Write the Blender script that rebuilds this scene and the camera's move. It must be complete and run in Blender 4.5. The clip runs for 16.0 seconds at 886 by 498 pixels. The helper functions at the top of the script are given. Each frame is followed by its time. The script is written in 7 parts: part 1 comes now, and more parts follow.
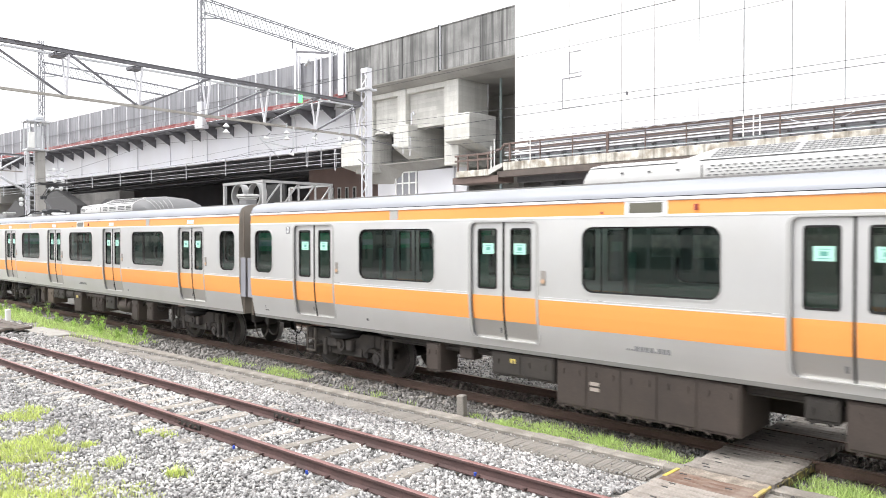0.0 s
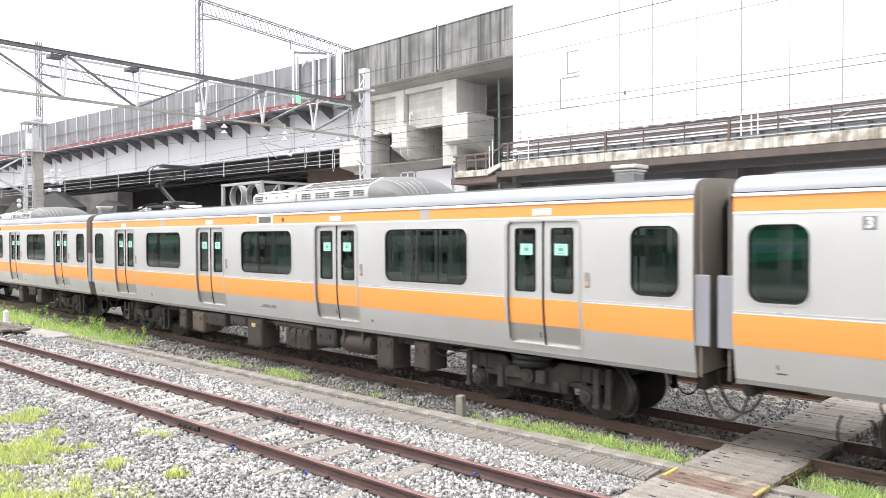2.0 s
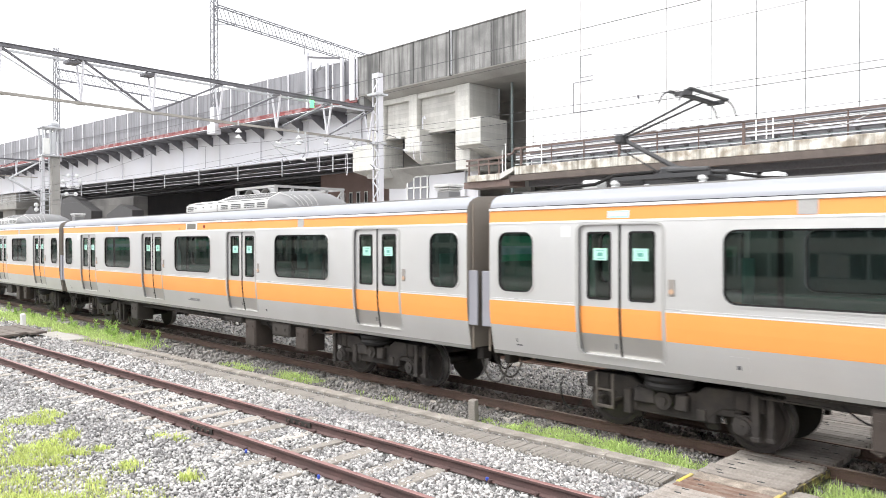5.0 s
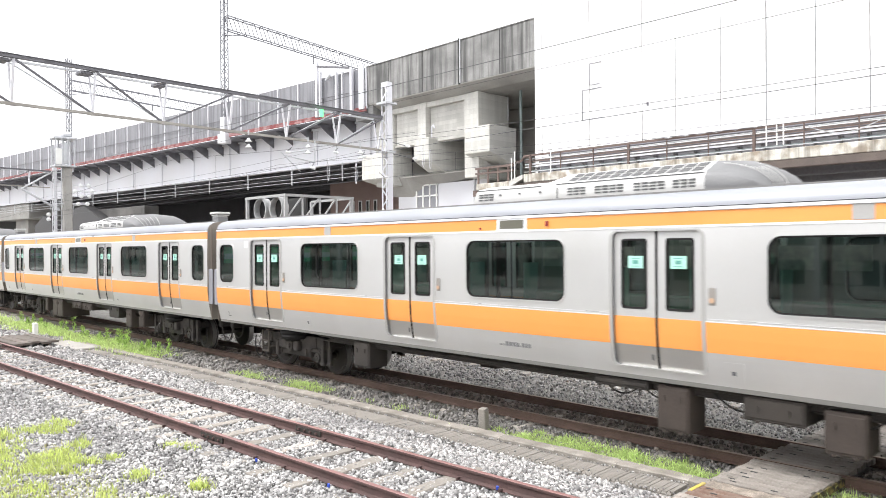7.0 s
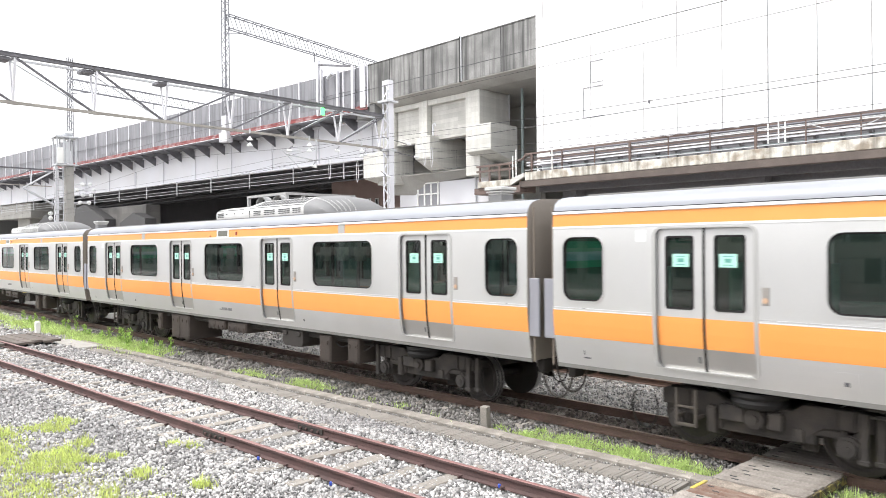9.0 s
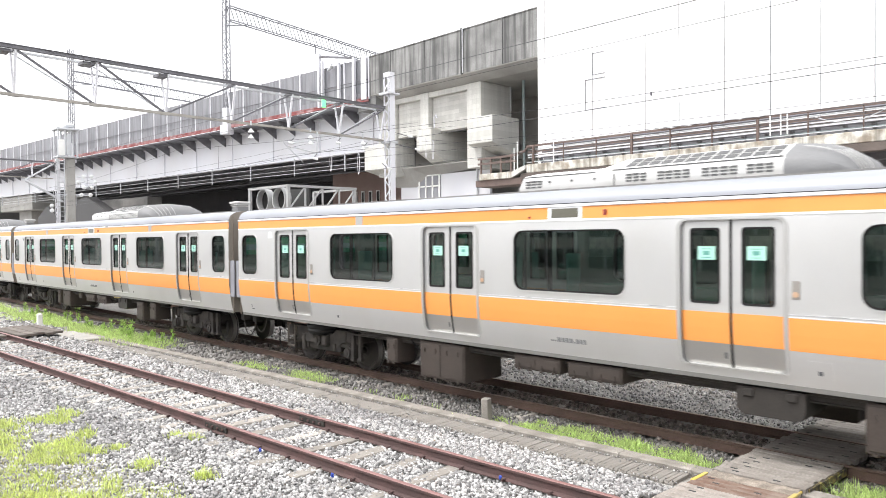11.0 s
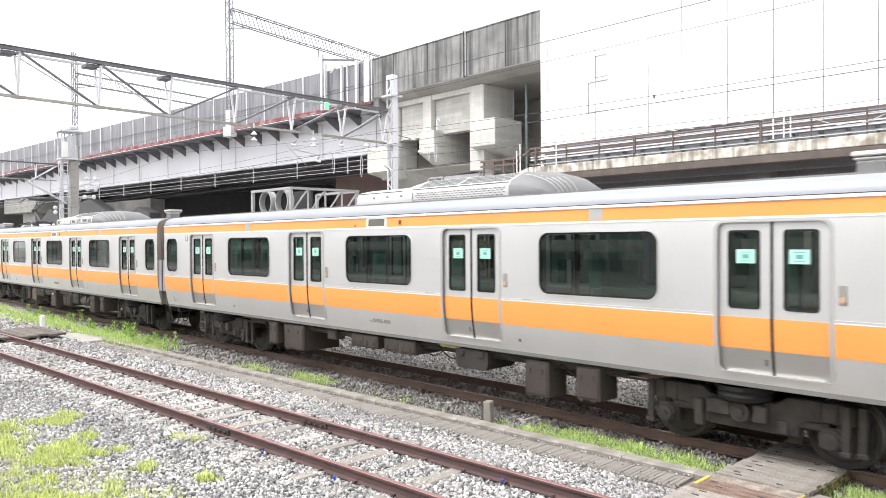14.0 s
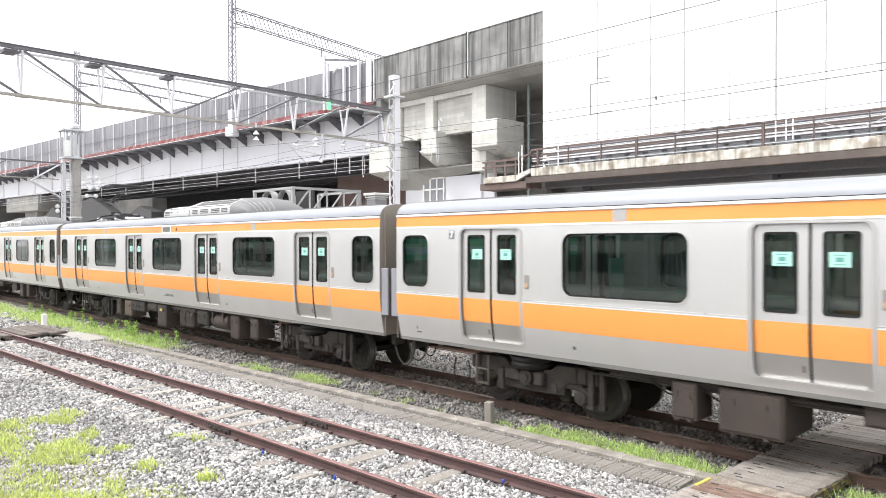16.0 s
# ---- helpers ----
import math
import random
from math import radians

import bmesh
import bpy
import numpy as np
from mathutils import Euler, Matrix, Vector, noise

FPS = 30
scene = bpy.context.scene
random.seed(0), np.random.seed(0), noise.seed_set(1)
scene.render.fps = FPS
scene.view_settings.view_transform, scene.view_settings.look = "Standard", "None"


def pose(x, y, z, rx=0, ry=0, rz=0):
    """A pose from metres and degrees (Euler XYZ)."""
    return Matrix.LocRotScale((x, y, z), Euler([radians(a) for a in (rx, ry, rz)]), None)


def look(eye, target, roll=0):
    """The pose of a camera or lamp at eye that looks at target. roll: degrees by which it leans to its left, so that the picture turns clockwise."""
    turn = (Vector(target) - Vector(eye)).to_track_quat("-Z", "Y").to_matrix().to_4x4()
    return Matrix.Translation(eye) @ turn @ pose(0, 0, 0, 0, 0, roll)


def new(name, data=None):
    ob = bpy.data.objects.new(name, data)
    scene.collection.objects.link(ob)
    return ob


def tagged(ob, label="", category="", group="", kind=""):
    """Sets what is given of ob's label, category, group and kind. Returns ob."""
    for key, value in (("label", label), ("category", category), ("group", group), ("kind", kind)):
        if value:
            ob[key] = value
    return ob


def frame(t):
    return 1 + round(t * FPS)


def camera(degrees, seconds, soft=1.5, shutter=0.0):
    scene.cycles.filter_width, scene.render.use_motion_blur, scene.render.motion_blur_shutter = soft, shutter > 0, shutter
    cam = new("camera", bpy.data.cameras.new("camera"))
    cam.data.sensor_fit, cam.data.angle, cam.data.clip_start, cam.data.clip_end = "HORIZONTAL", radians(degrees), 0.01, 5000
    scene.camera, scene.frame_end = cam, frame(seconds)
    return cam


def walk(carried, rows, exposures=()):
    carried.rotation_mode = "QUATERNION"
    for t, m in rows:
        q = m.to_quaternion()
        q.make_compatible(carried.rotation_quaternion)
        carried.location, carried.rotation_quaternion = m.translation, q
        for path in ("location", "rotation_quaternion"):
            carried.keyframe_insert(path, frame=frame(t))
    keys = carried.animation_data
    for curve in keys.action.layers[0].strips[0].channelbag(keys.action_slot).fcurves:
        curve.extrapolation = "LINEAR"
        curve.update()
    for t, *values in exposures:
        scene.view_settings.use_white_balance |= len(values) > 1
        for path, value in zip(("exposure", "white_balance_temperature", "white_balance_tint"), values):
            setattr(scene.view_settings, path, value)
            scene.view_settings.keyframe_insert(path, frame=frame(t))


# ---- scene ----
EYE = (0.0, 0.0, 2.82)
# seconds, turn to the left of the tracks' normal, tilt, lean (degrees)
TURNS = [
    (0, 43.904, -1.143, -0.137), (0.5, 43.974, -1.049, -0.043), (1, 43.892, -1.012, -0.116), (1.5, 43.808, -1.092, -0.215),
    (2, 43.792, -1.123, -0.317), (2.5, 43.954, -1.125, -0.287), (3, 44.189, -1.154, -0.035), (3.5, 44.326, -1.061, -0.013),
    (4, 44.397, -0.989, -0.18), (6.5, 45.517, -0.344, -0.301), (7, 45.54, -0.15, -0.461), (7.5, 45.589, -0.046, -0.375),
    (8, 45.723, -0.039, -0.524), (8.5, 45.684, -0.202, -0.468), (9, 45.66, -0.291, -0.562), (11.5, 45.795, -0.953, -0.51),
    (12, 45.856, -0.898, -0.501), (12.5, 45.911, -0.853, -0.48), (13, 45.967, -0.831, -0.473), (13.5, 45.969, -0.778, -0.315),
    (14, 45.964, -0.694, -0.443), (14.5, 45.962, -0.677, -0.422), (15, 46.023, -0.676, -0.417), (15.5, 46.045, -0.702, -0.39),
    (16, 46.082, -0.65, -0.166),
]
cam = camera(62.83, 16.0, soft=0.9, shutter=0.25)


def aim(turn, tilt, lean):
    a, b = radians(turn), radians(tilt)
    way = Vector((-math.sin(a) * math.cos(b), math.cos(a) * math.cos(b), math.sin(b)))
    return look(EYE, Vector(EYE) + way, lean)


walk(cam, [(t, aim(a, b, c)) for t, a, b, c in TURNS])
scene.view_settings.exposure = 1.12

# ---- light: a bright overcast sky ----
SUN_EL, SUN_AZ = 58.0, -150.0
world = bpy.data.worlds.new("world")
scene.world = world
world.use_nodes = True
wn = world.node_tree
wn.nodes.clear()
sky = wn.nodes.new("ShaderNodeTexSky")
sky.sky_type, sky.sun_disc = "NISHITA", False
sky.sun_elevation, sky.sun_rotation = radians(SUN_EL), radians(SUN_AZ)
sky.air_density, sky.dust_density, sky.ozone_density = 1.0, 6.0, 1.0
hsv = wn.nodes.new("ShaderNodeHueSaturation")
hsv.inputs["Saturation"].default_value = 0.12
cloud = wn.nodes.new("ShaderNodeMix")
cloud.data_type = "RGBA"
cloud.inputs["Factor"].default_value = 0.75
cloud.inputs["B"].default_value = (11.0, 11.1, 11.4, 1)
bg = wn.nodes.new("ShaderNodeBackground")
bg.inputs["Strength"].default_value = 0.1
wo = wn.nodes.new("ShaderNodeOutputWorld")
wn.links.new(sky.outputs[0], hsv.inputs["Color"])
wn.links.new(hsv.outputs[0], cloud.inputs["A"])
wn.links.new(cloud.outputs["Result"], bg.inputs["Color"])
wn.links.new(bg.outputs[0], wo.inputs["Surface"])
sun = new("sun", bpy.data.lights.new("sun", "SUN"))
sun.data.energy, sun.data.angle, sun.data.color = 1.2, radians(20), (1.0, 0.98, 0.95)
sun.matrix_world = look((0, 0, 0), (-math.cos(radians(SUN_EL)) * math.sin(radians(-30)), math.cos(radians(SUN_EL)) * math.cos(radians(-30)), -math.sin(radians(SUN_EL))))


# ---- materials ----
def surface(name, base, rough=0.7, metal=0.0, var=0.15, scale=2.0, fine=40.0, bump=0.15, tint=None, tint_amount=0.0, tint_scale=0.7,
            streak=None, island=0.0, per_object=0.0, spec=0.5, depth=0.01, coat=0.0, boards=None):
    """Base colour broken up by noise at two sizes, with stains, streaks, and relief."""
    m = bpy.data.materials.new(name)
    m.use_nodes = True
    nt = m.node_tree
    p = nt.nodes["Principled BSDF"]
    co = nt.nodes.new("ShaderNodeTexCoord")
    big = nt.nodes.new("ShaderNodeTexNoise")
    big.inputs["Scale"].default_value, big.inputs["Detail"].default_value = scale, 5.0
    small = nt.nodes.new("ShaderNodeTexNoise")
    small.inputs["Scale"].default_value, small.inputs["Detail"].default_value = fine, 4.0
    nt.links.new(co.outputs["Object"], big.inputs["Vector"])
    nt.links.new(co.outputs["Object"], small.inputs["Vector"])
    add = nt.nodes.new("ShaderNodeMath")
    add.operation = "ADD"
    nt.links.new(big.outputs["Fac"], add.inputs[0])
    nt.links.new(small.outputs["Fac"], add.inputs[1])
    rng = nt.nodes.new("ShaderNodeMapRange")
    rng.inputs["From Min"].default_value, rng.inputs["From Max"].default_value = 0.6, 1.4
    rng.inputs["To Min"].default_value, rng.inputs["To Max"].default_value = 1 - var, 1 + var
    nt.links.new(add.outputs[0], rng.inputs["Value"])
    value = rng.outputs[0]
    if island or per_object:
        src = nt.nodes.new("ShaderNodeNewGeometry" if island else "ShaderNodeObjectInfo")
        r2 = nt.nodes.new("ShaderNodeMapRange")
        amt = island or per_object
        r2.inputs["To Min"].default_value, r2.inputs["To Max"].default_value = 1 - amt, 1 + amt
        nt.links.new(src.outputs["Random Per Island" if island else "Random"], r2.inputs["Value"])
        mul = nt.nodes.new("ShaderNodeMath")
        mul.operation = "MULTIPLY"
        nt.links.new(value, mul.inputs[0])
        nt.links.new(r2.outputs[0], mul.inputs[1])
        value = mul.outputs[0]
    col = nt.nodes.new("ShaderNodeVectorMath")
    col.operation = "SCALE"
    col.inputs[0].default_value = base
    nt.links.new(value, col.inputs["Scale"])
    out = col.outputs[0]
    for kind, colour, amount in (("tint", tint, tint_amount), ("streak", streak, 0.75)):
        if colour is None:
            continue
        n = nt.nodes.new("ShaderNodeTexNoise")
        n.inputs["Detail"].default_value = 6.0
        if kind == "streak":
            mp = nt.nodes.new("ShaderNodeMapping")
            mp.inputs["Scale"].default_value = (4.2, 4.2, 0.22)
            oi = nt.nodes.new("ShaderNodeObjectInfo")
            sh = nt.nodes.new("ShaderNodeVectorMath")
            sh.operation = "MULTIPLY_ADD"
            sh.inputs[1].default_value = (61.0, 17.0, 5.0)
            nt.links.new(oi.outputs["Random"], sh.inputs[0])
            nt.links.new(co.outputs["Object"], sh.inputs[2])
            nt.links.new(sh.outputs[0], mp.inputs["Vector"])
            nt.links.new(mp.outputs[0], n.inputs["Vector"])
            n.inputs["Scale"].default_value = 1.0
        else:
            nt.links.new(co.outputs["Object"], n.inputs["Vector"])
            n.inputs["Scale"].default_value = tint_scale
        ramp = nt.nodes.new("ShaderNodeMapRange")
        ramp.inputs["From Min"].default_value, ramp.inputs["From Max"].default_value = 0.42, 0.66
        ramp.inputs["To Max"].default_value = amount
        nt.links.new(n.outputs["Fac"], ramp.inputs["Value"])
        mix = nt.nodes.new("ShaderNodeMix")
        mix.data_type = "RGBA"
        mix.inputs["B"].default_value = (*colour, 1)
        nt.links.new(ramp.outputs[0], mix.inputs["Factor"])
        nt.links.new(out, mix.inputs["A"])
        out = mix.outputs["Result"]
    if boards:
        # marks of the shuttering boards: length, height, contrast
        rot = nt.nodes.new("ShaderNodeMapping")
        rot.inputs["Rotation"].default_value = (radians(90), 0, 0)
        br = nt.nodes.new("ShaderNodeTexBrick")
        br.inputs["Scale"].default_value, br.inputs["Brick Width"].default_value, br.inputs["Row Height"].default_value = 1.0, boards[0], boards[1]
        br.inputs["Mortar Size"].default_value, br.inputs["Mortar Smooth"].default_value = 0.012, 0.6
        k = boards[2]
        br.inputs["Color1"].default_value, br.inputs["Color2"].default_value = (1 - k, 1 - k, 1 - k, 1), (1 + k, 1 + k, 1 + k, 1)
        br.inputs["Mortar"].default_value = (1 - 2 * k, 1 - 2 * k, 1 - 2 * k, 1)
        nt.links.new(co.outputs["Object"], rot.inputs["Vector"])
        nt.links.new(rot.outputs[0], br.inputs["Vector"])
        mul = nt.nodes.new("ShaderNodeVectorMath")
        mul.operation = "MULTIPLY"
        nt.links.new(out, mul.inputs[0])
        nt.links.new(br.outputs["Color"], mul.inputs[1])
        out = mul.outputs[0]
    nt.links.new(out, p.inputs["Base Color"])
    p.inputs["Roughness"].default_value, p.inputs["Metallic"].default_value = rough, metal
    p.inputs["Specular IOR Level"].default_value = spec
    p.inputs["Coat Weight"].default_value = coat
    rr = nt.nodes.new("ShaderNodeMapRange")
    rr.inputs["To Min"].default_value, rr.inputs["To Max"].default_value = max(0.05, rough - 0.1), min(1.0, rough + 0.1)
    nt.links.new(big.outputs["Fac"], rr.inputs["Value"])
    nt.links.new(rr.outputs[0], p.inputs["Roughness"])
    if bump:
        b = nt.nodes.new("ShaderNodeBump")
        b.inputs["Strength"].default_value, b.inputs["Distance"].default_value = bump, depth
        nt.links.new(small.outputs["Fac"], b.inputs["Height"])
        nt.links.new(b.outputs[0], p.inputs["Normal"])
    return m


def tinted_glass(name, colour, gloss=1.0):
    m = bpy.data.materials.new(name)
    m.use_nodes = True
    nt = m.node_tree
    nt.nodes.remove(nt.nodes["Principled BSDF"])
    clear = nt.nodes.new("ShaderNodeBsdfTransparent")
    clear.inputs["Color"].default_value = (*colour, 1)
    shine = nt.nodes.new("ShaderNodeBsdfGlossy")
    shine.inputs["Roughness"].default_value = 0.03
    fr = nt.nodes.new("ShaderNodeFresnel")
    fr.inputs["IOR"].default_value = 1.85
    mix = nt.nodes.new("ShaderNodeMixShader")
    nt.links.new(fr.outputs[0], mix.inputs[0])
    nt.links.new(clear.outputs[0], mix.inputs[1])
    nt.links.new(shine.outputs[0], mix.inputs[2])
    nt.links.new(mix.outputs[0], nt.nodes["Material Output"].inputs["Surface"])
    return m


def foliage(name, colour):
    """Thin leaves that let some light through."""
    m = surface(name, colour, 0.6, 0, 0.25, 3, 30, 0.0, island=0.35)
    nt = m.node_tree
    p = nt.nodes["Principled BSDF"]
    src = p.inputs["Base Color"].links[0].from_socket
    tr = nt.nodes.new("ShaderNodeBsdfTranslucent")
    nt.links.new(src, tr.inputs["Color"])
    mix = nt.nodes.new("ShaderNodeMixShader")
    mix.inputs[0].default_value = 0.45
    nt.links.new(p.outputs[0], mix.inputs[1])
    nt.links.new(tr.outputs[0], mix.inputs[2])
    nt.links.new(mix.outputs[0], nt.nodes["Material Output"].inputs["Surface"])
    return m


def glow(name, colour, power):
    m = bpy.data.materials.new(name)
    m.use_nodes = True
    p = m.node_tree.nodes["Principled BSDF"]
    p.inputs["Base Color"].default_value = (*colour, 1)
    p.inputs["Emission Color"].default_value = (*colour, 1)
    p.inputs["Emission Strength"].default_value = power
    return m


STEEL = surface("brushed_stainless_steel", (0.65, 0.647, 0.642), 0.45, 0.7, 0.03, 0.6, 90, 0.03, (0.55, 0.54, 0.515), 0.3, 0.8)
DOOR_STEEL = surface("door_stainless_steel", (0.61, 0.605, 0.6), 0.45, 0.55, 0.03, 0.6, 90, 0.03)
# darker, more metallic steel for the door leaf below the orange stripe
LOWER_DOOR_STEEL = surface("bare_kick_plate", (0.5, 0.49, 0.47), 0.4, 0.8, 0.05, 1.5, 60, 0.05)
TRIM_STEEL = surface("polished_trim", (0.82, 0.82, 0.83), 0.3, 0.5, 0.03, 2, 60, 0.0)
WHITE_LINE = surface("white_line", (0.82, 0.82, 0.8), 0.5, 0, 0.04)
ORANGE = surface("orange_film", (0.86, 0.34, 0.088), 0.42, 0, 0.03, 0.5, 60, 0.02, (0.8, 0.28, 0.06), 0.3, 0.6)
ROOF_MAT = surface("grey_roof_coating", (0.21, 0.205, 0.2), 0.65, 0.0, 0.1, 0.8, 50, 0.1, (0.28, 0.27, 0.26), 0.5, 0.6, spec=0.3)
CAP_GREY = surface("cooler_end_grey", (0.2, 0.2, 0.203), 0.6, 0.1, 0.1)
PILLAR = surface("door_pillar_steel", (0.44, 0.435, 0.425), 0.5, 0.3, 0.06, 1.0, 60, 0.03)
# inner wall colour kept dark to carry the dim car interior
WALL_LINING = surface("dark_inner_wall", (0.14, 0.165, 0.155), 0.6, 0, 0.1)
ROOF_EDGE = surface("roof_shoulder_steel", (0.32, 0.333, 0.365), 0.55, 0.2, 0.06, 0.8, 60, 0.03, (0.27, 0.275, 0.29), 0.5, 0.7)
COOLER = surface("cooler_cover_steel", (0.56, 0.558, 0.55), 0.55, 0.1, 0.06, 1.5, 50, 0.05, (0.45, 0.44, 0.42), 0.45, 1.5)
LOUVRE = surface("louvre_shade", (0.1, 0.1, 0.1), 0.7)
SLOT = surface("dark_slot", (0.04, 0.04, 0.04), 0.8)
RUBBER = surface("black_rubber", (0.022, 0.021, 0.021), 0.85, spec=0.25)
END_WALL = surface("brown_grey_end_wall", (0.27, 0.24, 0.21), 0.7, 0.0, 0.1, 1.5, 40, 0.1)
GUARD_STEEL = surface("dull_sill_steel", (0.42, 0.41, 0.4), 0.5, 0.3, 0.08)
GUARD = surface("grey_guard", (0.27, 0.27, 0.3), 0.6, 0, 0.06)
GEAR = surface("dusty_dark_equipment", (0.03, 0.026, 0.023), 0.8, 0.0, 0.3, 2, 40, 0.25, (0.055, 0.046, 0.039), 0.6, 1.6)
SILL_STEEL = surface("dull_sill_beam", (0.26, 0.255, 0.245), 0.55, 0.2, 0.1)
GEAR_BROWN = surface("brown_dusty_equipment", (0.056, 0.043, 0.036), 0.75, 0.0, 0.25, 2, 40, 0.25, (0.036, 0.029, 0.025), 0.6, 1.8)
GEAR_TAN = surface("tan_dusty_equipment", (0.11, 0.083, 0.064), 0.75, 0.0, 0.2, 2, 40, 0.2, (0.06, 0.047, 0.038), 0.6, 2.5)
LADDER = surface("dusty_step_steel", (0.075, 0.064, 0.054), 0.8, 0.0, 0.3, 3, 40, 0.3)
BOGIE_MAT = surface("bogie_grime", (0.03, 0.026, 0.024), 0.8, 0.0, 0.3, 3, 40, 0.35, (0.066, 0.055, 0.047), 0.7, 3.5)
WHEEL_MAT = surface("wheel_steel", (0.045, 0.038, 0.036), 0.5, 0.2, 0.3, 4, 40, 0.2)
TREAD = surface("bright_tread", (0.32, 0.31, 0.3), 0.35, 0.6, 0.05)
GLASS = tinted_glass("tinted_green_glass", (0.25, 0.335, 0.31))
DOOR_GLASS = tinted_glass("door_glass", (0.4, 0.46, 0.4))
STICKER = surface("pale_green_sticker", (0.42, 0.73, 0.62), 0.6, 0, 0.03)
PAPER = surface("white_sticker", (0.8, 0.82, 0.82), 0.6, 0, 0.03)
BLUE_PAPER = surface("pale_blue_sticker", (0.42, 0.7, 0.82), 0.6, 0, 0.05)
INK = surface("grey_ink", (0.12, 0.12, 0.13), 0.7)
YELLOW = surface("yellow_paint", (0.6, 0.47, 0.1), 0.7, 0, 0.2, 6, 40, 0.1, (0.3, 0.26, 0.2), 0.8, 6.0)
LAMP = glow("interior_lamp", (0.95, 1.0, 0.97), 2.5)
REVEAL = surface("door_reveal", (0.2, 0.2, 0.2), 0.5, 0.3, 0.05)
INSIDE = surface("interior_lining", (0.3, 0.32, 0.3), 0.6)
SEAT = surface("green_seat_moquette", (0.06, 0.16, 0.12), 0.9)
RED_LAMP = surface("dark_red_lens", (0.25, 0.03, 0.03), 0.3)
BALLAST = surface("ballast_bed", (0.36, 0.347, 0.325), 0.95, 0, 0.4, 6.0, 35, 1.0, (0.27, 0.255, 0.232), 0.5, 1.5, depth=0.04)
STONE = surface("crushed_stone", (0.4, 0.391, 0.383), 0.9, 0, 0.25, 6, 90, 0.3, (0.225, 0.217, 0.22), 0.6, 0.45, island=0.7)
STONE_DARK = surface("rust_dusted_stone", (0.24, 0.228, 0.218), 0.9, 0, 0.2, 6, 90, 0.3, (0.14, 0.124, 0.115), 0.5, 1.0, island=0.6)
STONE_SOOT = surface("sooty_stone", (0.21, 0.18, 0.16), 0.95, 0, 0.3, 6, 90, 0.3, island=0.6)
RUST = surface("rusty_rail", (0.108, 0.064, 0.06), 0.8, 0.1, 0.3, 3, 60, 0.3, (0.072, 0.052, 0.05), 0.5, 2.0)
RUN_RUST = surface("running_rail_rust", (0.135, 0.086, 0.068), 0.8, 0.1, 0.3, 3, 60, 0.3, (0.085, 0.06, 0.05), 0.5, 2.0)
RAIL_HEAD = surface("dull_rail_head", (0.275, 0.153, 0.145), 0.5, 0.4, 0.2, 3, 60, 0.1)
SHINY_HEAD = surface("worn_rail_head", (0.36, 0.27, 0.22), 0.35, 0.7, 0.1, 3, 60, 0.05)
SLEEPER = surface("weathered_sleeper", (0.36, 0.33, 0.295), 0.95, 0, 0.3, 2, 30, 0.5, (0.17, 0.15, 0.13), 0.6, 3.0, per_object=0.35)
BOARD = surface("weathered_board", (0.345, 0.313, 0.283), 0.92, 0, 0.3, 2, 40, 0.5, (0.16, 0.137, 0.117), 0.65, 3.0, per_object=0.18)
OLD_BOARD = surface("old_dark_timber", (0.17, 0.147, 0.13), 0.95, 0, 0.3, 2, 40, 0.5, (0.09, 0.075, 0.065), 0.65, 3.0, per_object=0.2)
RED_BOARD = surface("reddish_board", (0.2, 0.125, 0.095), 0.92, 0, 0.3, 2, 40, 0.5, (0.3, 0.26, 0.22), 0.6, 4.0, per_object=0.15)
PATH = surface("pale_path_concrete", (0.4, 0.385, 0.36), 0.95, 0, 0.3, 2, 40, 0.4, (0.26, 0.245, 0.22), 0.6, 2.0)
DARK_RUST = surface("brown_stained_beam", (0.135, 0.11, 0.097), 0.85, 0, 0.3, 2, 40, 0.2, (0.09, 0.075, 0.068), 0.5, 1.5)
HOOD = surface("dark_sheet_cover", (0.07, 0.068, 0.07), 0.7, 0, 0.2, 1.0, 20, 0.1)
GRIT = surface("gritty_concrete", (0.33, 0.285, 0.24), 0.95, 0, 0.5, 8, 60, 1.0, (0.16, 0.135, 0.11), 0.7, 9.0)
EDGE_STEEL = surface("flaked_yellow_edge", (0.06, 0.05, 0.043), 0.8, 0.1, 0.3, 6, 40, 0.2, (0.5, 0.4, 0.1), 0.5, 14.0)
LID = surface("dirty_trough_lid", (0.275, 0.256, 0.232), 0.95, 0, 0.4, 2.5, 60, 0.6, (0.16, 0.147, 0.13), 0.6, 2.2, per_object=0.08)
KERB = surface("trough_concrete", (0.31, 0.285, 0.255), 0.95, 0, 0.4, 3, 60, 0.7, (0.18, 0.163, 0.14), 0.65, 2.5, per_object=0.08)
CONCRETE = surface("weathered_concrete", (0.58, 0.57, 0.54), 0.92, 0, 0.22, 0.8, 20, 0.35, (0.38, 0.37, 0.345), 0.65, 0.6, streak=(0.47, 0.46, 0.435), boards=(1.7, 0.27, 0.09))
CONCRETE_LIGHT = surface("pale_concrete", (0.63, 0.62, 0.585), 0.92, 0, 0.2, 0.8, 20, 0.3, (0.46, 0.45, 0.42), 0.6, 0.8, streak=(0.52, 0.51, 0.48), boards=(1.2, 0.3, 0.06))
PARAPET = surface("streaked_parapet", (0.3, 0.297, 0.29), 0.95, 0, 0.25, 0.8, 15, 0.2, (0.09, 0.09, 0.09), 0.6, 0.5, streak=(0.05, 0.05, 0.05))
FENCE = surface("noise_panel", (0.25, 0.25, 0.268), 0.7, 0, 0.15, 0.6, 15, 0.1, (0.17, 0.17, 0.185), 0.4, 0.5, streak=(0.13, 0.13, 0.145))
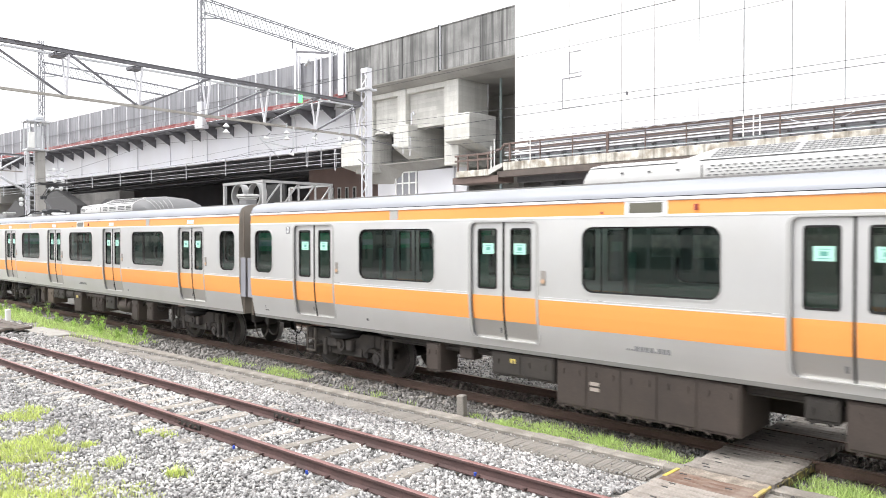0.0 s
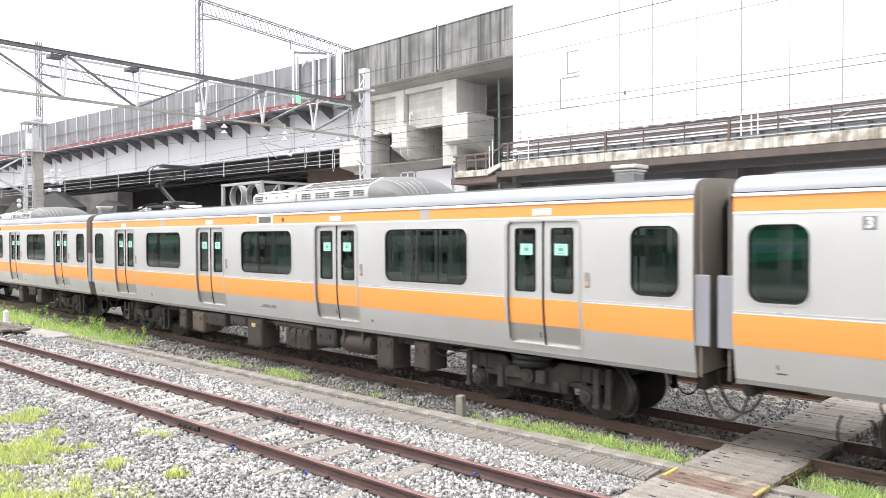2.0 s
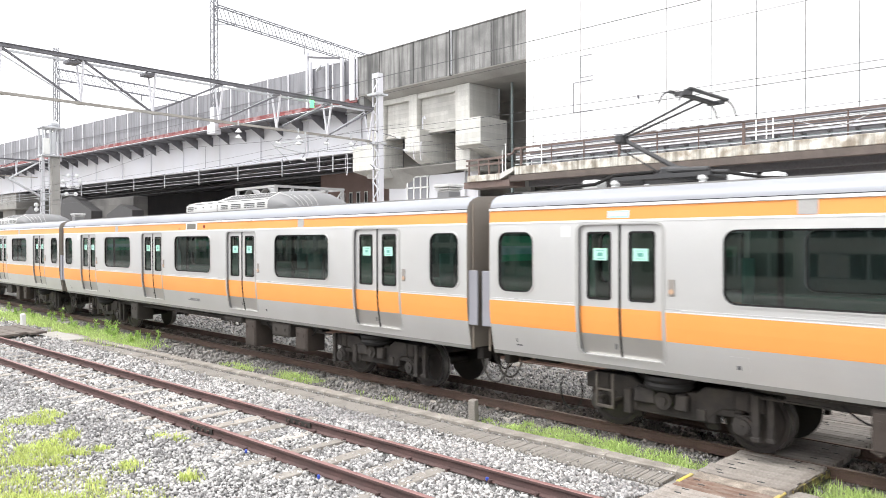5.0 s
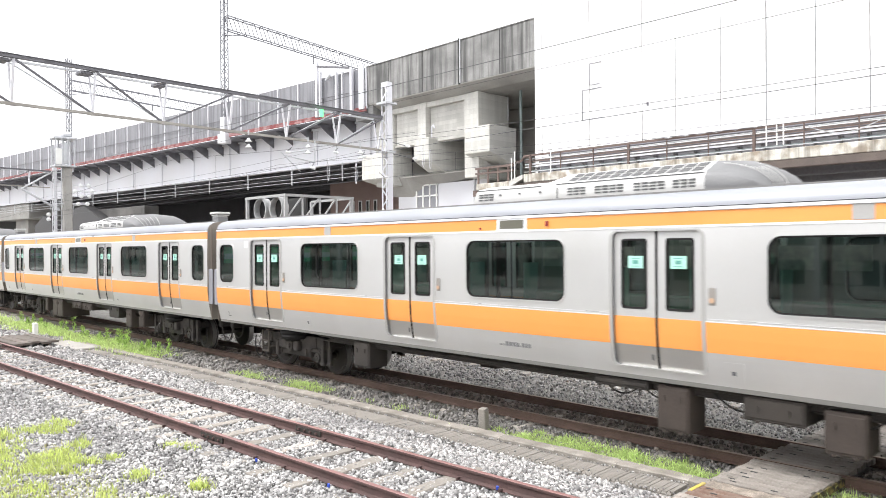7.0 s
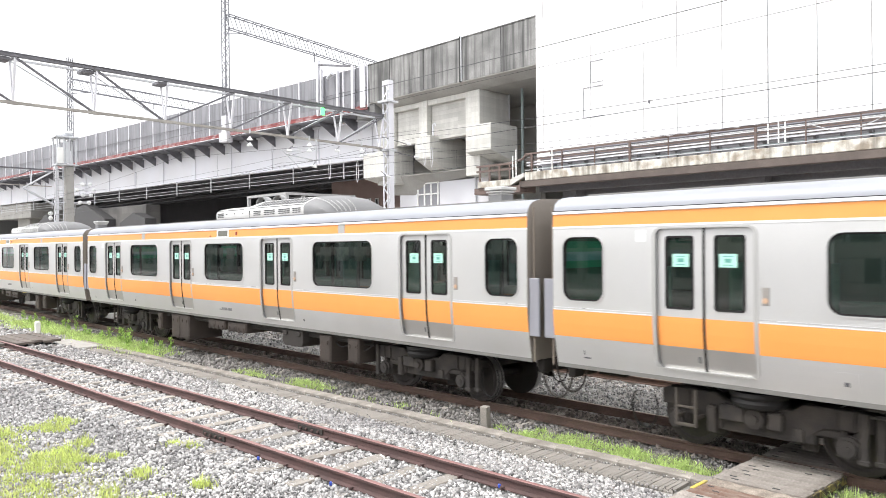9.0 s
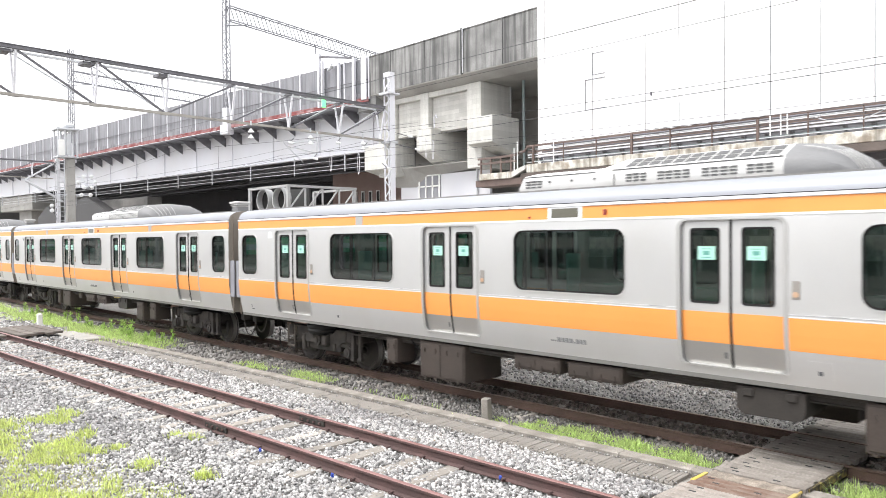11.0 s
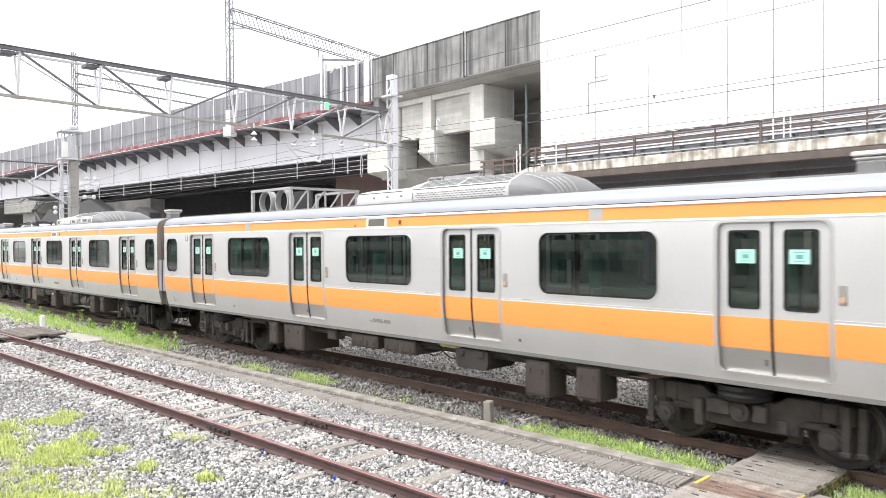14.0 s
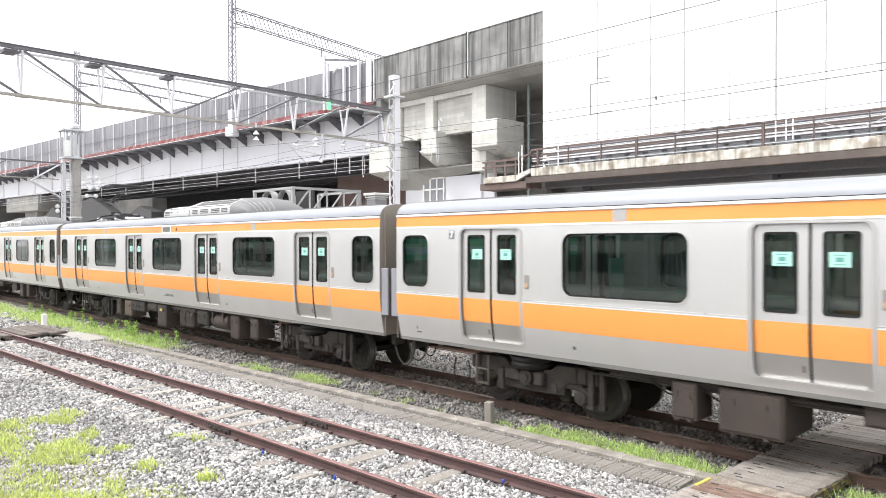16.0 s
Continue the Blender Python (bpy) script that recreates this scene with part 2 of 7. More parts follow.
# dark colour stands in for deep shade under the bridge and walkway
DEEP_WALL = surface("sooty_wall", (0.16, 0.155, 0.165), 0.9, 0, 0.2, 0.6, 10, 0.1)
# pier concrete, its base darkened to carry the shade under the bridge
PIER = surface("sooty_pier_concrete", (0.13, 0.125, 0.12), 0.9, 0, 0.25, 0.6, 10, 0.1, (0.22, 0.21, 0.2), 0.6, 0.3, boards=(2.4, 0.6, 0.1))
PALE_STEEL = surface("pale_painted_steel", (0.68, 0.68, 0.72), 0.55, 0, 0.05, 0.6, 20, 0.05, (0.5, 0.48, 0.46), 0.3, 0.3)
GALV = surface("galvanised_steel", (0.55, 0.56, 0.58), 0.5, 0.3, 0.1, 3, 40, 0.1)
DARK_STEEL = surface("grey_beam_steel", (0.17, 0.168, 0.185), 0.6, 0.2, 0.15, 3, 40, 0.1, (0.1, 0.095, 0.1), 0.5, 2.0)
CREAM_STEEL = surface("weathered_cream_steel", (0.36, 0.34, 0.31), 0.6, 0.1, 0.15, 3, 40, 0.1, (0.2, 0.18, 0.16), 0.5, 2.0)
FRAME_STEEL = surface("dull_frame_steel", (0.4, 0.4, 0.4), 0.55, 0.2, 0.15, 3, 40, 0.1)
RED_PAINT = surface("faded_red_paint", (0.26, 0.07, 0.07), 0.8, 0, 0.25, 2, 30, 0.1, (0.5, 0.4, 0.4), 0.6, 1.6)
RUST_RAILING = surface("rusty_railing", (0.15, 0.11, 0.097), 0.8, 0, 0.25, 3, 40, 0.2)
CLADDING = surface("white_cladding", (0.86, 0.86, 0.86), 0.5, 0, 0.02, 0.5, 10, 0.02)
GREEN_PIPE = surface("dull_teal_pipe", (0.24, 0.29, 0.29), 0.6, 0, 0.1)
BROWN_WALL = surface("brown_wall", (0.3, 0.215, 0.195), 0.85, 0, 0.15, 1, 20, 0.1)
# concrete with the shade below decks put into its base colour
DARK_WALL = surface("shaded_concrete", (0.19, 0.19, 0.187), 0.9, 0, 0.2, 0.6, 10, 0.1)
GREY_LATTICE = surface("weathered_lattice", (0.24, 0.24, 0.26), 0.6, 0.2, 0.1, 3, 40, 0.1)
PANTO = surface("black_pantograph_steel", (0.06, 0.06, 0.063), 0.55, 0.3, 0.1)
WIRE = surface("dark_wire", (0.1, 0.1, 0.105), 0.6, 0.5, 0.05, bump=0)
PORCELAIN = surface("white_insulator", (0.75, 0.76, 0.76), 0.25, 0, 0.05, bump=0)
POST_WHITE = surface("white_post_paint", (0.8, 0.8, 0.78), 0.6, 0, 0.08)
YARD_GRASS = foliage("yellow_green_grass", (0.56, 0.63, 0.22))
TRACK_GRASS = foliage("lime_grass", (0.53, 0.66, 0.25))
WEED = foliage("roadside_weed", (0.38, 0.54, 0.15))
SOFFIT = surface("grey_soffit", (0.36, 0.35, 0.33), 0.92, 0, 0.2, 0.8, 20, 0.3, (0.25, 0.24, 0.225), 0.6, 0.5)
DRY = foliage("dry_grass", (0.55, 0.52, 0.24))
SIGNAL_GREEN = glow("green_signal", (0.08, 0.95, 0.16), 1.6)


# ---- building helpers ----
def link(name, mesh, parent=None, m=None):
    ob = new(name, mesh)
    if parent is not None:
        ob.parent = parent
    if m is not None:
        ob.matrix_basis = m
    return ob


def as_mesh(name, bm, materials, smooth=False):
    me = bpy.data.meshes.new(name)
    bm.normal_update()
    bm.to_mesh(me)
    bm.free()
    for mt in materials if isinstance(materials, (list, tuple)) else [materials]:
        me.materials.append(mt)
    if smooth:
        me.polygons.foreach_set("use_smooth", [True] * len(me.polygons))
        me.set_sharp_from_angle(angle=radians(35))
    return me


def part(name, bm, material, parent, label="", m=None, smooth=False):
    """One mesh object under a thing or part; bm may also be a finished mesh."""
    me = bm if isinstance(bm, bpy.types.Mesh) else as_mesh(name, bm, material, smooth)
    ob = link(name, me, parent, m)
    return tagged(ob, label)


def thing(name, label, category, group="", m=None, kind=""):
    ob = new(name)
    if m is not None:
        ob.matrix_basis = m
    return tagged(ob, label, category, group, kind)


def solid(name, bm, material, label, category, group="", kind="", m=None, smooth=False):
    return tagged(link(name, as_mesh(name, bm, material, smooth), None, m), label, category, group, kind)


def box(bm, x0, x1, y0, y1, z0, z1, bevel=0.0, mi=0):
    c = [bm.verts.new((x, y, z)) for x in (x0, x1) for y in (y0, y1) for z in (z0, z1)]
    fs = [bm.faces.new([c[i] for i in q]) for q in ((0, 1, 3, 2), (4, 6, 7, 5), (0, 4, 5, 1), (2, 3, 7, 6), (0, 2, 6, 4), (1, 5, 7, 3))]
    for f in fs:
        f.material_index = mi
    if bevel:
        es = list({e for f in fs for e in f.edges})
        bmesh.ops.bevel(bm, geom=es, offset=bevel, segments=1, affect="EDGES", profile=0.5)
    return bm


def boxes(*specs, bevel=0.0):
    bm = bmesh.new()
    for s in specs:
        box(bm, *s, bevel=bevel)
    return bm


def rod(bm, p, q, r, n=8, r2=None, mi=0):
    """A capped round bar from p to q."""
    p, q = Vector(p), Vector(q)
    z = (q - p).normalized()
    a = z.orthogonal().normalized()
    b = z.cross(a)
    rings = []
    for c, rad in ((p, r), (q, r if r2 is None else r2)):
        rings.append([bm.verts.new(c + rad * (math.cos(2 * math.pi * i / n) * a + math.sin(2 * math.pi * i / n) * b)) for i in range(n)])
    for i in range(n):
        bm.faces.new((rings[0][i], rings[0][(i + 1) % n], rings[1][(i + 1) % n], rings[1][i])).material_index = mi
    bm.faces.new(rings[0][::-1]).material_index = mi
    bm.faces.new(rings[1]).material_index = mi
    return bm


def bar(bm, p, q, w, d=None, up=(0, 0, 1)):
    """A square bar from p to q, w wide and d deep along up."""
    p, q = Vector(p), Vector(q)
    d = d or w
    z = (q - p).normalized()
    a = z.cross(Vector(up))
    a = (z.orthogonal() if a.length < 1e-4 else a).normalized() * w / 2
    b = z.cross(a).normalized() * d / 2
    v = [bm.verts.new(c + s * a + t * b) for c in (p, q) for s, t in ((-1, -1), (1, -1), (1, 1), (-1, 1))]
    for f in ((0, 3, 2, 1), (4, 5, 6, 7), (0, 1, 5, 4), (1, 2, 6, 5), (2, 3, 7, 6), (3, 0, 4, 7)):
        bm.faces.new([v[i] for i in f])
    return bm


def loft(bm, sections, closed=True, caps=True, mi=0):
    rings = [[bm.verts.new(v) for v in s] for s in sections]
    n = len(rings[0])
    for a, b in zip(rings, rings[1:]):
        for i in range(n if closed else n - 1):
            bm.faces.new((a[i], a[(i + 1) % n], b[(i + 1) % n], b[i])).material_index = mi
    if caps and closed:
        bm.faces.new(rings[0][::-1]).material_index = mi
        bm.faces.new(rings[-1]).material_index = mi
    return bm


def tube(bm, pts, r, n=5):
    """One bent round bar through the points."""
    pts = [Vector(p) for p in pts]
    rings = []
    for i, p in enumerate(pts):
        z = (pts[min(i + 1, len(pts) - 1)] - pts[max(i - 1, 0)]).normalized()
        a = z.cross(Vector((0.13, 0.31, 0.94))).normalized()
        b = z.cross(a)
        rings.append([p + r * (math.cos(2 * math.pi * k / n) * a + math.sin(2 * math.pi * k / n) * b) for k in range(n)])
    return loft(bm, rings)


def lathe(bm, prof, n=16, axis="z", at=(0, 0, 0)):
    """prof: (radius, height) pairs turned round an axis."""
    rings = []
    for r, hgt in prof:
        ring = []
        for i in range(n):
            a = 2 * math.pi * i / n
            u, v = r * math.cos(a), r * math.sin(a)
            c = {"z": (u, v, hgt), "y": (u, hgt, v), "x": (hgt, u, v)}[axis]
            ring.append(bm.verts.new(Vector(at) + Vector(c)))
        rings.append(ring)
    for a, b in zip(rings, rings[1:]):
        for i in range(n):
            bm.faces.new((a[i], a[(i + 1) % n], b[(i + 1) % n], b[i]))
    bm.faces.new(rings[0])
    bm.faces.new(rings[-1])
    bmesh.ops.recalc_face_normals(bm, faces=bm.faces)
    return bm


def rounded(x0, x1, z0, z1, r, n=5):
    """Corner-rounded loop, counter-clockwise."""
    out = []
    for cx, cz, a0 in ((x1 - r, z0 + r, -90), (x1 - r, z1 - r, 0), (x0 + r, z1 - r, 90), (x0 + r, z0 + r, 180)):
        for i in range(n + 1):
            a = radians(a0 + 90 * i / n)
            out.append((cx + r * math.cos(a), cz + r * math.sin(a)))
    return out


# ---- setting: ground ----
def ground():
    bm = bmesh.new()
    xs = [-900, -300, -120, -60, -30, -10, 0, 10, 40, 120, 400]
    ys = [-400, -100, -30, -8, 0, 8, 20, 30, 60, 200, 900]
    v = [[bm.verts.new((x, y, -0.24)) for y in ys] for x in xs]
    for i in range(len(xs) - 1):
        for j in range(len(ys) - 1):
            bm.faces.new((v[i][j], v[i + 1][j], v[i + 1][j + 1], v[i][j + 1]))
    solid("ground", bm, BALLAST, "grey ballast and dirt ground of the railway yard", "ground", kind="structure")


ground()

RAIL_PROFILE = [(-0.06, -0.14), (0.06, -0.14), (0.06, -0.128), (0.012, -0.112), (0.009, -0.042), (0.031, -0.03), (0.031, -0.004), (0.026, 0.0),
                (-0.026, 0.0), (-0.031, -0.004), (-0.031, -0.03), (-0.009, -0.042), (-0.012, -0.112), (-0.06, -0.128)]


def rail_mesh(x0, x1, head):
    bm = bmesh.new()
    loft(bm, [[(x, y, z) for y, z in RAIL_PROFILE] for x in (x0, x1)])
    bmesh.ops.recalc_face_normals(bm, faces=bm.faces)
    for f in bm.faces:
        if f.calc_center_median().z > -0.003:
            f.material_index = 1
    return as_mesh("rail", bm, [RUN_RUST if head is SHINY_HEAD else RUST, head])


def sleeper_mesh(seed, length=2.1, width=0.21, concrete=False):
    rnd = random.Random(seed)
    bm = bmesh.new()
    box(bm, -width / 2, width / 2, -length / 2, length / 2, -0.15, 0.0, bevel=0.012)
    for v in bm.verts:
        v.co += Vector((rnd.uniform(-0.008, 0.008), rnd.uniform(-0.02, 0.02), rnd.uniform(-0.008, 0.008)))
    return as_mesh("sleeper", bm, SLEEPER)


def track(label, m, x0, x1, head, pitch=0.62, top=-0.135, half=0.565):
    t = thing("railway_track", label, "track", "railway tracks", m, "structure")
    rm = rail_mesh(x0, x1, head)
    for y in (-half, half):
        link("rail", rm, t, pose(0, y, 0))
    kinds = [sleeper_mesh(i) for i in range(4)]
    rnd = random.Random(3)
    x = max(x0, -48)
    i = 0
    while x < min(x1, 4):
        link("sleeper", kinds[i % 4], t, pose(x + rnd.uniform(-0.04, 0.04), rnd.uniform(-0.05, 0.05), top + rnd.uniform(-0.012, 0.006), 0, 0, rnd.uniform(-2, 2)))
        x += pitch
        i += 1
    return t


TRAIN_Y = 10.244
NEAR_M = pose(-10, 5.461, 0.2, 0, 0, 2.45)
near_track = track("rusty disused side track on weathered wooden sleepers", NEAR_M, -30, 40, RAIL_HEAD, 0.64, -0.135, half=0.565)
main_track = track("rusty-sided running track under the train", pose(0, TRAIN_Y, 0), -130, 60, SHINY_HEAD, top=-0.158)
far_track = track("rusty track behind the train", pose(0, TRAIN_Y + 4.0, 0), -130, 60, SHINY_HEAD, top=-0.158)


# ---- the commuter train ----
DOORS = (-7.41, -2.463, 2.463, 7.41)
WINDOWS = ((-9.565, -8.875), (-5.937, -3.937), (-1.015, 1.015), (3.937, 5.937), (8.875, 9.565))
CUTS = (1.06, 1.17, 1.28, 1.4, 1.52, 1.65, 1.78, 2.6, 2.8, 2.95, 3.1)


def half_width(z):
    if z < 1.85:
        return 1.475 - 0.115 * ((1.85 - z) / 0.85) ** 1.8
    if z > 2.6:
        return 1.475 - 0.018 * ((z - 2.6) / 0.68) ** 2
    return 1.475


def on_side(bm):
    """Lay what was drawn on the plane y = 0 onto the near side of the body."""
    for v in bm.verts:
        v.co.y -= half_width(v.co.z)
    return bm


def bands(bm):
    for z in CUTS:
        bmesh.ops.bisect_plane(bm, geom=bm.verts[:] + bm.edges[:] + bm.faces[:], plane_co=(0, 0, z), plane_no=(0, 0, 1))
    return bm


def sheet(loops, y=0.0):
    """A flat sheet in x and z with holes."""
    bm = bmesh.new()
    es = []
    for lp in loops:
        vs = [bm.verts.new((x, y, z)) for x, z in lp]
        es += [bm.edges.new((vs[i], vs[(i + 1) % len(vs)])) for i in range(len(vs))]
    bmesh.ops.triangle_fill(bm, use_beauty=True, edges=es, normal=(0, -1, 0))
    return bm


def ring(outer, inner, y0, y1):
    bm = bmesh.new()
    a = [[bm.verts.new((x, y, z)) for x, z in lp] for lp, y in ((outer, y1), (outer, y0), (inner, y0), (inner, y1))]
    n = len(outer)
    for p, q in zip(a, a[1:]):
        for i in range(n):
            bm.faces.new((p[i], p[(i + 1) % n], q[(i + 1) % n], q[i]))
    bmesh.ops.recalc_face_normals(bm, faces=bm.faces)
    return bm


def strip(x0, x1, z0, z1, y0=-0.003, y1=0.0):
    bm = bmesh.new()
    zs = [z0] + [z for z in CUTS if z0 < z < z1] + [z1]
    secs = [[(x, y0, z) for z in zs] + [(x, y1, z) for z in zs[::-1]] for x in (x0, x1)]
    loft(bm, secs)
    bmesh.ops.recalc_face_normals(bm, faces=bm.faces)
    return on_side(bm)


M = {}


def car_meshes():
    rect = lambda x0, x1, z0, z1: [(x0, z0), (x1, z0), (x1, z1), (x0, z1)]
    holes = [rounded(c - 0.65, c + 0.65, 1.163, 3.011, 0.09, 4) for c in DOORS] + [rounded(a, b, 1.995, 2.92, 0.16) for a, b in WINDOWS]
    M["wall"] = as_mesh("side_panel", on_side(bands(sheet([rect(-9.75, 9.75, 1.0, 3.285)] + holes))), STEEL)
    # added lining over the bright wall backs, coloured dark for interior shade
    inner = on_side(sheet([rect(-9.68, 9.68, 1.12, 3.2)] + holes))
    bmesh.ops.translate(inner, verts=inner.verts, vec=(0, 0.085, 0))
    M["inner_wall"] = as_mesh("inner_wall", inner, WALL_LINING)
    for key, (a, b) in (("small", WINDOWS[0]), ("large", WINDOWS[1])):
        c = (a + b) / 2
        a, b = a - c, b - c
        M[key + "_frame"] = as_mesh("window_frame", on_side(ring(rounded(a - 0.02, b + 0.02, 1.975, 2.94, 0.175), rounded(a, b, 1.995, 2.92, 0.16), -0.012, 0.03)), STEEL, True)
        M[key + "_seal"] = as_mesh("window_seal", on_side(ring(rounded(a, b, 1.995, 2.92, 0.16), rounded(a + 0.022, b - 0.022, 2.017, 2.898, 0.14), 0.002, 0.03)), RUBBER)
        M[key + "_pane"] = as_mesh("pane", on_side(sheet([rounded(a + 0.005, b - 0.005, 2.0, 2.915, 0.155)], 0.014)), GLASS)
    M["mullion"] = as_mesh("sash_bar", strip(-0.36, -0.3, 2.0, 2.915, 0.018, 0.06), RUBBER)
    bm = on_side(bands(ring(rounded(-0.7, 0.7, 1.138, 3.03, 0.115, 4), rounded(-0.65, 0.65, 1.163, 3.011, 0.09, 4), -0.006, 0.075)))
    # faces inside the recess get darker steel, which paints in its shadow line
    for f in bm.faces:
        c = f.calc_center_median()
        if c.y + half_width(c.z) > 0.0 and abs(c.x) < 0.66:
            f.material_index = 1
    M["door_frame"] = as_mesh("door_frame", bm, [PILLAR, REVEAL])
    leaf = bands(sheet([rect(-0.65, -0.012, 1.163, 3.011), rounded(-0.52, -0.15, 1.97, 2.9, 0.03, 2)], 0.045))
    M["leaf"] = as_mesh("door_leaf", on_side(leaf), DOOR_STEEL)
    M["leaf_seal"] = as_mesh("window_seal", on_side(ring(rounded(-0.535, -0.135, 1.955, 2.915, 0.04, 2), rounded(-0.508, -0.162, 1.982, 2.888, 0.03, 2), 0.038, 0.07)), RUBBER)
    M["leaf_pane"] = as_mesh("pane", on_side(sheet([rect(-0.52, -0.15, 1.97, 2.9)], 0.055)), DOOR_GLASS)
    M["kick"] = as_mesh("kick_plate", strip(-0.645, -0.022, 1.175, 1.459, 0.0415, 0.045), LOWER_DOOR_STEEL)
    M["leaf_stripe"] = as_mesh("orange_stripe", strip(-0.648, -0.02, 1.461, 1.85, 0.041, 0.045), ORANGE)
    bm = strip(-0.43, -0.2, 2.51, 2.68, 0.047, 0.05)
    M["sticker"] = as_mesh("sticker", bm, STICKER)
    bm = boxes((-0.355, -0.275, 0.044, 0.046, 2.57, 2.62), (-0.38, -0.25, 0.044, 0.046, 2.642, 2.65), (-0.38, -0.25, 0.044, 0.046, 2.535, 2.543))
    on_side(bm)
    M["sticker_mark"] = as_mesh("sticker_print", bm, surface("teal_print", (0.12, 0.36, 0.3), 0.6))
    M["grip"] = as_mesh("finger_grip", strip(-0.1, -0.06, 1.27, 1.35, 0.038, 0.0415), REVEAL)
    M["meeting"] = as_mesh("rubber_edge", strip(-0.014, 0.014, 1.165, 3.009, 0.032, 0.06), RUBBER)
    M["sill"] = as_mesh("door_sill", on_side(boxes((-0.65, 0.65, -0.013, 0.06, 1.14, 1.165))), STEEL)
    cuts = [-9.75] + [v for c in DOORS for v in (c - 0.705, c + 0.705)] + [9.75]
    M["stripes"] = [(as_mesh("orange_stripe", strip(a, b, 1.461, 1.845), ORANGE), as_mesh("white_line", strip(a, b, 1.851, 1.861, -0.004), WHITE_LINE), as_mesh("body_bead", strip(a, b, 1.884, 1.892, -0.005), TRIM_STEEL)) for a, b in zip(cuts[::2], cuts[1::2])]
    M["cant"] = as_mesh("orange_stripe", strip(-9.75, 9.75, 3.08, 3.255), ORANGE)
    M["cant_line"] = as_mesh("white_line", strip(-9.75, 9.75, 3.05, 3.078, -0.008), WHITE_LINE)
    M["gutter"] = as_mesh("gutter", strip(-9.75, 9.75, 3.262, 3.3, -0.022), TRIM_STEEL)
    M["gutter_seal"] = as_mesh("gutter_seal", strip(-9.75, 9.75, 3.3, 3.312, -0.012), RUBBER)
    M["skirt"] = as_mesh("sill_beam", strip(-9.75, 9.75, 0.985, 1.045, -0.006), SILL_STEEL)
    M["display"] = as_mesh("destination_display", strip(-0.26, 0.22, 3.1, 3.235, -0.012), surface("unlit_display", (0.12, 0.115, 0.088), 0.3))
    M["display_frame"] = as_mesh("display_frame", strip(-0.33, 0.29, 3.075, 3.258, -0.006), TRIM_STEEL)
    M["speaker"] = as_mesh("speaker_cover", strip(-0.11, 0.11, 3.085, 3.262, -0.01), GUARD_STEEL)
    M["lamp"] = as_mesh("indicator_lamp", on_side(boxes((-0.025, 0.025, -0.03, 0.0, 3.12, 3.2), bevel=0.006)), RED_LAMP)
    M["small_lamp"] = as_mesh("indicator_lamp", on_side(boxes((-0.015, 0.015, -0.02, 0.0, 3.1, 3.13))), RED_LAMP)
    bm = boxes((-0.045, 0.045, -0.008, 0.0, 2.06, 2.28), bevel=0.004)
    M["knob"] = as_mesh("button_knob", on_side(rod(bmesh.new(), (0, -0.02, 2.12), (0, 0, 2.12), 0.034, 12)), surface("orange_button", (0.55, 0.36, 0.24), 0.5))
    M["button"] = as_mesh("door_button", on_side(bm), surface("button_plate", (0.28, 0.26, 0.24), 0.5))
    M["plate"] = as_mesh("inspection_plate", strip(-0.13, 0.13, 1.14, 1.36, -0.004), STEEL)
    M["plate_mark"] = as_mesh("plate_print", strip(-0.025, 0.025, 1.2, 1.25, -0.007), INK)
    bm = bmesh.new()
    x = -0.32
    for w in (0.03, 0.025, 0.03, 0.07, 0.055, 0.06, 0.06, 0.03, 0.055, 0.055, 0.045):
        hgt = 0.068 if w > 0.035 else 0.026
        box(bm, x, x + w, -0.003, 0.0, 1.24, 1.24 + hgt)
        x += w + 0.012
    M["number"] = as_mesh("number_lettering", on_side(bm), surface("grey_lettering", (0.22, 0.22, 0.225), 0.6))
    M["number_badge"] = as_mesh("car_badge", strip(-0.068, 0.068, 2.845, 2.995), surface("badge_grey", (0.2, 0.2, 0.21), 0.6))
    M["white_badge"] = as_mesh("car_badge", strip(-0.075, 0.075, 2.845, 2.995), PAPER)
    bm = sheet([[(-0.1, 2.845), (0.1, 2.845), (0.06, 2.995), (-0.06, 2.995)]], -0.004)
    M["bell_badge"] = as_mesh("car_badge", on_side(bm), PAPER)
    M["notice"] = as_mesh("notice", strip(-0.17, 0.17, 3.1, 3.2, -0.006), BLUE_PAPER)
    bm = bmesh.new()
    for i in range(4):
        box(bm, -0.14 + i * 0.072, -0.085 + i * 0.072, -0.009, -0.006, 3.122, 3.178)
    M["notice_bars"] = as_mesh("notice_print", on_side(bm), PAPER)
    # roof, ends, floor
    prof = [(-1.447, 3.3), (-1.44, 3.36), (-1.4, 3.43), (-1.32, 3.485), (-1.2, 3.52), (-1.08, 3.535), (-0.6, 3.56), (0, 3.57)]
    prof = prof + [(-y, z) for y, z in prof[-2::-1]]
    bm = bmesh.new()
    loft(bm, [[(x, y, z) for y, z in prof] for x in (-9.75, -9.6, -5, 0, 5, 9.6, 9.75)], closed=False)
    for f in bm.faces:
        f.material_index = 0 if abs(f.calc_center_median().y) > 1.1 else 1
    bmesh.ops.recalc_face_normals(bm, faces=bm.faces)
    M["roof"] = as_mesh("roof", bm, [ROOF_EDGE, ROOF_MAT], True)
    bm = bmesh.new()
    for y in (-1.05, 1.05):
        box(bm, -9.4, 9.4, y - 0.02, y + 0.02, 3.53, 3.56)
    M["roof_rib"] = as_mesh("roof_rib", bm, ROOF_MAT)
    zs = [1.0, 1.1, 1.25, 1.4, 1.6, 1.85, 2.6, 2.9, 3.28]
    loop = [(-half_width(z), z) for z in zs] + prof[1:-1] + [(half_width(z), z) for z in zs[::-1]]
    bm = bmesh.new()
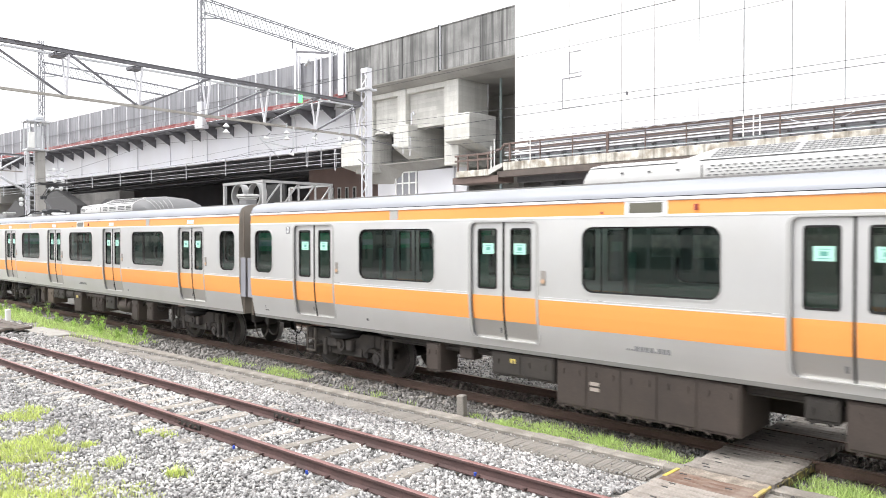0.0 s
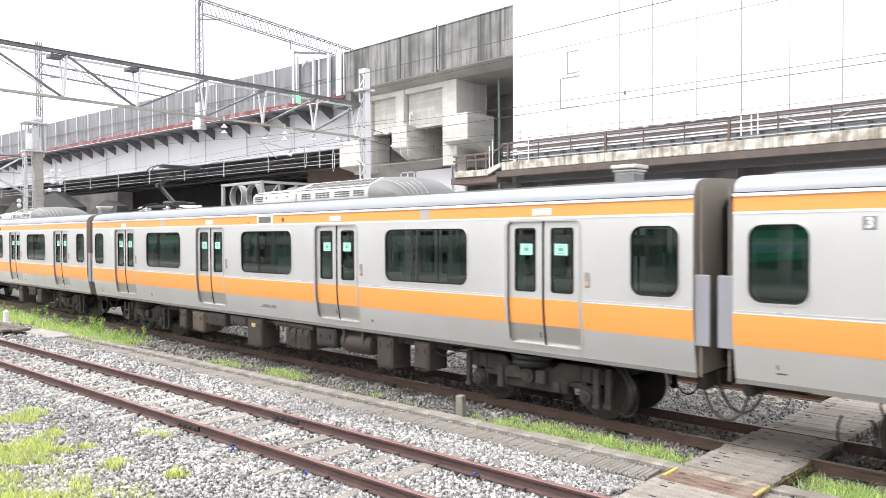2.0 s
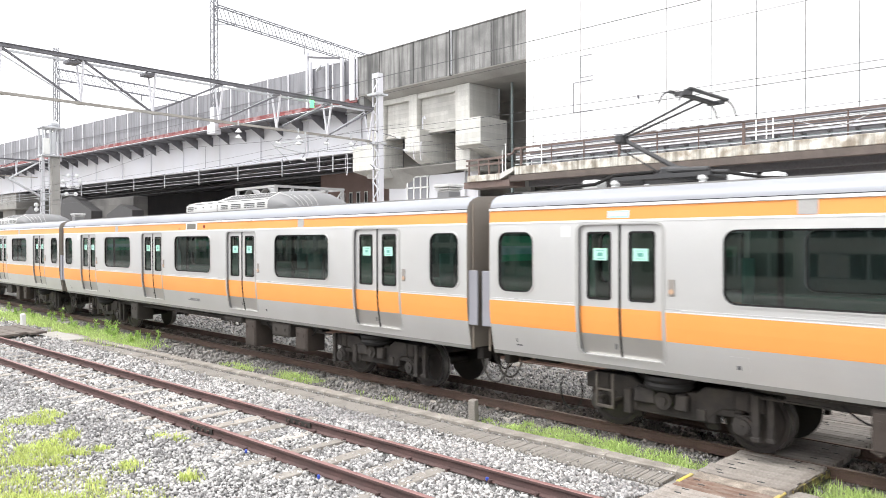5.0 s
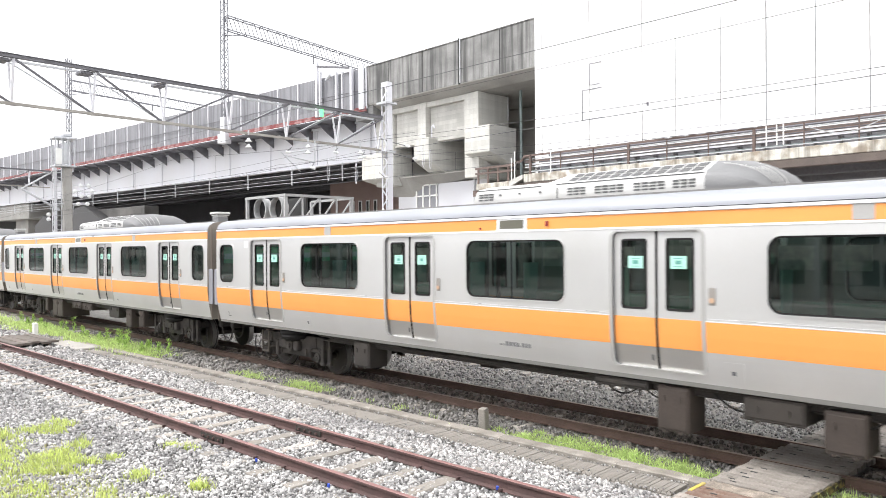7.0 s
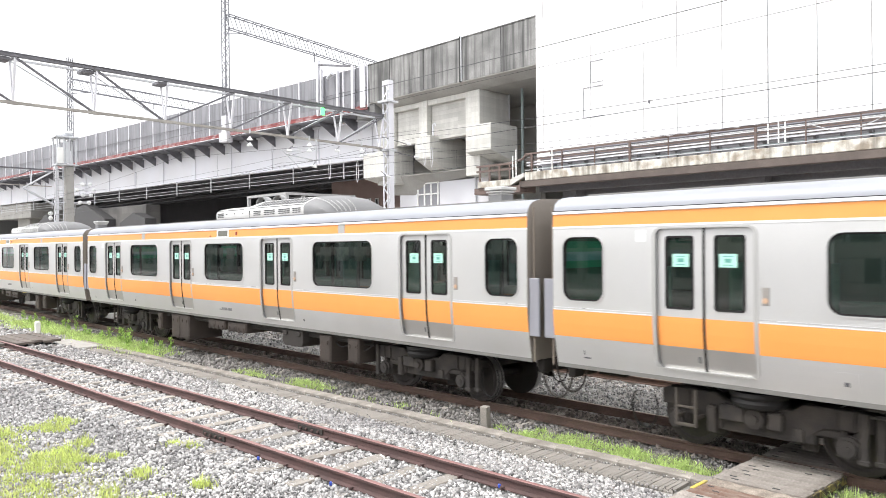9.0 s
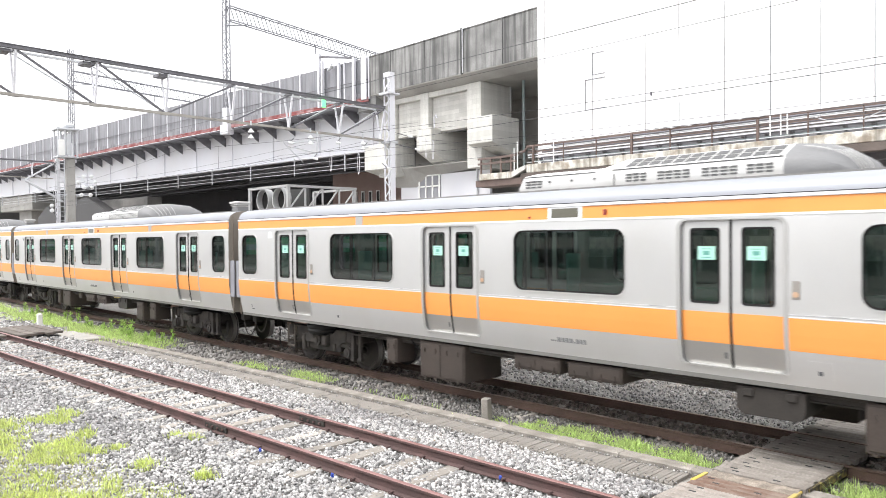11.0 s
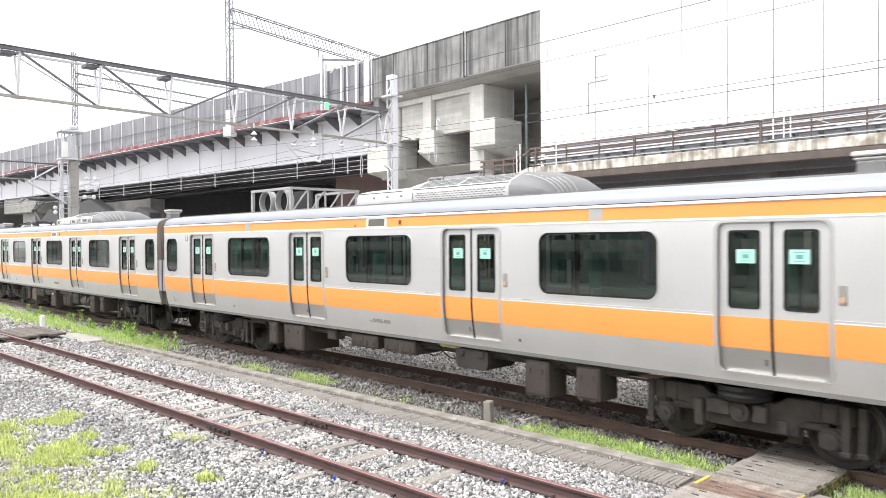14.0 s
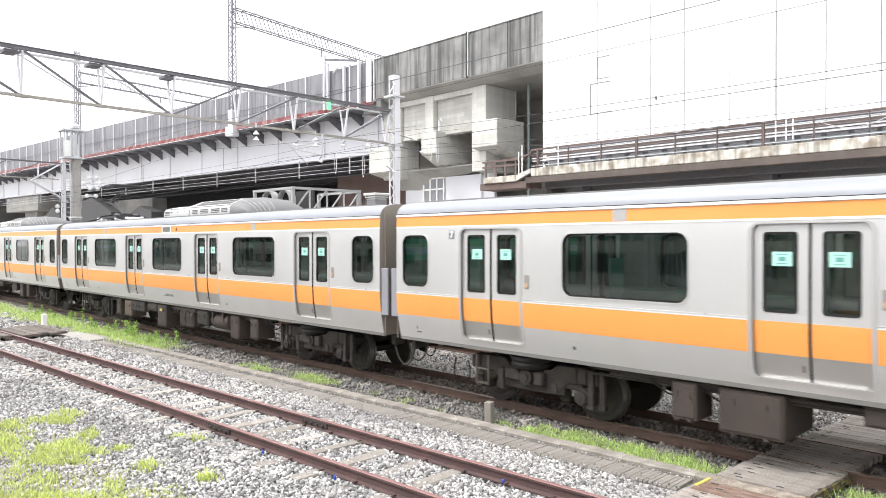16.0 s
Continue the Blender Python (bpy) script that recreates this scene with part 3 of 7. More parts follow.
    bm.faces.new([bm.verts.new((0, y, z)) for y, z in loop])
    M["end"] = as_mesh("end_wall", bm, END_WALL)
    bm = bmesh.new()
    g = [(-0.62, 1.05), (-0.62, 3.2), (-0.5, 3.32), (0.5, 3.32), (0.62, 3.2), (0.62, 1.05)]
    for i in range(6):
        s = 1.0 if i % 2 else 0.95
        loft(bm, [[(x, y * s, 2.1 + (z - 2.1) * s) for y, z in g] for x in (i * 0.042, i * 0.042 + 0.03)])
    M["bellows"] = as_mesh("gangway_bellows", bm, RUBBER)
    M["guard"] = as_mesh("fall_guard", boxes((0.0, 0.2, -1.44, -1.4, 1.4, 2.3), bevel=0.01), GUARD)
    M["post"] = as_mesh("end_post", rod(bmesh.new(), (0.07, -1.385, 1.0), (0.07, -1.385, 3.4), 0.016, 8), surface("brown_end_pipe", (0.2, 0.165, 0.135), 0.6))
    M["mark"] = as_mesh("small_marking", strip(-0.06, 0.06, 1.155, 1.175), INK)
    M["mark_upper"] = as_mesh("small_marking", strip(-0.05, -0.03, 1.21, 1.27), INK)
    M["end_lining"] = as_mesh("end_lining", boxes((0.0, 0.02, -1.38, 1.38, 1.1, 3.2)), surface("green_end_lining", (0.1, 0.24, 0.18), 0.5, 0, 0.3, 2.0, 20))
    M["end_poster"] = as_mesh("end_poster", boxes((-0.012, -0.002, -1.3, 1.3, 2.45, 2.86)), surface("green_poster", (0.1, 0.6, 0.36), 0.5, 0, 0.2))
    M["end_poster_band"] = as_mesh("poster_band", boxes((-0.018, -0.013, -1.3, 1.3, 2.56, 2.7)), surface("pale_blue_poster", (0.35, 0.72, 0.75), 0.5, 0, 0.2))
    M["floor"] = as_mesh("car_floor", boxes((-9.7, 9.7, -1.33, 1.33, 0.99, 1.12)), GEAR)
    M["under_beam"] = as_mesh("under_beam", boxes((-5.3, 5.3, -1.18, -1.0, 0.86, 0.99), (-5.3, 5.3, -0.4, -0.2, 0.8, 0.99)), GEAR)
    bm = bmesh.new()
    tube(bm, [(-5.6, -1.24, 0.95), (-3.0, -1.24, 0.95), (-2.9, -1.2, 0.9), (1.2, -1.2, 0.9), (1.3, -1.24, 0.95), (5.6, -1.24, 0.95)], 0.025, 6)
    tube(bm, [(-5.6, -1.16, 0.84), (5.6, -1.16, 0.84)], 0.018, 6)
    M["pipe_run"] = as_mesh("pipe_run", bm, GEAR)
    bm = bmesh.new()
    for k in range(9):
        x = -5.2 + 1.3 * k
        box(bm, x - 0.05, x + 0.05, -1.22, 1.22, 0.9, 0.99)
    M["cross_beam"] = as_mesh("cross_beam", bm, GEAR)
    M["junction"] = [as_mesh("junction_box", boxes((-w, w, -1.28, -1.05, z, 0.97), (-w + 0.02, w - 0.02, -1.295, -1.28, z + 0.02, 0.93), bevel=0.008), mt) for w, z, mt in ((0.16, 0.74, GEAR_BROWN), (0.1, 0.66, GEAR), (0.24, 0.82, GEAR), (0.06, 0.6, GEAR_BROWN))]
    M["sag_cable"] = as_mesh("sagging_cable", tube(bmesh.new(), [(0.7 * i / 8, -1.22, 0.9 - 0.18 * math.sin(math.pi * i / 8)) for i in range(9)], 0.013, 5), RUBBER)
    M["lining"] = as_mesh("car_ceiling", boxes((-9.7, 9.7, -1.4, 1.4, 3.2, 3.24)), INSIDE)
    bm = bmesh.new()
    for y in (-0.72, 0.72):
        box(bm, -9.2, 9.2, y - 0.08, y + 0.08, 3.16, 3.195)
    M["strip_lamp"] = as_mesh("ceiling_lamp", bm, LAMP)
    M["seats"] = as_mesh("bench_seat", boxes((-1.75, 1.75, -1.42, -0.95, 1.4, 1.56), (-1.75, 1.75, -1.42, -1.3, 1.56, 1.95), bevel=0.03), SEAT)
    M["partition"] = as_mesh("seat_partition", boxes((-0.015, 0.015, -1.4, -0.95, 1.3, 2.5)), surface("green_partition", (0.2, 0.36, 0.32), 0.4))
    bm = bmesh.new()
    rnd = random.Random(5)
    for i in range(26):
        x = -9 + i * 0.72
        if rnd.random() < 0.6:
            box(bm, x, x + 0.5, 0.7, 0.703, 2.45, 2.8)
    M["adverts"] = as_mesh("advert_row", bm, surface("advert_paper", (0.3, 0.33, 0.31), 0.6, 0, 0.4, 3, 12, island=0.3))
    # roof equipment
    bm = bmesh.new()
    base = [(-1.02, 3.52), (-1.04, 3.6), (-1.03, 3.72), (-0.96, 3.8), (-0.6, 3.87), (0, 3.89)]
    hump = [(-1.02, 3.52), (-1.04, 3.6), (-1.03, 3.73), (-0.97, 3.81), (-0.62, 3.97), (0, 4.02)]
    full = lambda pr: pr + [(-y, z) for y, z in pr[-2::-1]]
    low = [(y * 0.93, 3.5 + (z - 3.5) * 0.55) for y, z in full(base)]
    loft(bm, [[(-1.3, y, z) for y, z in low], [(-1.18, y, z) for y, z in full(base)], [(0.2, y, z) for y, z in full(base)], [(0.55, y, z) for y, z in full(hump)],
              [(2.95, y, z) for y, z in full(hump)]])
    bmesh.ops.recalc_face_normals(bm, faces=bm.faces)
    M["cooler"] = as_mesh("cooler_cover", bm, COOLER, True)
    bm = bmesh.new()
    secs = []
    for i in range(6):
        a = radians(90 * i / 5)
        k = math.cos(a)
        secs.append([(2.95 + 0.75 * math.sin(a), y * (0.75 + 0.25 * k), 3.5 + (z - 3.5) * max(0.03, k)) for y, z in full(hump)])
    loft(bm, secs)
    bmesh.ops.recalc_face_normals(bm, faces=bm.faces)
    M["cooler_end"] = as_mesh("cooler_end", bm, CAP_GREY, True)
    bm = bmesh.new()
    for k in (0.15, 0.35, 0.52, 0.68, 0.84):
        pts = []
        for i in range(9):
            a = radians(12 + 9.2 * i)
            pts.append((2.95 + 0.755 * math.sin(a), -0.95 * (0.75 + 0.25 * math.cos(a)) * k, 3.5 + (3.97 - 3.5 - 0.1 * k) * math.cos(a) + 0.035))
        tube(bm, pts, 0.007, 5)
    M["cooler_rib"] = as_mesh("cooler_rib", bm, COOLER)
    bm = boxes((-1.17, 0.2, -0.992, -0.978, 3.776, 3.786), (0.5, 2.93, -1.0, -0.985, 3.785, 3.796), (0.545, 0.56, -1.046, -1.02, 3.54, 3.73))
    for k in range(3):
        x = -0.62 + 0.42 * k
        box(bm, x - 0.02, x + 0.02, -1.05, -1.02, 3.67, 3.695)
    M["cooler_joint"] = as_mesh("cover_joint", bm, LOUVRE)
    bm = bmesh.new()
    for a, b in ((-1.1, -0.75), (0.75, 1.1), (1.25, 1.75), (1.9, 2.4), (2.5, 2.85)):
        for j in range(3):
            z = 3.6 + 0.045 * j
            n = max(1, round((b - a) / 0.125))
            w = (b - a) / n
            for i in range(n):
                box(bm, a + i * w, a + i * w + w - 0.022, -1.044, -1.0, z, z + 0.024)
    M["louvres"] = as_mesh("louvre", bm, LOUVRE)
    bm = bmesh.new()
    for i in range(12):
        for j in range(2):
            x0 = 0.68 + i * 0.185
            y0, y1 = -0.945 + j * 0.155, -0.81 + j * 0.155
            zz = lambda y: 3.81 + (y + 0.97) / 0.35 * 0.16 + 0.004
            v = [bm.verts.new(p) for p in ((x0, y0, zz(y0)), (x0 + 0.16, y0, zz(y0)), (x0 + 0.16, y1, zz(y1)), (x0, y1, zz(y1)))]
            bm.faces.new(v)
    M["grille"] = as_mesh("grille", bm, LOUVRE)
    bm, b2 = bmesh.new(), bmesh.new()
    for i in range(32):
        for j in range(5):
            x0 = 0.62 + i * 0.07 + 0.05 * (i > 14)
            y0, y1 = -0.955 + j * 0.066, -0.905 + j * 0.066
            v = [bm.verts.new(p) for p in ((x0, y0, zz(y0)), (x0 + 0.054, y0, zz(y0)), (x0 + 0.054, y1, zz(y1)), (x0, y1, zz(y1)))]
            bm.faces.new(v)
    for i in range(23):
        for j in range(4):
            x0 = 0.62 + i * 0.098 + (j % 2) * 0.049
            box(b2, x0, x0 + 0.055, -1.044, -1.0, 3.58 + 0.04 * j, 3.592 + 0.04 * j)
    M["fine_grille"] = as_mesh("grille", bm, LOUVRE)
    M["fine_louvres"] = as_mesh("louvre", b2, LOUVRE)
    bm = boxes((-0.16, 0.16, -0.16, 0.16, 3.55, 3.72), bevel=0.01)
    M["vent"] = as_mesh("ventilator_base", bm, CAP_GREY)
    bm = boxes((-0.21, 0.21, -0.21, 0.21, 3.8, 3.86), (-0.19, 0.19, -0.19, 0.19, 3.755, 3.785), (-0.165, 0.165, -0.165, 0.165, 3.715, 3.74), (-0.14, 0.14, -0.14, 0.14, 3.7, 3.8), bevel=0.012)
    M["vent_cap"] = as_mesh("ventilator_cap", bm, COOLER)
    # bogie
    bm = bmesh.new()
    outline = [(-1.3, 0.62), (-1.3, 0.82), (-1.2, 0.86), (-0.55, 0.86), (-0.42, 0.76), (0.42, 0.76), (0.55, 0.86), (1.2, 0.86), (1.3, 0.82), (1.3, 0.62), (1.0, 0.62), (0.78, 0.6), (0.64, 0.5), (0.56, 0.38), (-0.56, 0.38), (-0.64, 0.5), (-0.78, 0.6), (-1.0, 0.62)]
    loft(bm, [[(x, k, z) for x, z in outline] for k in (-0.08, 0.08)])
    bmesh.ops.recalc_face_normals(bm, faces=bm.faces)
    bmesh.ops.bevel(bm, geom=bm.edges[:], offset=0.012, segments=1, affect="EDGES")
    for x in (-1.1, -0.92, 0.92, 1.1):
        box(bm, x - 0.012, x + 0.012, -0.1, 0.1, 0.62, 0.85)
    for x in (-0.5, 0.5):
        box(bm, x - 0.06, x + 0.06, -0.11, 0.0, 0.4, 0.56, 0.01)
    M["side_frame"] = as_mesh("side_frame", bm, BOGIE_MAT)
    bm = boxes((-0.25, 0.25, -0.92, 0.92, 0.5, 0.68), (-1.28, -1.18, -0.95, 0.95, 0.62, 0.78), (1.18, 1.28, -0.95, 0.95, 0.62, 0.78), bevel=0.02)
    M["bogie"] = as_mesh("bogie", bm, BOGIE_MAT)
    bm = boxes((-0.22, 0.22, -0.45, 0.45, 0.32, 0.72), bevel=0.08)
    M["motor"] = as_mesh("traction_motor", bm, GEAR)
    bm = boxes((-0.045, 0.045, -0.05, 0.02, 0.27, 0.86), (-0.06, 0.06, -0.06, 0.03, 0.27, 0.33), bevel=0.008)
    M["guide"] = as_mesh("end_guide", bm, BOGIE_MAT)
    bm = boxes((-0.15, -0.115, -0.06, -0.02, 0.42, 0.9), (0.115, 0.15, -0.06, -0.02, 0.42, 0.9), (-0.13, 0.13, -0.055, -0.025, 0.64, 0.67), (-0.15, 0.15, -0.06, -0.02, 0.4, 0.44), bevel=0.005)
    for x in (-0.132, 0.132):
        box(bm, x - 0.017, x + 0.017, -0.03, 0.2, 0.5, 0.54)
    M["step"] = as_mesh("step_ladder", bm, LADDER)
    M["loop"] = as_mesh("cable_loop", tube(bmesh.new(), [(0.2 * math.cos(a), 0, 0.5 + 0.3 * math.sin(a)) for a in [radians(40 - 26 * k) for k in range(11)]], 0.014, 6), RUBBER)
    bm = boxes((-0.09, 0.09, -0.05, 0.05, 0.26, 0.5), (-0.05, 0.05, -0.04, 0.04, 0.5, 0.78), bevel=0.02)
    M["brake"] = as_mesh("brake_unit", bm, GEAR)
    # axle box: housing, hub cover with bolts, arm towards the middle of the bogie
    bm = boxes((-0.15, 0.15, -0.1, 0.1, 0.3, 0.56), (0.1, 0.47, -0.09, 0.05, 0.5, 0.6), (0.37, 0.49, -0.1, 0.05, 0.38, 0.64), bevel=0.02)
    rod(bm, (0, -0.16, 0.43), (0, -0.1, 0.43), 0.135, 14)
    rod(bm, (0, -0.2, 0.43), (0, -0.16, 0.43), 0.1, 14)
    rod(bm, (0, -0.215, 0.43), (0, -0.2, 0.43), 0.035, 8)
    for k in range(6):
        a = radians(60 * k)
        rod(bm, (0.115 * math.cos(a), -0.172, 0.43 + 0.115 * math.sin(a)), (0.115 * math.cos(a), -0.16, 0.43 + 0.115 * math.sin(a)), 0.016, 6)
    for x in (-0.09, 0.09):
        rod(bm, (x, -0.02, 0.55), (x, -0.02, 0.66), 0.06, 10)
    M["axle_box"] = as_mesh("axle_box", bm, BOGIE_MAT)
    bm = lathe(bmesh.new(), [(0.25, 0.73), (0.33, 0.77), (0.35, 0.82), (0.33, 0.86), (0.36, 0.9), (0.36, 0.95)], 18)
    M["air_spring"] = as_mesh("air_spring", bm, RUBBER, True)
    bm = boxes((-0.46, -0.12, -0.06, 0.1, 0.53, 0.74), (-0.2, 0.12, -0.02, 0.1, 0.55, 0.7), bevel=0.025)
    rod(bm, (0, -0.07, 0.61), (0, 0.05, 0.61), 0.125, 14)
    rod(bm, (0, -0.1, 0.61), (0, -0.07, 0.61), 0.06, 10)
    box(bm, 0.16, 0.34, -0.07, 0.06, 0.5, 0.72, 0.02)
    box(bm, -0.62, -0.5, -0.05, 0.05, 0.34, 0.7, 0.02)
    M["damper"] = as_mesh("bolster_link", bm, BOGIE_MAT)
    bm = bmesh.new()
    for s in (-1, 1):
        lathe(bm, [(0.09, s * 0.66), (0.12, s * 0.63), (0.33, s * 0.615), (0.36, s * 0.64), (0.425, s * 0.635), (0.43, s * 0.52), (0.455, s * 0.51), (0.455, s * 0.48), (0.3, s * 0.5), (0.1, s * 0.47)], 40, "y")
    rod(bm, (0, -0.98, 0), (0, 0.98, 0), 0.075, 12)
    for f in bm.faces:
        c = f.calc_center_median()
        if c.x ** 2 + c.z ** 2 > 0.42 ** 2 and abs(f.normal.y) < 0.6:
            f.material_index = 1
    M["wheelset"] = as_mesh("wheelset", bm, [WHEEL_MAT, TREAD], True)
    # coupler hoses
    bm = bmesh.new()
    tube(bm, [Vector((0.3 - 0.3 * math.cos(math.pi * i / 16), 0.0, 0.95 - 0.52 * math.sin(math.pi * i / 16))) for i in range(17)], 0.017, 8)
    M["hose"] = as_mesh("jumper_hose", bm, surface("dusty_hose_rubber", (0.06, 0.053, 0.047), 0.8))
    M["socket"] = as_mesh("jumper_socket", boxes((-0.12, 0.02, -0.12, 0.12, 0.78, 0.99), bevel=0.02), GEAR)
    bm = boxes((-0.5, 0.01, -0.3, 0.3, 0.72, 0.95), (0.0, 0.25, -0.12, 0.12, 0.76, 0.94), bevel=0.02)
    M["coupler"] = as_mesh("coupler", bm, GEAR)
    bm = bmesh.new()
    lathe(bm, [(0.03, 0), (0.07, 0.03), (0.04, 0.06), (0.07, 0.09), (0.04, 0.12), (0.07, 0.15), (0.05, 0.2)], 10)
    M["insulator"] = as_mesh("insulator", bm, PORCELAIN, True)


def gear_box(x0, x1, z0, z1, style):
    """Equipment case hung under the floor, with seams, latches and hangers."""
    bm = bmesh.new()
    y0, y1 = -1.32, -0.35
    if style == "tank":
        zc, r = (z0 + z1) / 2, (z1 - z0) / 2
        lathe(bm, [(r * 0.5, x0), (r * 0.85, x0 + 0.04), (r, x0 + 0.12), (r, x1 - 0.12), (r * 0.85, x1 - 0.04), (r * 0.5, x1)], 18, "x", (0, -1.32 + r, zc))
        for x in (x0 + 0.2, x1 - 0.2):
            box(bm, x - 0.03, x + 0.03, -1.33, -1.29 + r, zc, 1.0)
        return as_mesh("air_tank", bm, GEAR_BROWN, True), []
    if style == "round":
        r = 0.1
        prof = [(x0, z1), (x0, z0 + r), (x0 + 0.03, z0 + 0.03), (x0 + r, z0), (x1 - r, z0), (x1 - 0.03, z0 + 0.03), (x1, z0 + r), (x1, z1)]
        loft(bm, [[(x, y, z) for x, z in prof] for y in (y0, -0.6)])
        bmesh.ops.recalc_face_normals(bm, faces=bm.faces)
        for x in (x0 + 0.15, x1 - 0.15):
            box(bm, x - 0.06, x + 0.06, y0 - 0.03, y0 + 0.02, z1 - 0.12, z1 - 0.02, 0.01)
        return as_mesh("equipment_case", bm, GEAR), []
    y1 = -0.85 if x1 - x0 < 0.7 else y1
    mt = {"tan": GEAR_TAN, "dark": GEAR}.get(style, GEAR_BROWN)
    box(bm, x0, x1, y0, y1, z0, z1, 0.015)
    case = as_mesh("equipment_case", bm, mt)
    n = max(1, round((x1 - x0) / 0.55))
    w = (x1 - x0) / n
    panels, fit = [], bmesh.new()
    for i in range(n):
        a = x0 + i * w
        panels.append(("access_panel", as_mesh("access_panel", box(bmesh.new(), a + 0.03, a + w - 0.03, y0 - 0.014, y0 + 0.001, z0 + 0.04, z1 - 0.04, 0.006), mt)))
        for e in (0.25, 0.75):
            box(fit, a + w * e - 0.03, a + w * e + 0.03, y0 - 0.03, y0 - 0.01, z0 - 0.012, z0 + 0.02)
            box(fit, a + w * e - 0.012, a + w * e + 0.012, y0 - 0.03, y0 - 0.01, z1 - 0.2, z1 - 0.12)
        if style == "panel":
            for k in range(9):
                z = z0 + 0.1 + (z1 - z0 - 0.18) * k / 9
                panels.append(("slat", as_mesh("slat", boxes((a + 0.05, a + w - 0.05, y0 - 0.03, y0 - 0.012, z, z + 0.014)), mt)))
    for x in (x0 + 0.05, x1 - 0.05):
        box(fit, x - 0.025, x + 0.025, y0 + 0.1, y0 + 0.16, z1 - 0.01, 1.0)
    panels.append(("latch_strip", as_mesh("latch_strip", fit, mt)))
    return case, panels


GEARS = {
    3: ((-4.3, -3.96, 0.45, 0.95, "brown"), (-2.8, -1.58, 0.58, 0.97, "dark"), (-1.54, 1.2, 0.29, 0.97, "brown"), (1.92, 2.3, 0.65, 0.95, "dark"), (2.36, 4.2, 0.38, 0.96, "brown"), (4.5, 5.1, 0.45, 0.9, "dark")),
    4: ((-4.35, -3.98, 0.44, 0.94, "brown"), (-3.64, -3.03, 0.42, 0.92, "tan"), (-3.0, -2.0, 0.64, 0.95, "dark"), (-1.78, -1.06, 0.72, 0.95, "dark"), (-1.02, -0.4, 0.31, 0.95, "brown"), (0.1, 1.5, 0.85, 0.96, "brown"),
        (0.53, 1.4, 0.44, 0.84, "panel"), (1.62, 2.27, 0.57, 0.95, "dark"), (2.33, 3.3, 0.5, 0.93, "tank"), (3.51, 3.95, 0.36, 0.94, "brown"), (4.51, 4.89, 0.44, 0.94, "brown")),
    5: ((-4.3, -3.8, 0.44, 0.94, "dark"), (1.4, 2.26, 0.83, 0.96, "dark"), (2.4, 2.86, 0.33, 0.94, "brown"), (3.57, 4.3, 0.66, 0.97, "dark"), (4.5, 4.95, 0.42, 0.92, "brown")),
    6: ((-4.34, -4.03, 0.45, 0.93, "brown"), (-3.38, -2.25, 0.3, 0.95, "brown"), (-1.14, -0.23, 0.72, 0.95, "brown"), (-0.09, 0.85, 0.71, 0.95, "brown"), (2.48, 3.3, 0.6, 0.95, "round"), (3.93, 4.35, 0.38, 0.95, "brown"), (4.93, 5.3, 0.46, 0.95, "brown")),
    7: ((-4.25, -3.9, 0.44, 0.95, "brown"), (-3.6, -2.79, 0.38, 0.95, "brown"), (-1.06, -0.2, 0.69, 0.95, "brown"), (0.0, 0.9, 0.69, 0.95, "brown"), (1.97, 2.72, 0.62, 0.95, "round"), (3.52, 3.99, 0.36, 0.92, "brown"), (4.5, 4.92, 0.44, 0.94, "brown")),
}
GEARS[8], GEARS[9], GEARS[10] = GEARS[4], GEARS[6], GEARS[5]


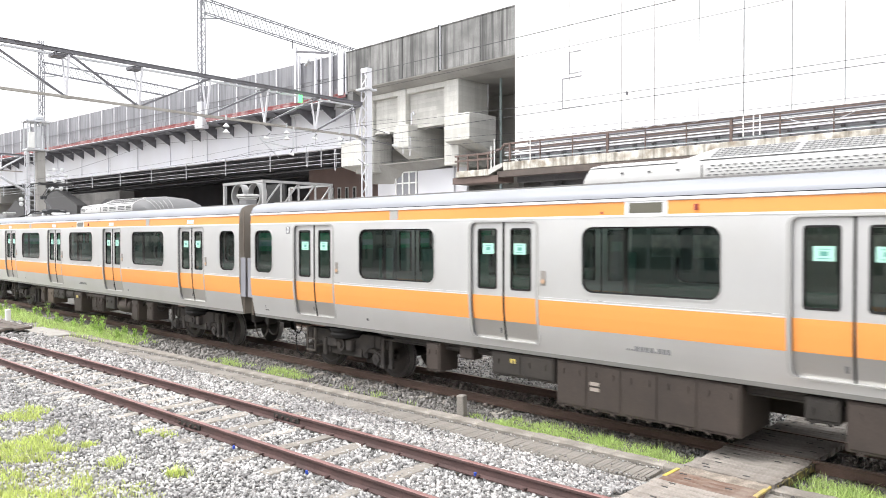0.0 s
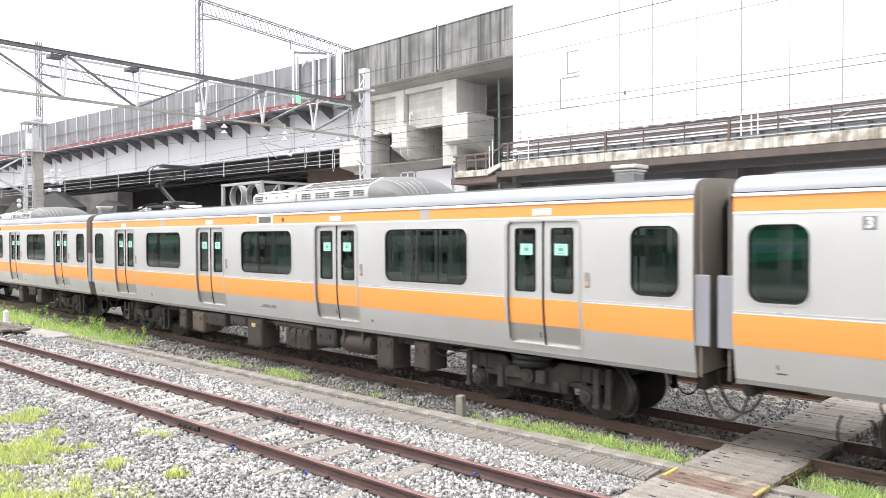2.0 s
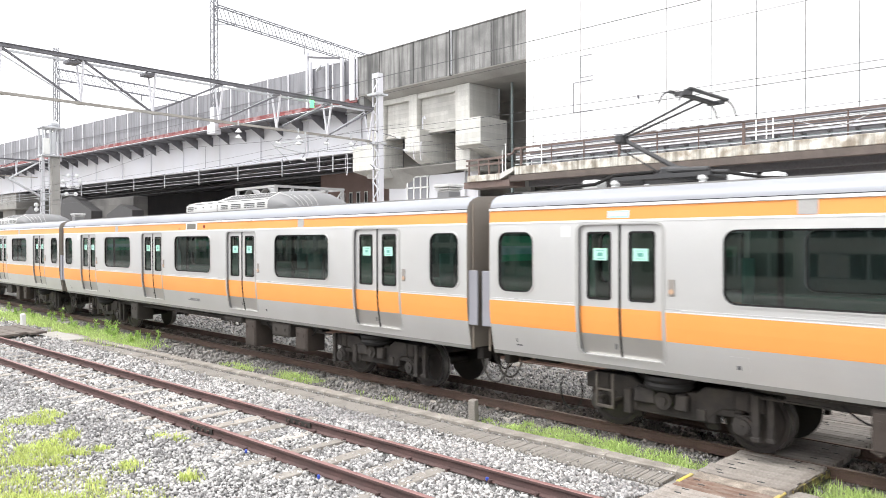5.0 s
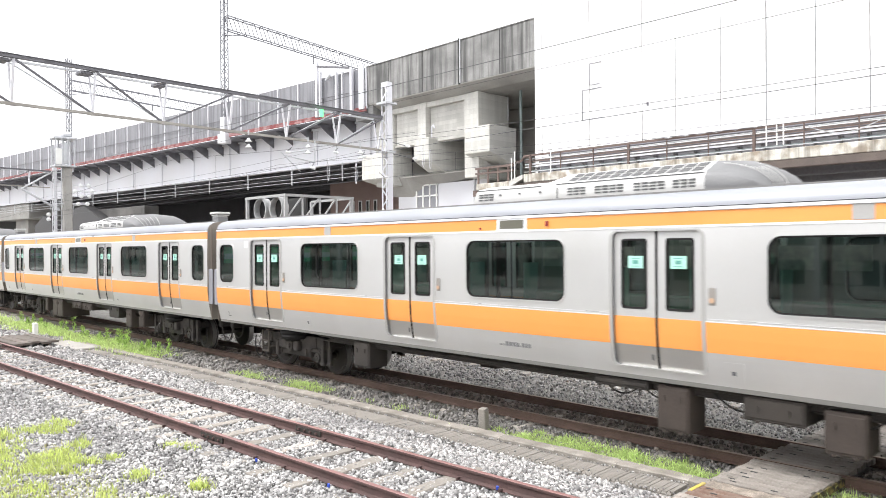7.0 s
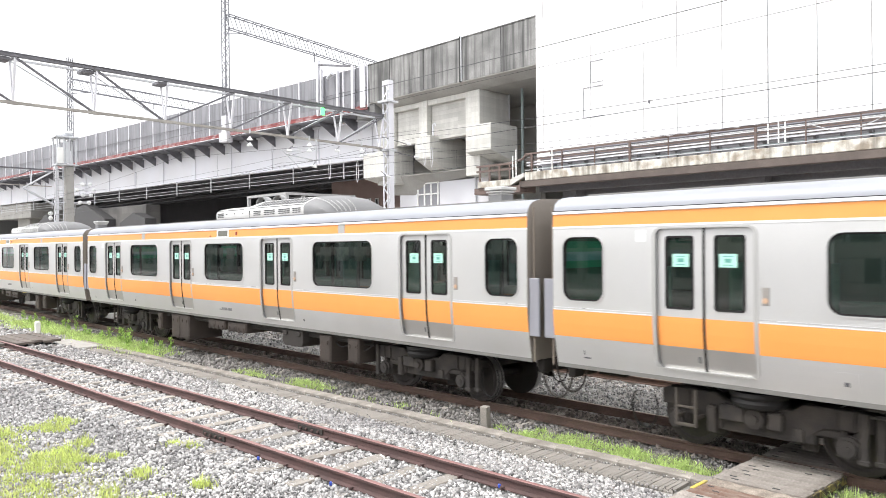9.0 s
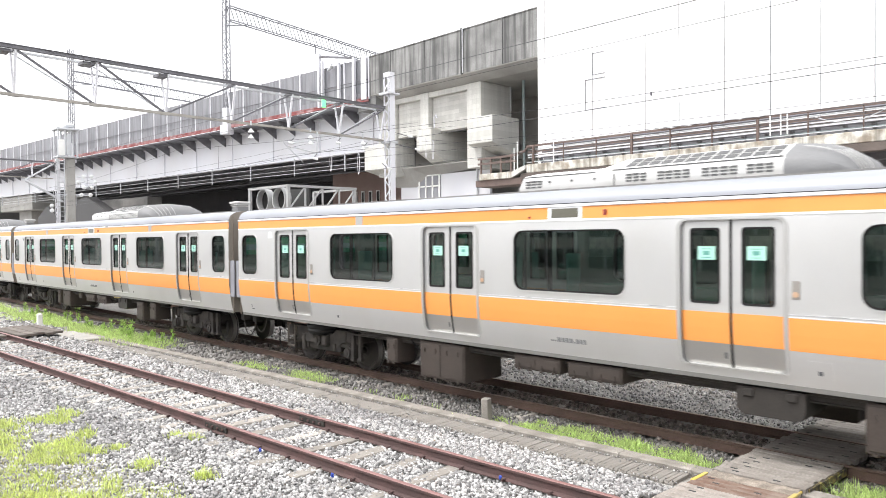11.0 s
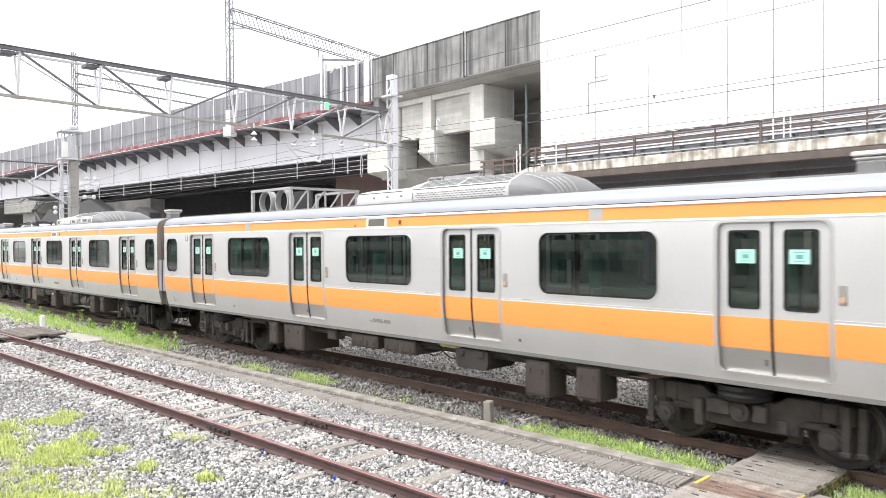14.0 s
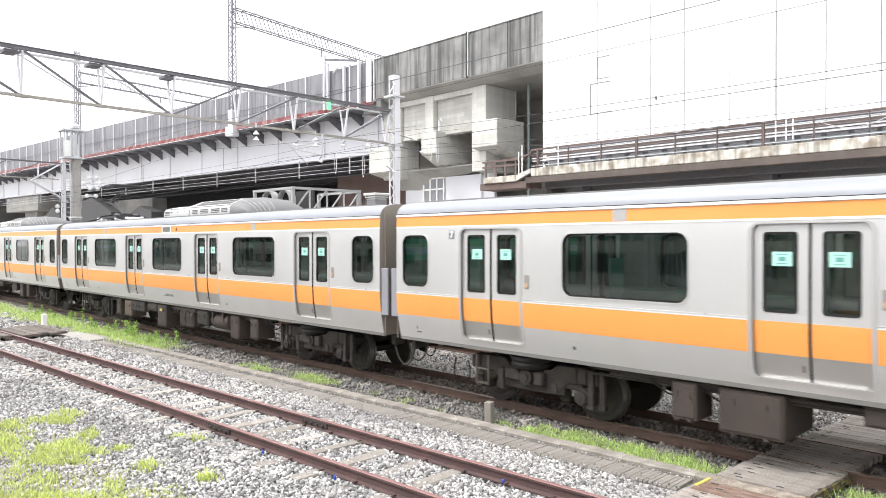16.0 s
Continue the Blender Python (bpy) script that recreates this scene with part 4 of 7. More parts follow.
def pantograph(parent, car_x):
    """Single-arm pantograph: low base frame, bent arm, twin contact strips with drooping horns."""
    bm = boxes((-0.8, 0.8, -0.52, -0.46, 3.69, 3.75), (-0.8, 0.8, 0.46, 0.52, 3.69, 3.75), (-0.82, -0.74, -0.52, 0.52, 3.69, 3.75), (0.74, 0.82, -0.52, 0.52, 3.69, 3.75), (-0.06, 0.2, -0.46, 0.46, 3.7, 3.77))
    base = part("pantograph", bm, PANTO, parent, "dark raised single-arm pantograph", pose(car_x, 0, 0))
    for x in (-0.7, 0.7):
        for y in (-0.49, 0.49):
            link("insulator", M["insulator"], base, pose(x, y, 3.5))
    part("pivot", boxes((-0.08, 0.28, -0.28, 0.28, 3.75, 3.88), bevel=0.03), PANTO, base)
    for y in (-0.33, 0.33):
        part("spring_box", rod(bmesh.new(), (0.1, y, 3.81), (0.72, y, 3.79), 0.045, 10), PANTO, base)
    bm = bmesh.new()
    rod(bm, (0.08, 0, 3.86), (-0.86, 0, 4.4), 0.042, 8, 0.034)
    rod(bm, (-0.2, 0.12, 3.78), (-0.95, 0.06, 4.26), 0.013, 6)
    part("lower_arm", bm, PANTO, base)
    part("knee", boxes((-0.95, -0.8, -0.12, 0.12, 4.32, 4.47), bevel=0.03), PANTO, base)
    bm = bmesh.new()
    for y in (-0.1, 0.1):
        rod(bm, (-0.86, y * 0.6, 4.42), (0.42, y * 1.6, 4.84), 0.02, 8, 0.015)
    rod(bm, (0.42, -0.3, 4.84), (0.42, 0.3, 4.84), 0.016, 6)
    rod(bm, (-0.8, 0, 4.45), (0.36, 0, 4.9), 0.01, 6)
    part("upper_arm", bm, PANTO, base)
    head = part("collector_head", boxes((0.3, 0.56, -0.56, -0.5, 4.84, 4.9), (0.3, 0.56, 0.5, 0.56, 4.84, 4.9), (0.38, 0.48, -0.52, 0.52, 4.83, 4.87)), PANTO, base)
    for x in (0.27, 0.57):
        part("contact_strip", boxes((x - 0.03, x + 0.03, -0.62, 0.62, 4.885, 4.925), bevel=0.006), PANTO, head)
        for s in (-1, 1):
            part("horn", tube(bmesh.new(), [(x, s * 0.6, 4.9), (x, s * 0.74, 4.87), (x, s * 0.86, 4.8), (x, s * 0.93, 4.7)], 0.014, 6), PANTO, head)
    part("cable", tube(bmesh.new(), [(-0.1, -0.4, 3.8), (-0.7, -0.5, 3.78), (-1.0, -0.56, 3.66), (-1.5, -0.62, 3.63), (-1.7, -0.7, 3.58), (-2.2, -0.78, 3.57), (-2.6, -0.8, 3.56)], 0.026, 6), RUBBER, base)
    part("cable", tube(bmesh.new(), [(0.75, -0.4, 3.74), (1.1, -0.5, 3.7), (1.5, -0.45, 3.62), (1.9, -0.5, 3.58)], 0.022, 6), RUBBER, base)
    for spec in ((0.95, 1.2, -0.3, 0.1, 3.55, 3.72), (1.42, 1.66, -0.3, 0.02, 3.55, 3.7), (-1.3, -1.02, -0.5, -0.2, 3.55, 3.74)):
        part("arrester_box", boxes(spec, bevel=0.03), PORCELAIN, base)
    for x in (-1.16, 1.07):
        link("insulator", M["insulator"], base, pose(x, 0.3, 3.54))


def build_side(car, number, turn):
    m = pose(0, 0, 0, 0, 0, turn)

    def at(name, mesh, x=0.0, parent=car, label="", mirror=False):
        k = m @ pose(x, 0, 0)
        if mirror:
            k = k @ Matrix.Diagonal((-1, 1, 1, 1))
        if parent is not car:
            k = pose(0, 0, 0)
        return tagged(link(name, mesh, parent, k), label)

    at("side_panel", M["wall"], label="brushed stainless steel side panel")
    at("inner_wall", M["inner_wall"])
    for st, ln, bead in M["stripes"]:
        at("orange_stripe", st, label="orange waist stripe")
        at("white_line", ln)
        at("body_bead", bead)
    at("orange_stripe", M["cant"], label="orange stripe below the roof")
    for k in ("cant_line", "gutter", "gutter_seal", "skirt"):
        at(M[k].name.split(".")[0], M[k])
    for i, (a, b) in enumerate(WINDOWS):
        size = "small" if i in (0, 4) else "large"
        w = at("window", M[size + "_frame"], (a + b) / 2, label="dark tinted window with rounded corners")
        at("seal", M[size + "_seal"], parent=w)
        pane = at("pane", M[size + "_pane"], parent=w)
        pane.visible_shadow = False
        if size == "large":
            at("sash_bar", M["mullion"], parent=w)
    for c in DOORS:
        at("door_frame", M["door_frame"], c)
        at("door_sill", M["sill"], c)
        at("rubber_edge", M["meeting"], c)
        for mirror in (False, True):
            lf = at("door_leaf", M["leaf"], c, mirror=mirror, label="closed sliding door leaf with narrow window")
            at("seal", M["leaf_seal"], parent=lf)
            at("pane", M["leaf_pane"], parent=lf).visible_shadow = False
            at("orange_stripe", M["leaf_stripe"], parent=lf)
            at("kick_plate", M["kick"], parent=lf)
            if not mirror:
                at("finger_grip", M["grip"], parent=lf)
            at("sticker", M["sticker"], parent=lf, label="pale green door sticker")
            at("sticker_print", M["sticker_mark"], parent=lf)
        b = at("door_button", M["button"], c + 0.79)
        at("button_knob", M["knob"], parent=b)
    at("display_frame", M["display_frame"])
    at("destination_display", M["display"])
    for x in (-4.96, 4.96):
        at("speaker_cover", M["speaker"], x)
    at("indicator_lamp", M["lamp"], 0.68)
    at("indicator_lamp", M["small_lamp"], -0.68)
    tagged(at("number_lettering", M["number"]), kind="stuff")
    at("small_marking", M["mark"], -9.2)
    at("small_marking", M["mark_upper"], -9.2)
    for x in (-5.76, 3.5):
        p = at("inspection_plate", M["plate"], x)
        at("plate_print", M["plate_mark"], parent=p)
    dark = number in (3, 7)
    at("car_badge", M["number_badge" if dark else "bell_badge" if number == 6 else "white_badge"], -8.28, label="dark grey car number badge" if dark else "white car badge")
    if dark and turn == 0:
        cu = bpy.data.curves.new("car_number", "FONT")
        cu.body, cu.size, cu.align_x, cu.align_y, cu.extrude = str(number), 0.155, "CENTER", "CENTER", 0.001
        cu.offset = 0.007
        cu.materials.append(PAPER)
        t = link("car_number", cu, car, pose(-8.28, -half_width(2.9) - 0.006, 2.92, 90))
        tagged(t, "white car number %d" % number)
    if number == 4:
        for c in DOORS:
            n = at("notice", M["notice"], c, label="pale blue notice over the door")
            at("notice_print", M["notice_bars"], parent=n)
    for x in (-4.926, 0.0, 4.926):
        at("bench_seat", M["seats"], x)
    for c in DOORS:
        for e in (-0.72, 0.72):
            at("seat_partition", M["partition"], c + e)


def train_car(number):
    words = {3: "closed doors, roof cooler", 4: "raised pantograph on roof", 8: "raised pantograph on roof"}
    car = thing("train_car", "stainless steel train car with orange stripes, " + words.get(number, "closed doors, roof cooler"), "train car", "cars of the train")
    for turn in (0, 180):
        build_side(car, number, turn)
    link("roof", M["roof"], car)
    link("roof_rib", M["roof_rib"], car)
    link("car_floor", M["floor"], car)
    link("car_ceiling", M["lining"], car)
    for k in ("under_beam", "pipe_run"):
        for f in (1, -1):
            link(k, M[k], car, Matrix.Diagonal((1, f, 1, 1)))
    tagged(link("cross_beam", M["cross_beam"], car), kind="stuff")
    rnd = random.Random(number)
    for f in (0, 180):
        x = -5.2
        while x < 5.2:
            clear = all(x < a - 0.3 or x > b + 0.3 for a, b, *_ in GEARS[number])
            near = any(a - 0.75 < x < b + 0.3 for a, b, *_ in GEARS[number])
            if clear and near and abs(x) < 4.4 and rnd.random() < 0.4:
                link("junction_box", rnd.choice(M["junction"]), car, pose(0, 0, 0, 0, 0, f) @ pose(x, 0, 0))
            if near and rnd.random() < 0.35:
                link("sagging_cable", M["sag_cable"], car, pose(0, 0, 0, 0, 0, f) @ pose(x, 0.03, 0))
            x += rnd.uniform(0.4, 0.9)
    link("advert_row", M["adverts"], car)
    link("ceiling_lamp", M["strip_lamp"], car)
    for s in (-1, 1):
        k = pose(0, 0, 0, 0, 0, 0 if s > 0 else 180)
        tagged(link("end_wall", M["end"], car, pose(s * 9.75, 0, 0)), "brown-grey end wall")
        link("gangway_bellows", M["bellows"], car, k @ pose(9.75, 0, 0))
        lining = link("end_lining", M["end_lining"], car, pose(s * 9.69, 0, 0, 0, 0, 0 if s > 0 else 180))
        link("end_poster", M["end_poster"], lining)
        link("poster_band", M["end_poster_band"], lining)
        link("coupler", M["coupler"], car, k @ pose(9.75, 0, 0))
        for y in (-0.98, -0.6, 0.6, 0.98):
            link("jumper_socket", M["socket"], car, k @ pose(9.75, y, 0))
        for f in (1, -1):
            mm = pose(s * 9.75, 0, 0) @ Matrix.Diagonal((s, f, 1, 1))
            link("fall_guard", M["guard"], car, mm)
            link("end_post", M["post"], car, mm)
    for k, y in enumerate((-1.05, -0.8, 0.9)):
        link("jumper_hose", M["hose"], car, pose(-10.3 + 0.09 * k, y, 0.06 * k))
    cooler = tagged(link("cooler", M["cooler"], car), "ribbed steel roof cooler cover")
    link("cooler_end", M["cooler_end"], cooler)
    link("cooler_rib", M["cooler_rib"], cooler)
    for f in (1, -1):
        mm = Matrix.Diagonal((1, f, 1, 1))
        link("cover_joint", M["cooler_joint"], cooler, mm)
        tagged(link("louvre", M["fine_louvres" if number in (3, 7) else "louvres"], cooler, mm), kind="stuff")
        tagged(link("grille", M["fine_grille" if number in (3, 7) else "grille"], cooler, mm), kind="stuff")
    v = link("ventilator", M["vent"], car, pose(8.2, -0.3, 0))
    link("ventilator_cap", M["vent_cap"], v)
    if number in (4, 8):
        pantograph(car, -7.36)
    for i, g in enumerate(GEARS[number]):
        case, panels = gear_box(*g)
        for turned in (180, 0):
            e = link("air_tank" if g[4] == "tank" else "equipment_case", case, car, pose(0, 0, 0, 0, 0, turned))
            for kind, me in panels:
                p = link(kind, me, e)
                if kind == "latch_strip":
                    tagged(p, kind="stuff")
        if g[4] == "brown" and g[1] - g[0] < 0.7 and number in (4, 8) and i == 4:
            part("warning_label", boxes((g[0] + 0.2, g[0] + 0.36, -1.345, -1.336, g[3] - 0.2, g[3] - 0.12)), YELLOW, e, "yellow warning label")
        if number == 3 and i == 2:
            part("data_plate", boxes((-0.95, -0.8, -1.345, -1.336, 0.58, 0.63), (-0.95, -0.8, -1.345, -1.336, 0.66, 0.71)), surface("dusty_plate", (0.38, 0.33, 0.29), 0.7), e, "dusty pale data plate")
        if number == 3 and i == 1:
            for x in (-2.4,):
                part("warning_label", boxes((x, x + 0.1, -1.345, -1.336, 0.8, 0.87)), YELLOW, e, "faded yellow warning label")
    if number == 7:
        part("yellow_pipe", boxes((1.55, 2.05, -1.3, -1.26, 0.93, 0.965)), YELLOW, car, "yellow marked pipe")
    sets = []
    for x in (-6.9, 6.9):
        b = link("bogie", M["bogie"], car, pose(x, 0, 0))
        for y in (-0.98, 0.98):
            link("side_frame", M["side_frame"], b, pose(0, y, 0))
            turned = 0 if y < 0 else 180
            link("end_guide", M["guide"], b, pose(1.22, y * 1.1, 0, 0, 0, turned))
            link("end_guide", M["guide"], b, pose(1.38, y * 1.04, 0, 0, 0, turned))
            if x < 0:
                link("step_ladder", M["step"], b, pose(-0.85, y * 1.25, 0, 0, 0, turned))
            else:
                link("end_guide", M["guide"], b, pose(-1.29, y * 1.08, 0, 0, 0, turned))
            link("cable_loop", M["loop"], b, pose(-1.62 if x < 0 else 1.62, y, 0))
            for s in (-0.56, 0.56):
                link("brake_unit", M["brake"], b, pose(s, y * 0.86, 0))
        for s in (-0.62, 0.62):
            link("traction_motor", M["motor"], b, pose(s, 0, 0))
        for s in (-1.05, 1.05):
            sets.append((link("wheelset", M["wheelset"], b, pose(s, 0, 0.43)), s))
            for f in (1, -1):
                link("axle_box", M["axle_box"], b, Matrix.Translation((s, -0.95 * f, 0)) @ Matrix.Diagonal((1 if s < 0 else -1, f, 1, 1)))
        for y in (-0.98, 0.98):
            link("air_spring", M["air_spring"], b, pose(0, y, 0))
            link("bolster_link", M["damper"], b, pose(0, y * 1.13, 0, 0, 0, 0 if y < 0 else 180))
    return car, sets


car_meshes()
CARS = {n: train_car(n) for n in range(3, 11)}


# ---- concrete viaduct behind the tracks ----
def viaduct():
    t = thing("concrete_viaduct", "weathered concrete railway viaduct with streaked parapet", "viaduct", kind="structure")
    # parapet panels with joints between them
    for a, b in ((-38.85, -30.13), (-30.05, -24.0), (-23.95, -12.0)):
        bm = boxes((a, b, 31.0, 31.25, 12.55, 15.1), (a, b, 30.96, 31.3, 15.1, 15.17), bevel=0.015)
        part("parapet", bm, PARAPET, t, "dark streaked parapet panel")
    part("joint_cover", boxes((-30.15, -30.03, 30.94, 31.05, 12.5, 15.22)), SLOT, t)
    part("joint_pipe", rod(bmesh.new(), (-29.96, 30.93, 12.55), (-29.96, 30.93, 15.2), 0.04, 8), GALV, t)
    for x in (-36.6, -33.3, -26.9):
        part("parapet_joint", boxes((x - 0.02, x + 0.02, 30.985, 31.01, 12.56, 15.1)), SLOT, t)
    bm = bmesh.new()
    loft(bm, [[(x, 31.02, 12.56), (x, 47.0, 12.56), (x, 47.0, 12.1), (x, 31.9, 12.1), (x, 31.02, 12.5)] for x in (-38.9, -12)])
    bmesh.ops.recalc_face_normals(bm, faces=bm.faces)
    part("deck_slab", bm, SOFFIT, t)
    # added block: closes a sky gap and stands for the bearing shadow
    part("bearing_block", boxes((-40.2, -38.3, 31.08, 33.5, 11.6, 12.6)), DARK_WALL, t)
    part("back_wall", boxes((-42, -29.6, 38.0, 38.5, -0.24, 12.1)), SOFFIT, t)
    part("back_wall", boxes((-46, -12, 46.0, 46.5, -0.24, 12.1)), SOFFIT, t)
    # columns, lintels and recessed board-marked panels
    for x0, x1, y0, y1, mt in ((-34.65, -33.87, 31.78, 32.6, CONCRETE_LIGHT), (-30.47, -29.3, 31.78, 34.56, CONCRETE_LIGHT), (-39.05, -37.2, 31.9, 33.6, CONCRETE)):
        part("column", boxes((x0, x1, y0, y1, 9.0 if x1 == -33.87 else 7.0, 12.1), bevel=0.025), mt, t)
    for x0, x1 in ((-37.2, -34.65), (-33.87, -30.47)):
        part("lintel", boxes((x0, x1, 31.86, 33.4, 11.78, 12.1), bevel=0.015), CONCRETE_LIGHT, t)
        part("infill_panel", boxes((x0 + 0.06, x1, 32.14, 32.5, 9.6, 11.78), bevel=0.015), CONCRETE, t)
        part("ledge", boxes((x0 + 0.1, x1, 31.98, 32.5, 9.52, 9.64), bevel=0.015), CONCRETE, t)
    part("conduit", tube(bmesh.new(), [(-33.45, 31.9, 9.6), (-33.45, 31.9, 10.5), (-33.3, 31.9, 10.6), (-33.2, 31.9, 10.4)], 0.05, 6), PALE_STEEL, t)

    def corbel(x0, x1, top, mid, low, y0=31.2, y1=35.0):
        bm = bmesh.new()
        loft(bm, [[(x, y0, top), (x, y1, top), (x, y1, low), (x, y0, mid)] for x in (x0, x1)])
        bmesh.ops.recalc_face_normals(bm, faces=bm.faces)
        bmesh.ops.bevel(bm, geom=bm.edges[:], offset=0.03, segments=1, affect="EDGES")
        part("corbel", bm, CONCRETE_LIGHT, t, "pale concrete corbel block")

    corbel(-34.4, -33.0, 9.73, 8.33, 6.7, y1=34.4)
    corbel(-29.9, -27.9, 9.88, 8.32, 7.65, y1=33.6)
    corbel(-39.75, -37.4, 9.15, 7.47, 7.0, y1=33.4)
    bm = bmesh.new()
    low = [(-39.7, 7.5), (-38.7, 6.35), (-36.6, 6.25), (-35.2, 6.93), (-32.0, 7.1), (-28.6, 7.6)]
    loft(bm, [[(x, 32.4, 7.5), (x, 33.19, z), (x, 36.5, z), (x, 36.5, 7.62), (x, 32.4, 7.56)] for x, z in low])
    bmesh.ops.recalc_face_normals(bm, faces=bm.faces)
    part("haunch", bm, SOFFIT, t)
    part("pier", boxes((-37.4, -33.0, 34.0, 36.4, -0.24, 5.5), bevel=0.03), CONCRETE, t)
    part("pale_infill_wall", boxes((-38.2, -29.9, 33.2, 33.4, -0.24, 7.0)), PALE_STEEL, t, "pale blue-grey painted wall")
    w = part("barred_window", boxes((-36.3, -34.25, 33.14, 33.2, 5.4, 7.0)), GREY_LATTICE, t, "white-framed barred window")
    bm = bmesh.new()
    for i in range(4):
        box(bm, -36.3 + i * 0.65, -36.2 + i * 0.65, 33.08, 33.14, 5.4, 7.0)
    for z in (5.4, 6.2, 6.92):
        box(bm, -36.3, -34.2, 33.08, 33.135, z, z + 0.09)
    part("window_bars", bm, POST_WHITE, w)
    part("downpipe", rod(bmesh.new(), (-30.9, 33.1, -0.2), (-30.9, 33.1, 8.0), 0.06, 8), GALV, t)
    part("pipe", rod(bmesh.new(), (-29.22, 34.4, 10.6), (-29.22, 34.4, 12.15), 0.05, 10), GALV, t)
    part("pipe", rod(bmesh.new(), (-27.53, 33.6, -0.2), (-27.53, 33.6, 12.15), 0.08, 10), GREEN_PIPE, t)


viaduct()

# ---- steel girder bridge that carries the line on ----
BR = pose(-38.9, 31.0, 0, 0, 0, 184.3)   # its length runs away from the concrete part
SPAN = 95.0


def girder_bridge():
    t = thing("girder_bridge", "pale steel girder bridge with grey noise panels and red edge", "bridge", "", BR, "structure")
    # local x along the bridge, local y towards the camera
    n = 0
    x = 0.0
    while x < SPAN:
        w = 2.5
        part("noise_panel", M.get("noise") or M.setdefault("noise", as_mesh("noise_panel", boxes((0.06, w - 0.06, -0.06, 0.0, 12.75, 15.12)), FENCE)), None, t, "streaked grey noise panel", pose(x, 0, 0))
        part("fence_post", M.get("fpost") or M.setdefault("fpost", as_mesh("fence_post", boxes((-0.06, 0.06, -0.1, 0.06, 12.3, 15.22)), PALE_STEEL)), None, t, "", pose(x, 0, 0))
        part("bracket", M.get("brk") or M.setdefault("brk", as_mesh("bracket", loft(bmesh.new(), [[(k, 0.05, 12.1), (k, -1.8, 12.1), (k, -1.8, 11.0)] for k in (-0.03, 0.03)]), DARK_STEEL)), None, t, "", pose(x + 0.6, 0, 0))
        x += w
        n += 1
    part("red_edge", boxes((0, SPAN, 0.0, 0.12, 12.14, 12.32), (0, SPAN, 0.02, 0.08, 12.36, 12.44)), RED_PAINT, t, "faded red edge beam")
    part("handrail", rod(bmesh.new(), (0, 0.12, 13.6), (SPAN, 0.12, 13.6), 0.03, 6), DARK_STEEL, t)
    part("panel_footing", boxes((0, SPAN, -0.14, 0.004, 12.36, 12.8)), FENCE, t)
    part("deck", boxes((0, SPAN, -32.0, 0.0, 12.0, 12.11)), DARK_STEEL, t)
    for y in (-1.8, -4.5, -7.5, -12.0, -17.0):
        # inner girders swap to dark steel: the shade below the deck as colour
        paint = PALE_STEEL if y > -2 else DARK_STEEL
        g = part("girder", boxes((0, SPAN, y - 0.02, y, 9.15, 11.85)), paint, t, "pale painted plate girder" if y > -2 else "inner plate girder, darkened for shade under the deck")
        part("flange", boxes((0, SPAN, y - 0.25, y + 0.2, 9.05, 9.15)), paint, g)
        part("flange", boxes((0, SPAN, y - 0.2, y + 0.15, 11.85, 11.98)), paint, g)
    for i in range(16):
        part("stiffener", M.get("stf") or M.setdefault("stf", as_mesh("stiffener", boxes((-0.015, 0.015, -1.8, -1.7, 9.15, 11.9)), PALE_STEEL)), None, t, "", pose(1.5 + 6.0 * i, 0, 0))
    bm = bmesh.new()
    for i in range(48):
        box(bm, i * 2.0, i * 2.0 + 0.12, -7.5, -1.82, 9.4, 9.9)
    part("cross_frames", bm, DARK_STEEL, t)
    for z, y in ((8.6, -1.2), (7.95, -1.2), (8.25, -1.4)):
        part("conduit", rod(bmesh.new(), (0, y, z), (SPAN, y, z), 0.02, 6), GALV, t)
    for i in range(15):
        part("conduit_hanger", M.get("hang") or M.setdefault("hang", as_mesh("conduit_hanger", boxes((-0.03, 0.03, -1.28, -1.2, 7.75, 9.1)), GALV)), None, t, "", pose(4 + 6.0 * i, 0, 0))
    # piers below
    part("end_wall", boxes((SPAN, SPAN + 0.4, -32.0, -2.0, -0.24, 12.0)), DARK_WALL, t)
    bm = boxes((67.0, 79.0, -9.5, -1.9, 7.0, 9.0), bevel=0.05)
    part("pier_cap", bm, SOFFIT, t)
    part("bridge_pier", boxes((70.5, 75.0, -7.5, -3.0, -0.24, 7.1), bevel=0.05), SOFFIT, t)
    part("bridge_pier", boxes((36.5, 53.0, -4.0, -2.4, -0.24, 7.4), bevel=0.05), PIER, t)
    for prof in (((55.4, 3.0), (55.0, 5.4), (53.3, 7.27), (48.6, 7.86), (43.5, 6.05), (43.5, 3.0)), ((40.0, 3.0), (39.9, 5.5), (36.9, 6.5), (34.3, 5.85), (34.3, 3.0)), ((63.0, 3.0), (63.0, 5.84), (60.2, 7.15), (57.6, 6.05), (57.6, 3.0))):
        bm = bmesh.new()
        loft(bm, [[(x, y, z) for x, z in prof] for y in (-2.39, -1.2)])
        bmesh.ops.recalc_face_normals(bm, faces=bm.faces)
        part("dark_hood", bm, HOOD, t, "dark pitched sheet cover against the pier")
    part("abutment_wall", boxes((-3, 20.0, -14.0, -13.5, -0.24, 12.0)), BROWN_WALL, t, "brown wall under the bridge")
    # closes the opening; its dark colour carries the underbridge shade
    part("rear_wall", boxes((9.0, SPAN, -30.5, -30.0, -0.24, 12.0)), DEEP_WALL, t, "wall far under the bridge, coloured dark for shade")
    for i in range(4):
        p = part("wall_window", boxes((13.2 + i * 1.05, 13.65 + i * 1.05, -13.5, -13.42, 5.4, 7.35)), POST_WHITE, t)
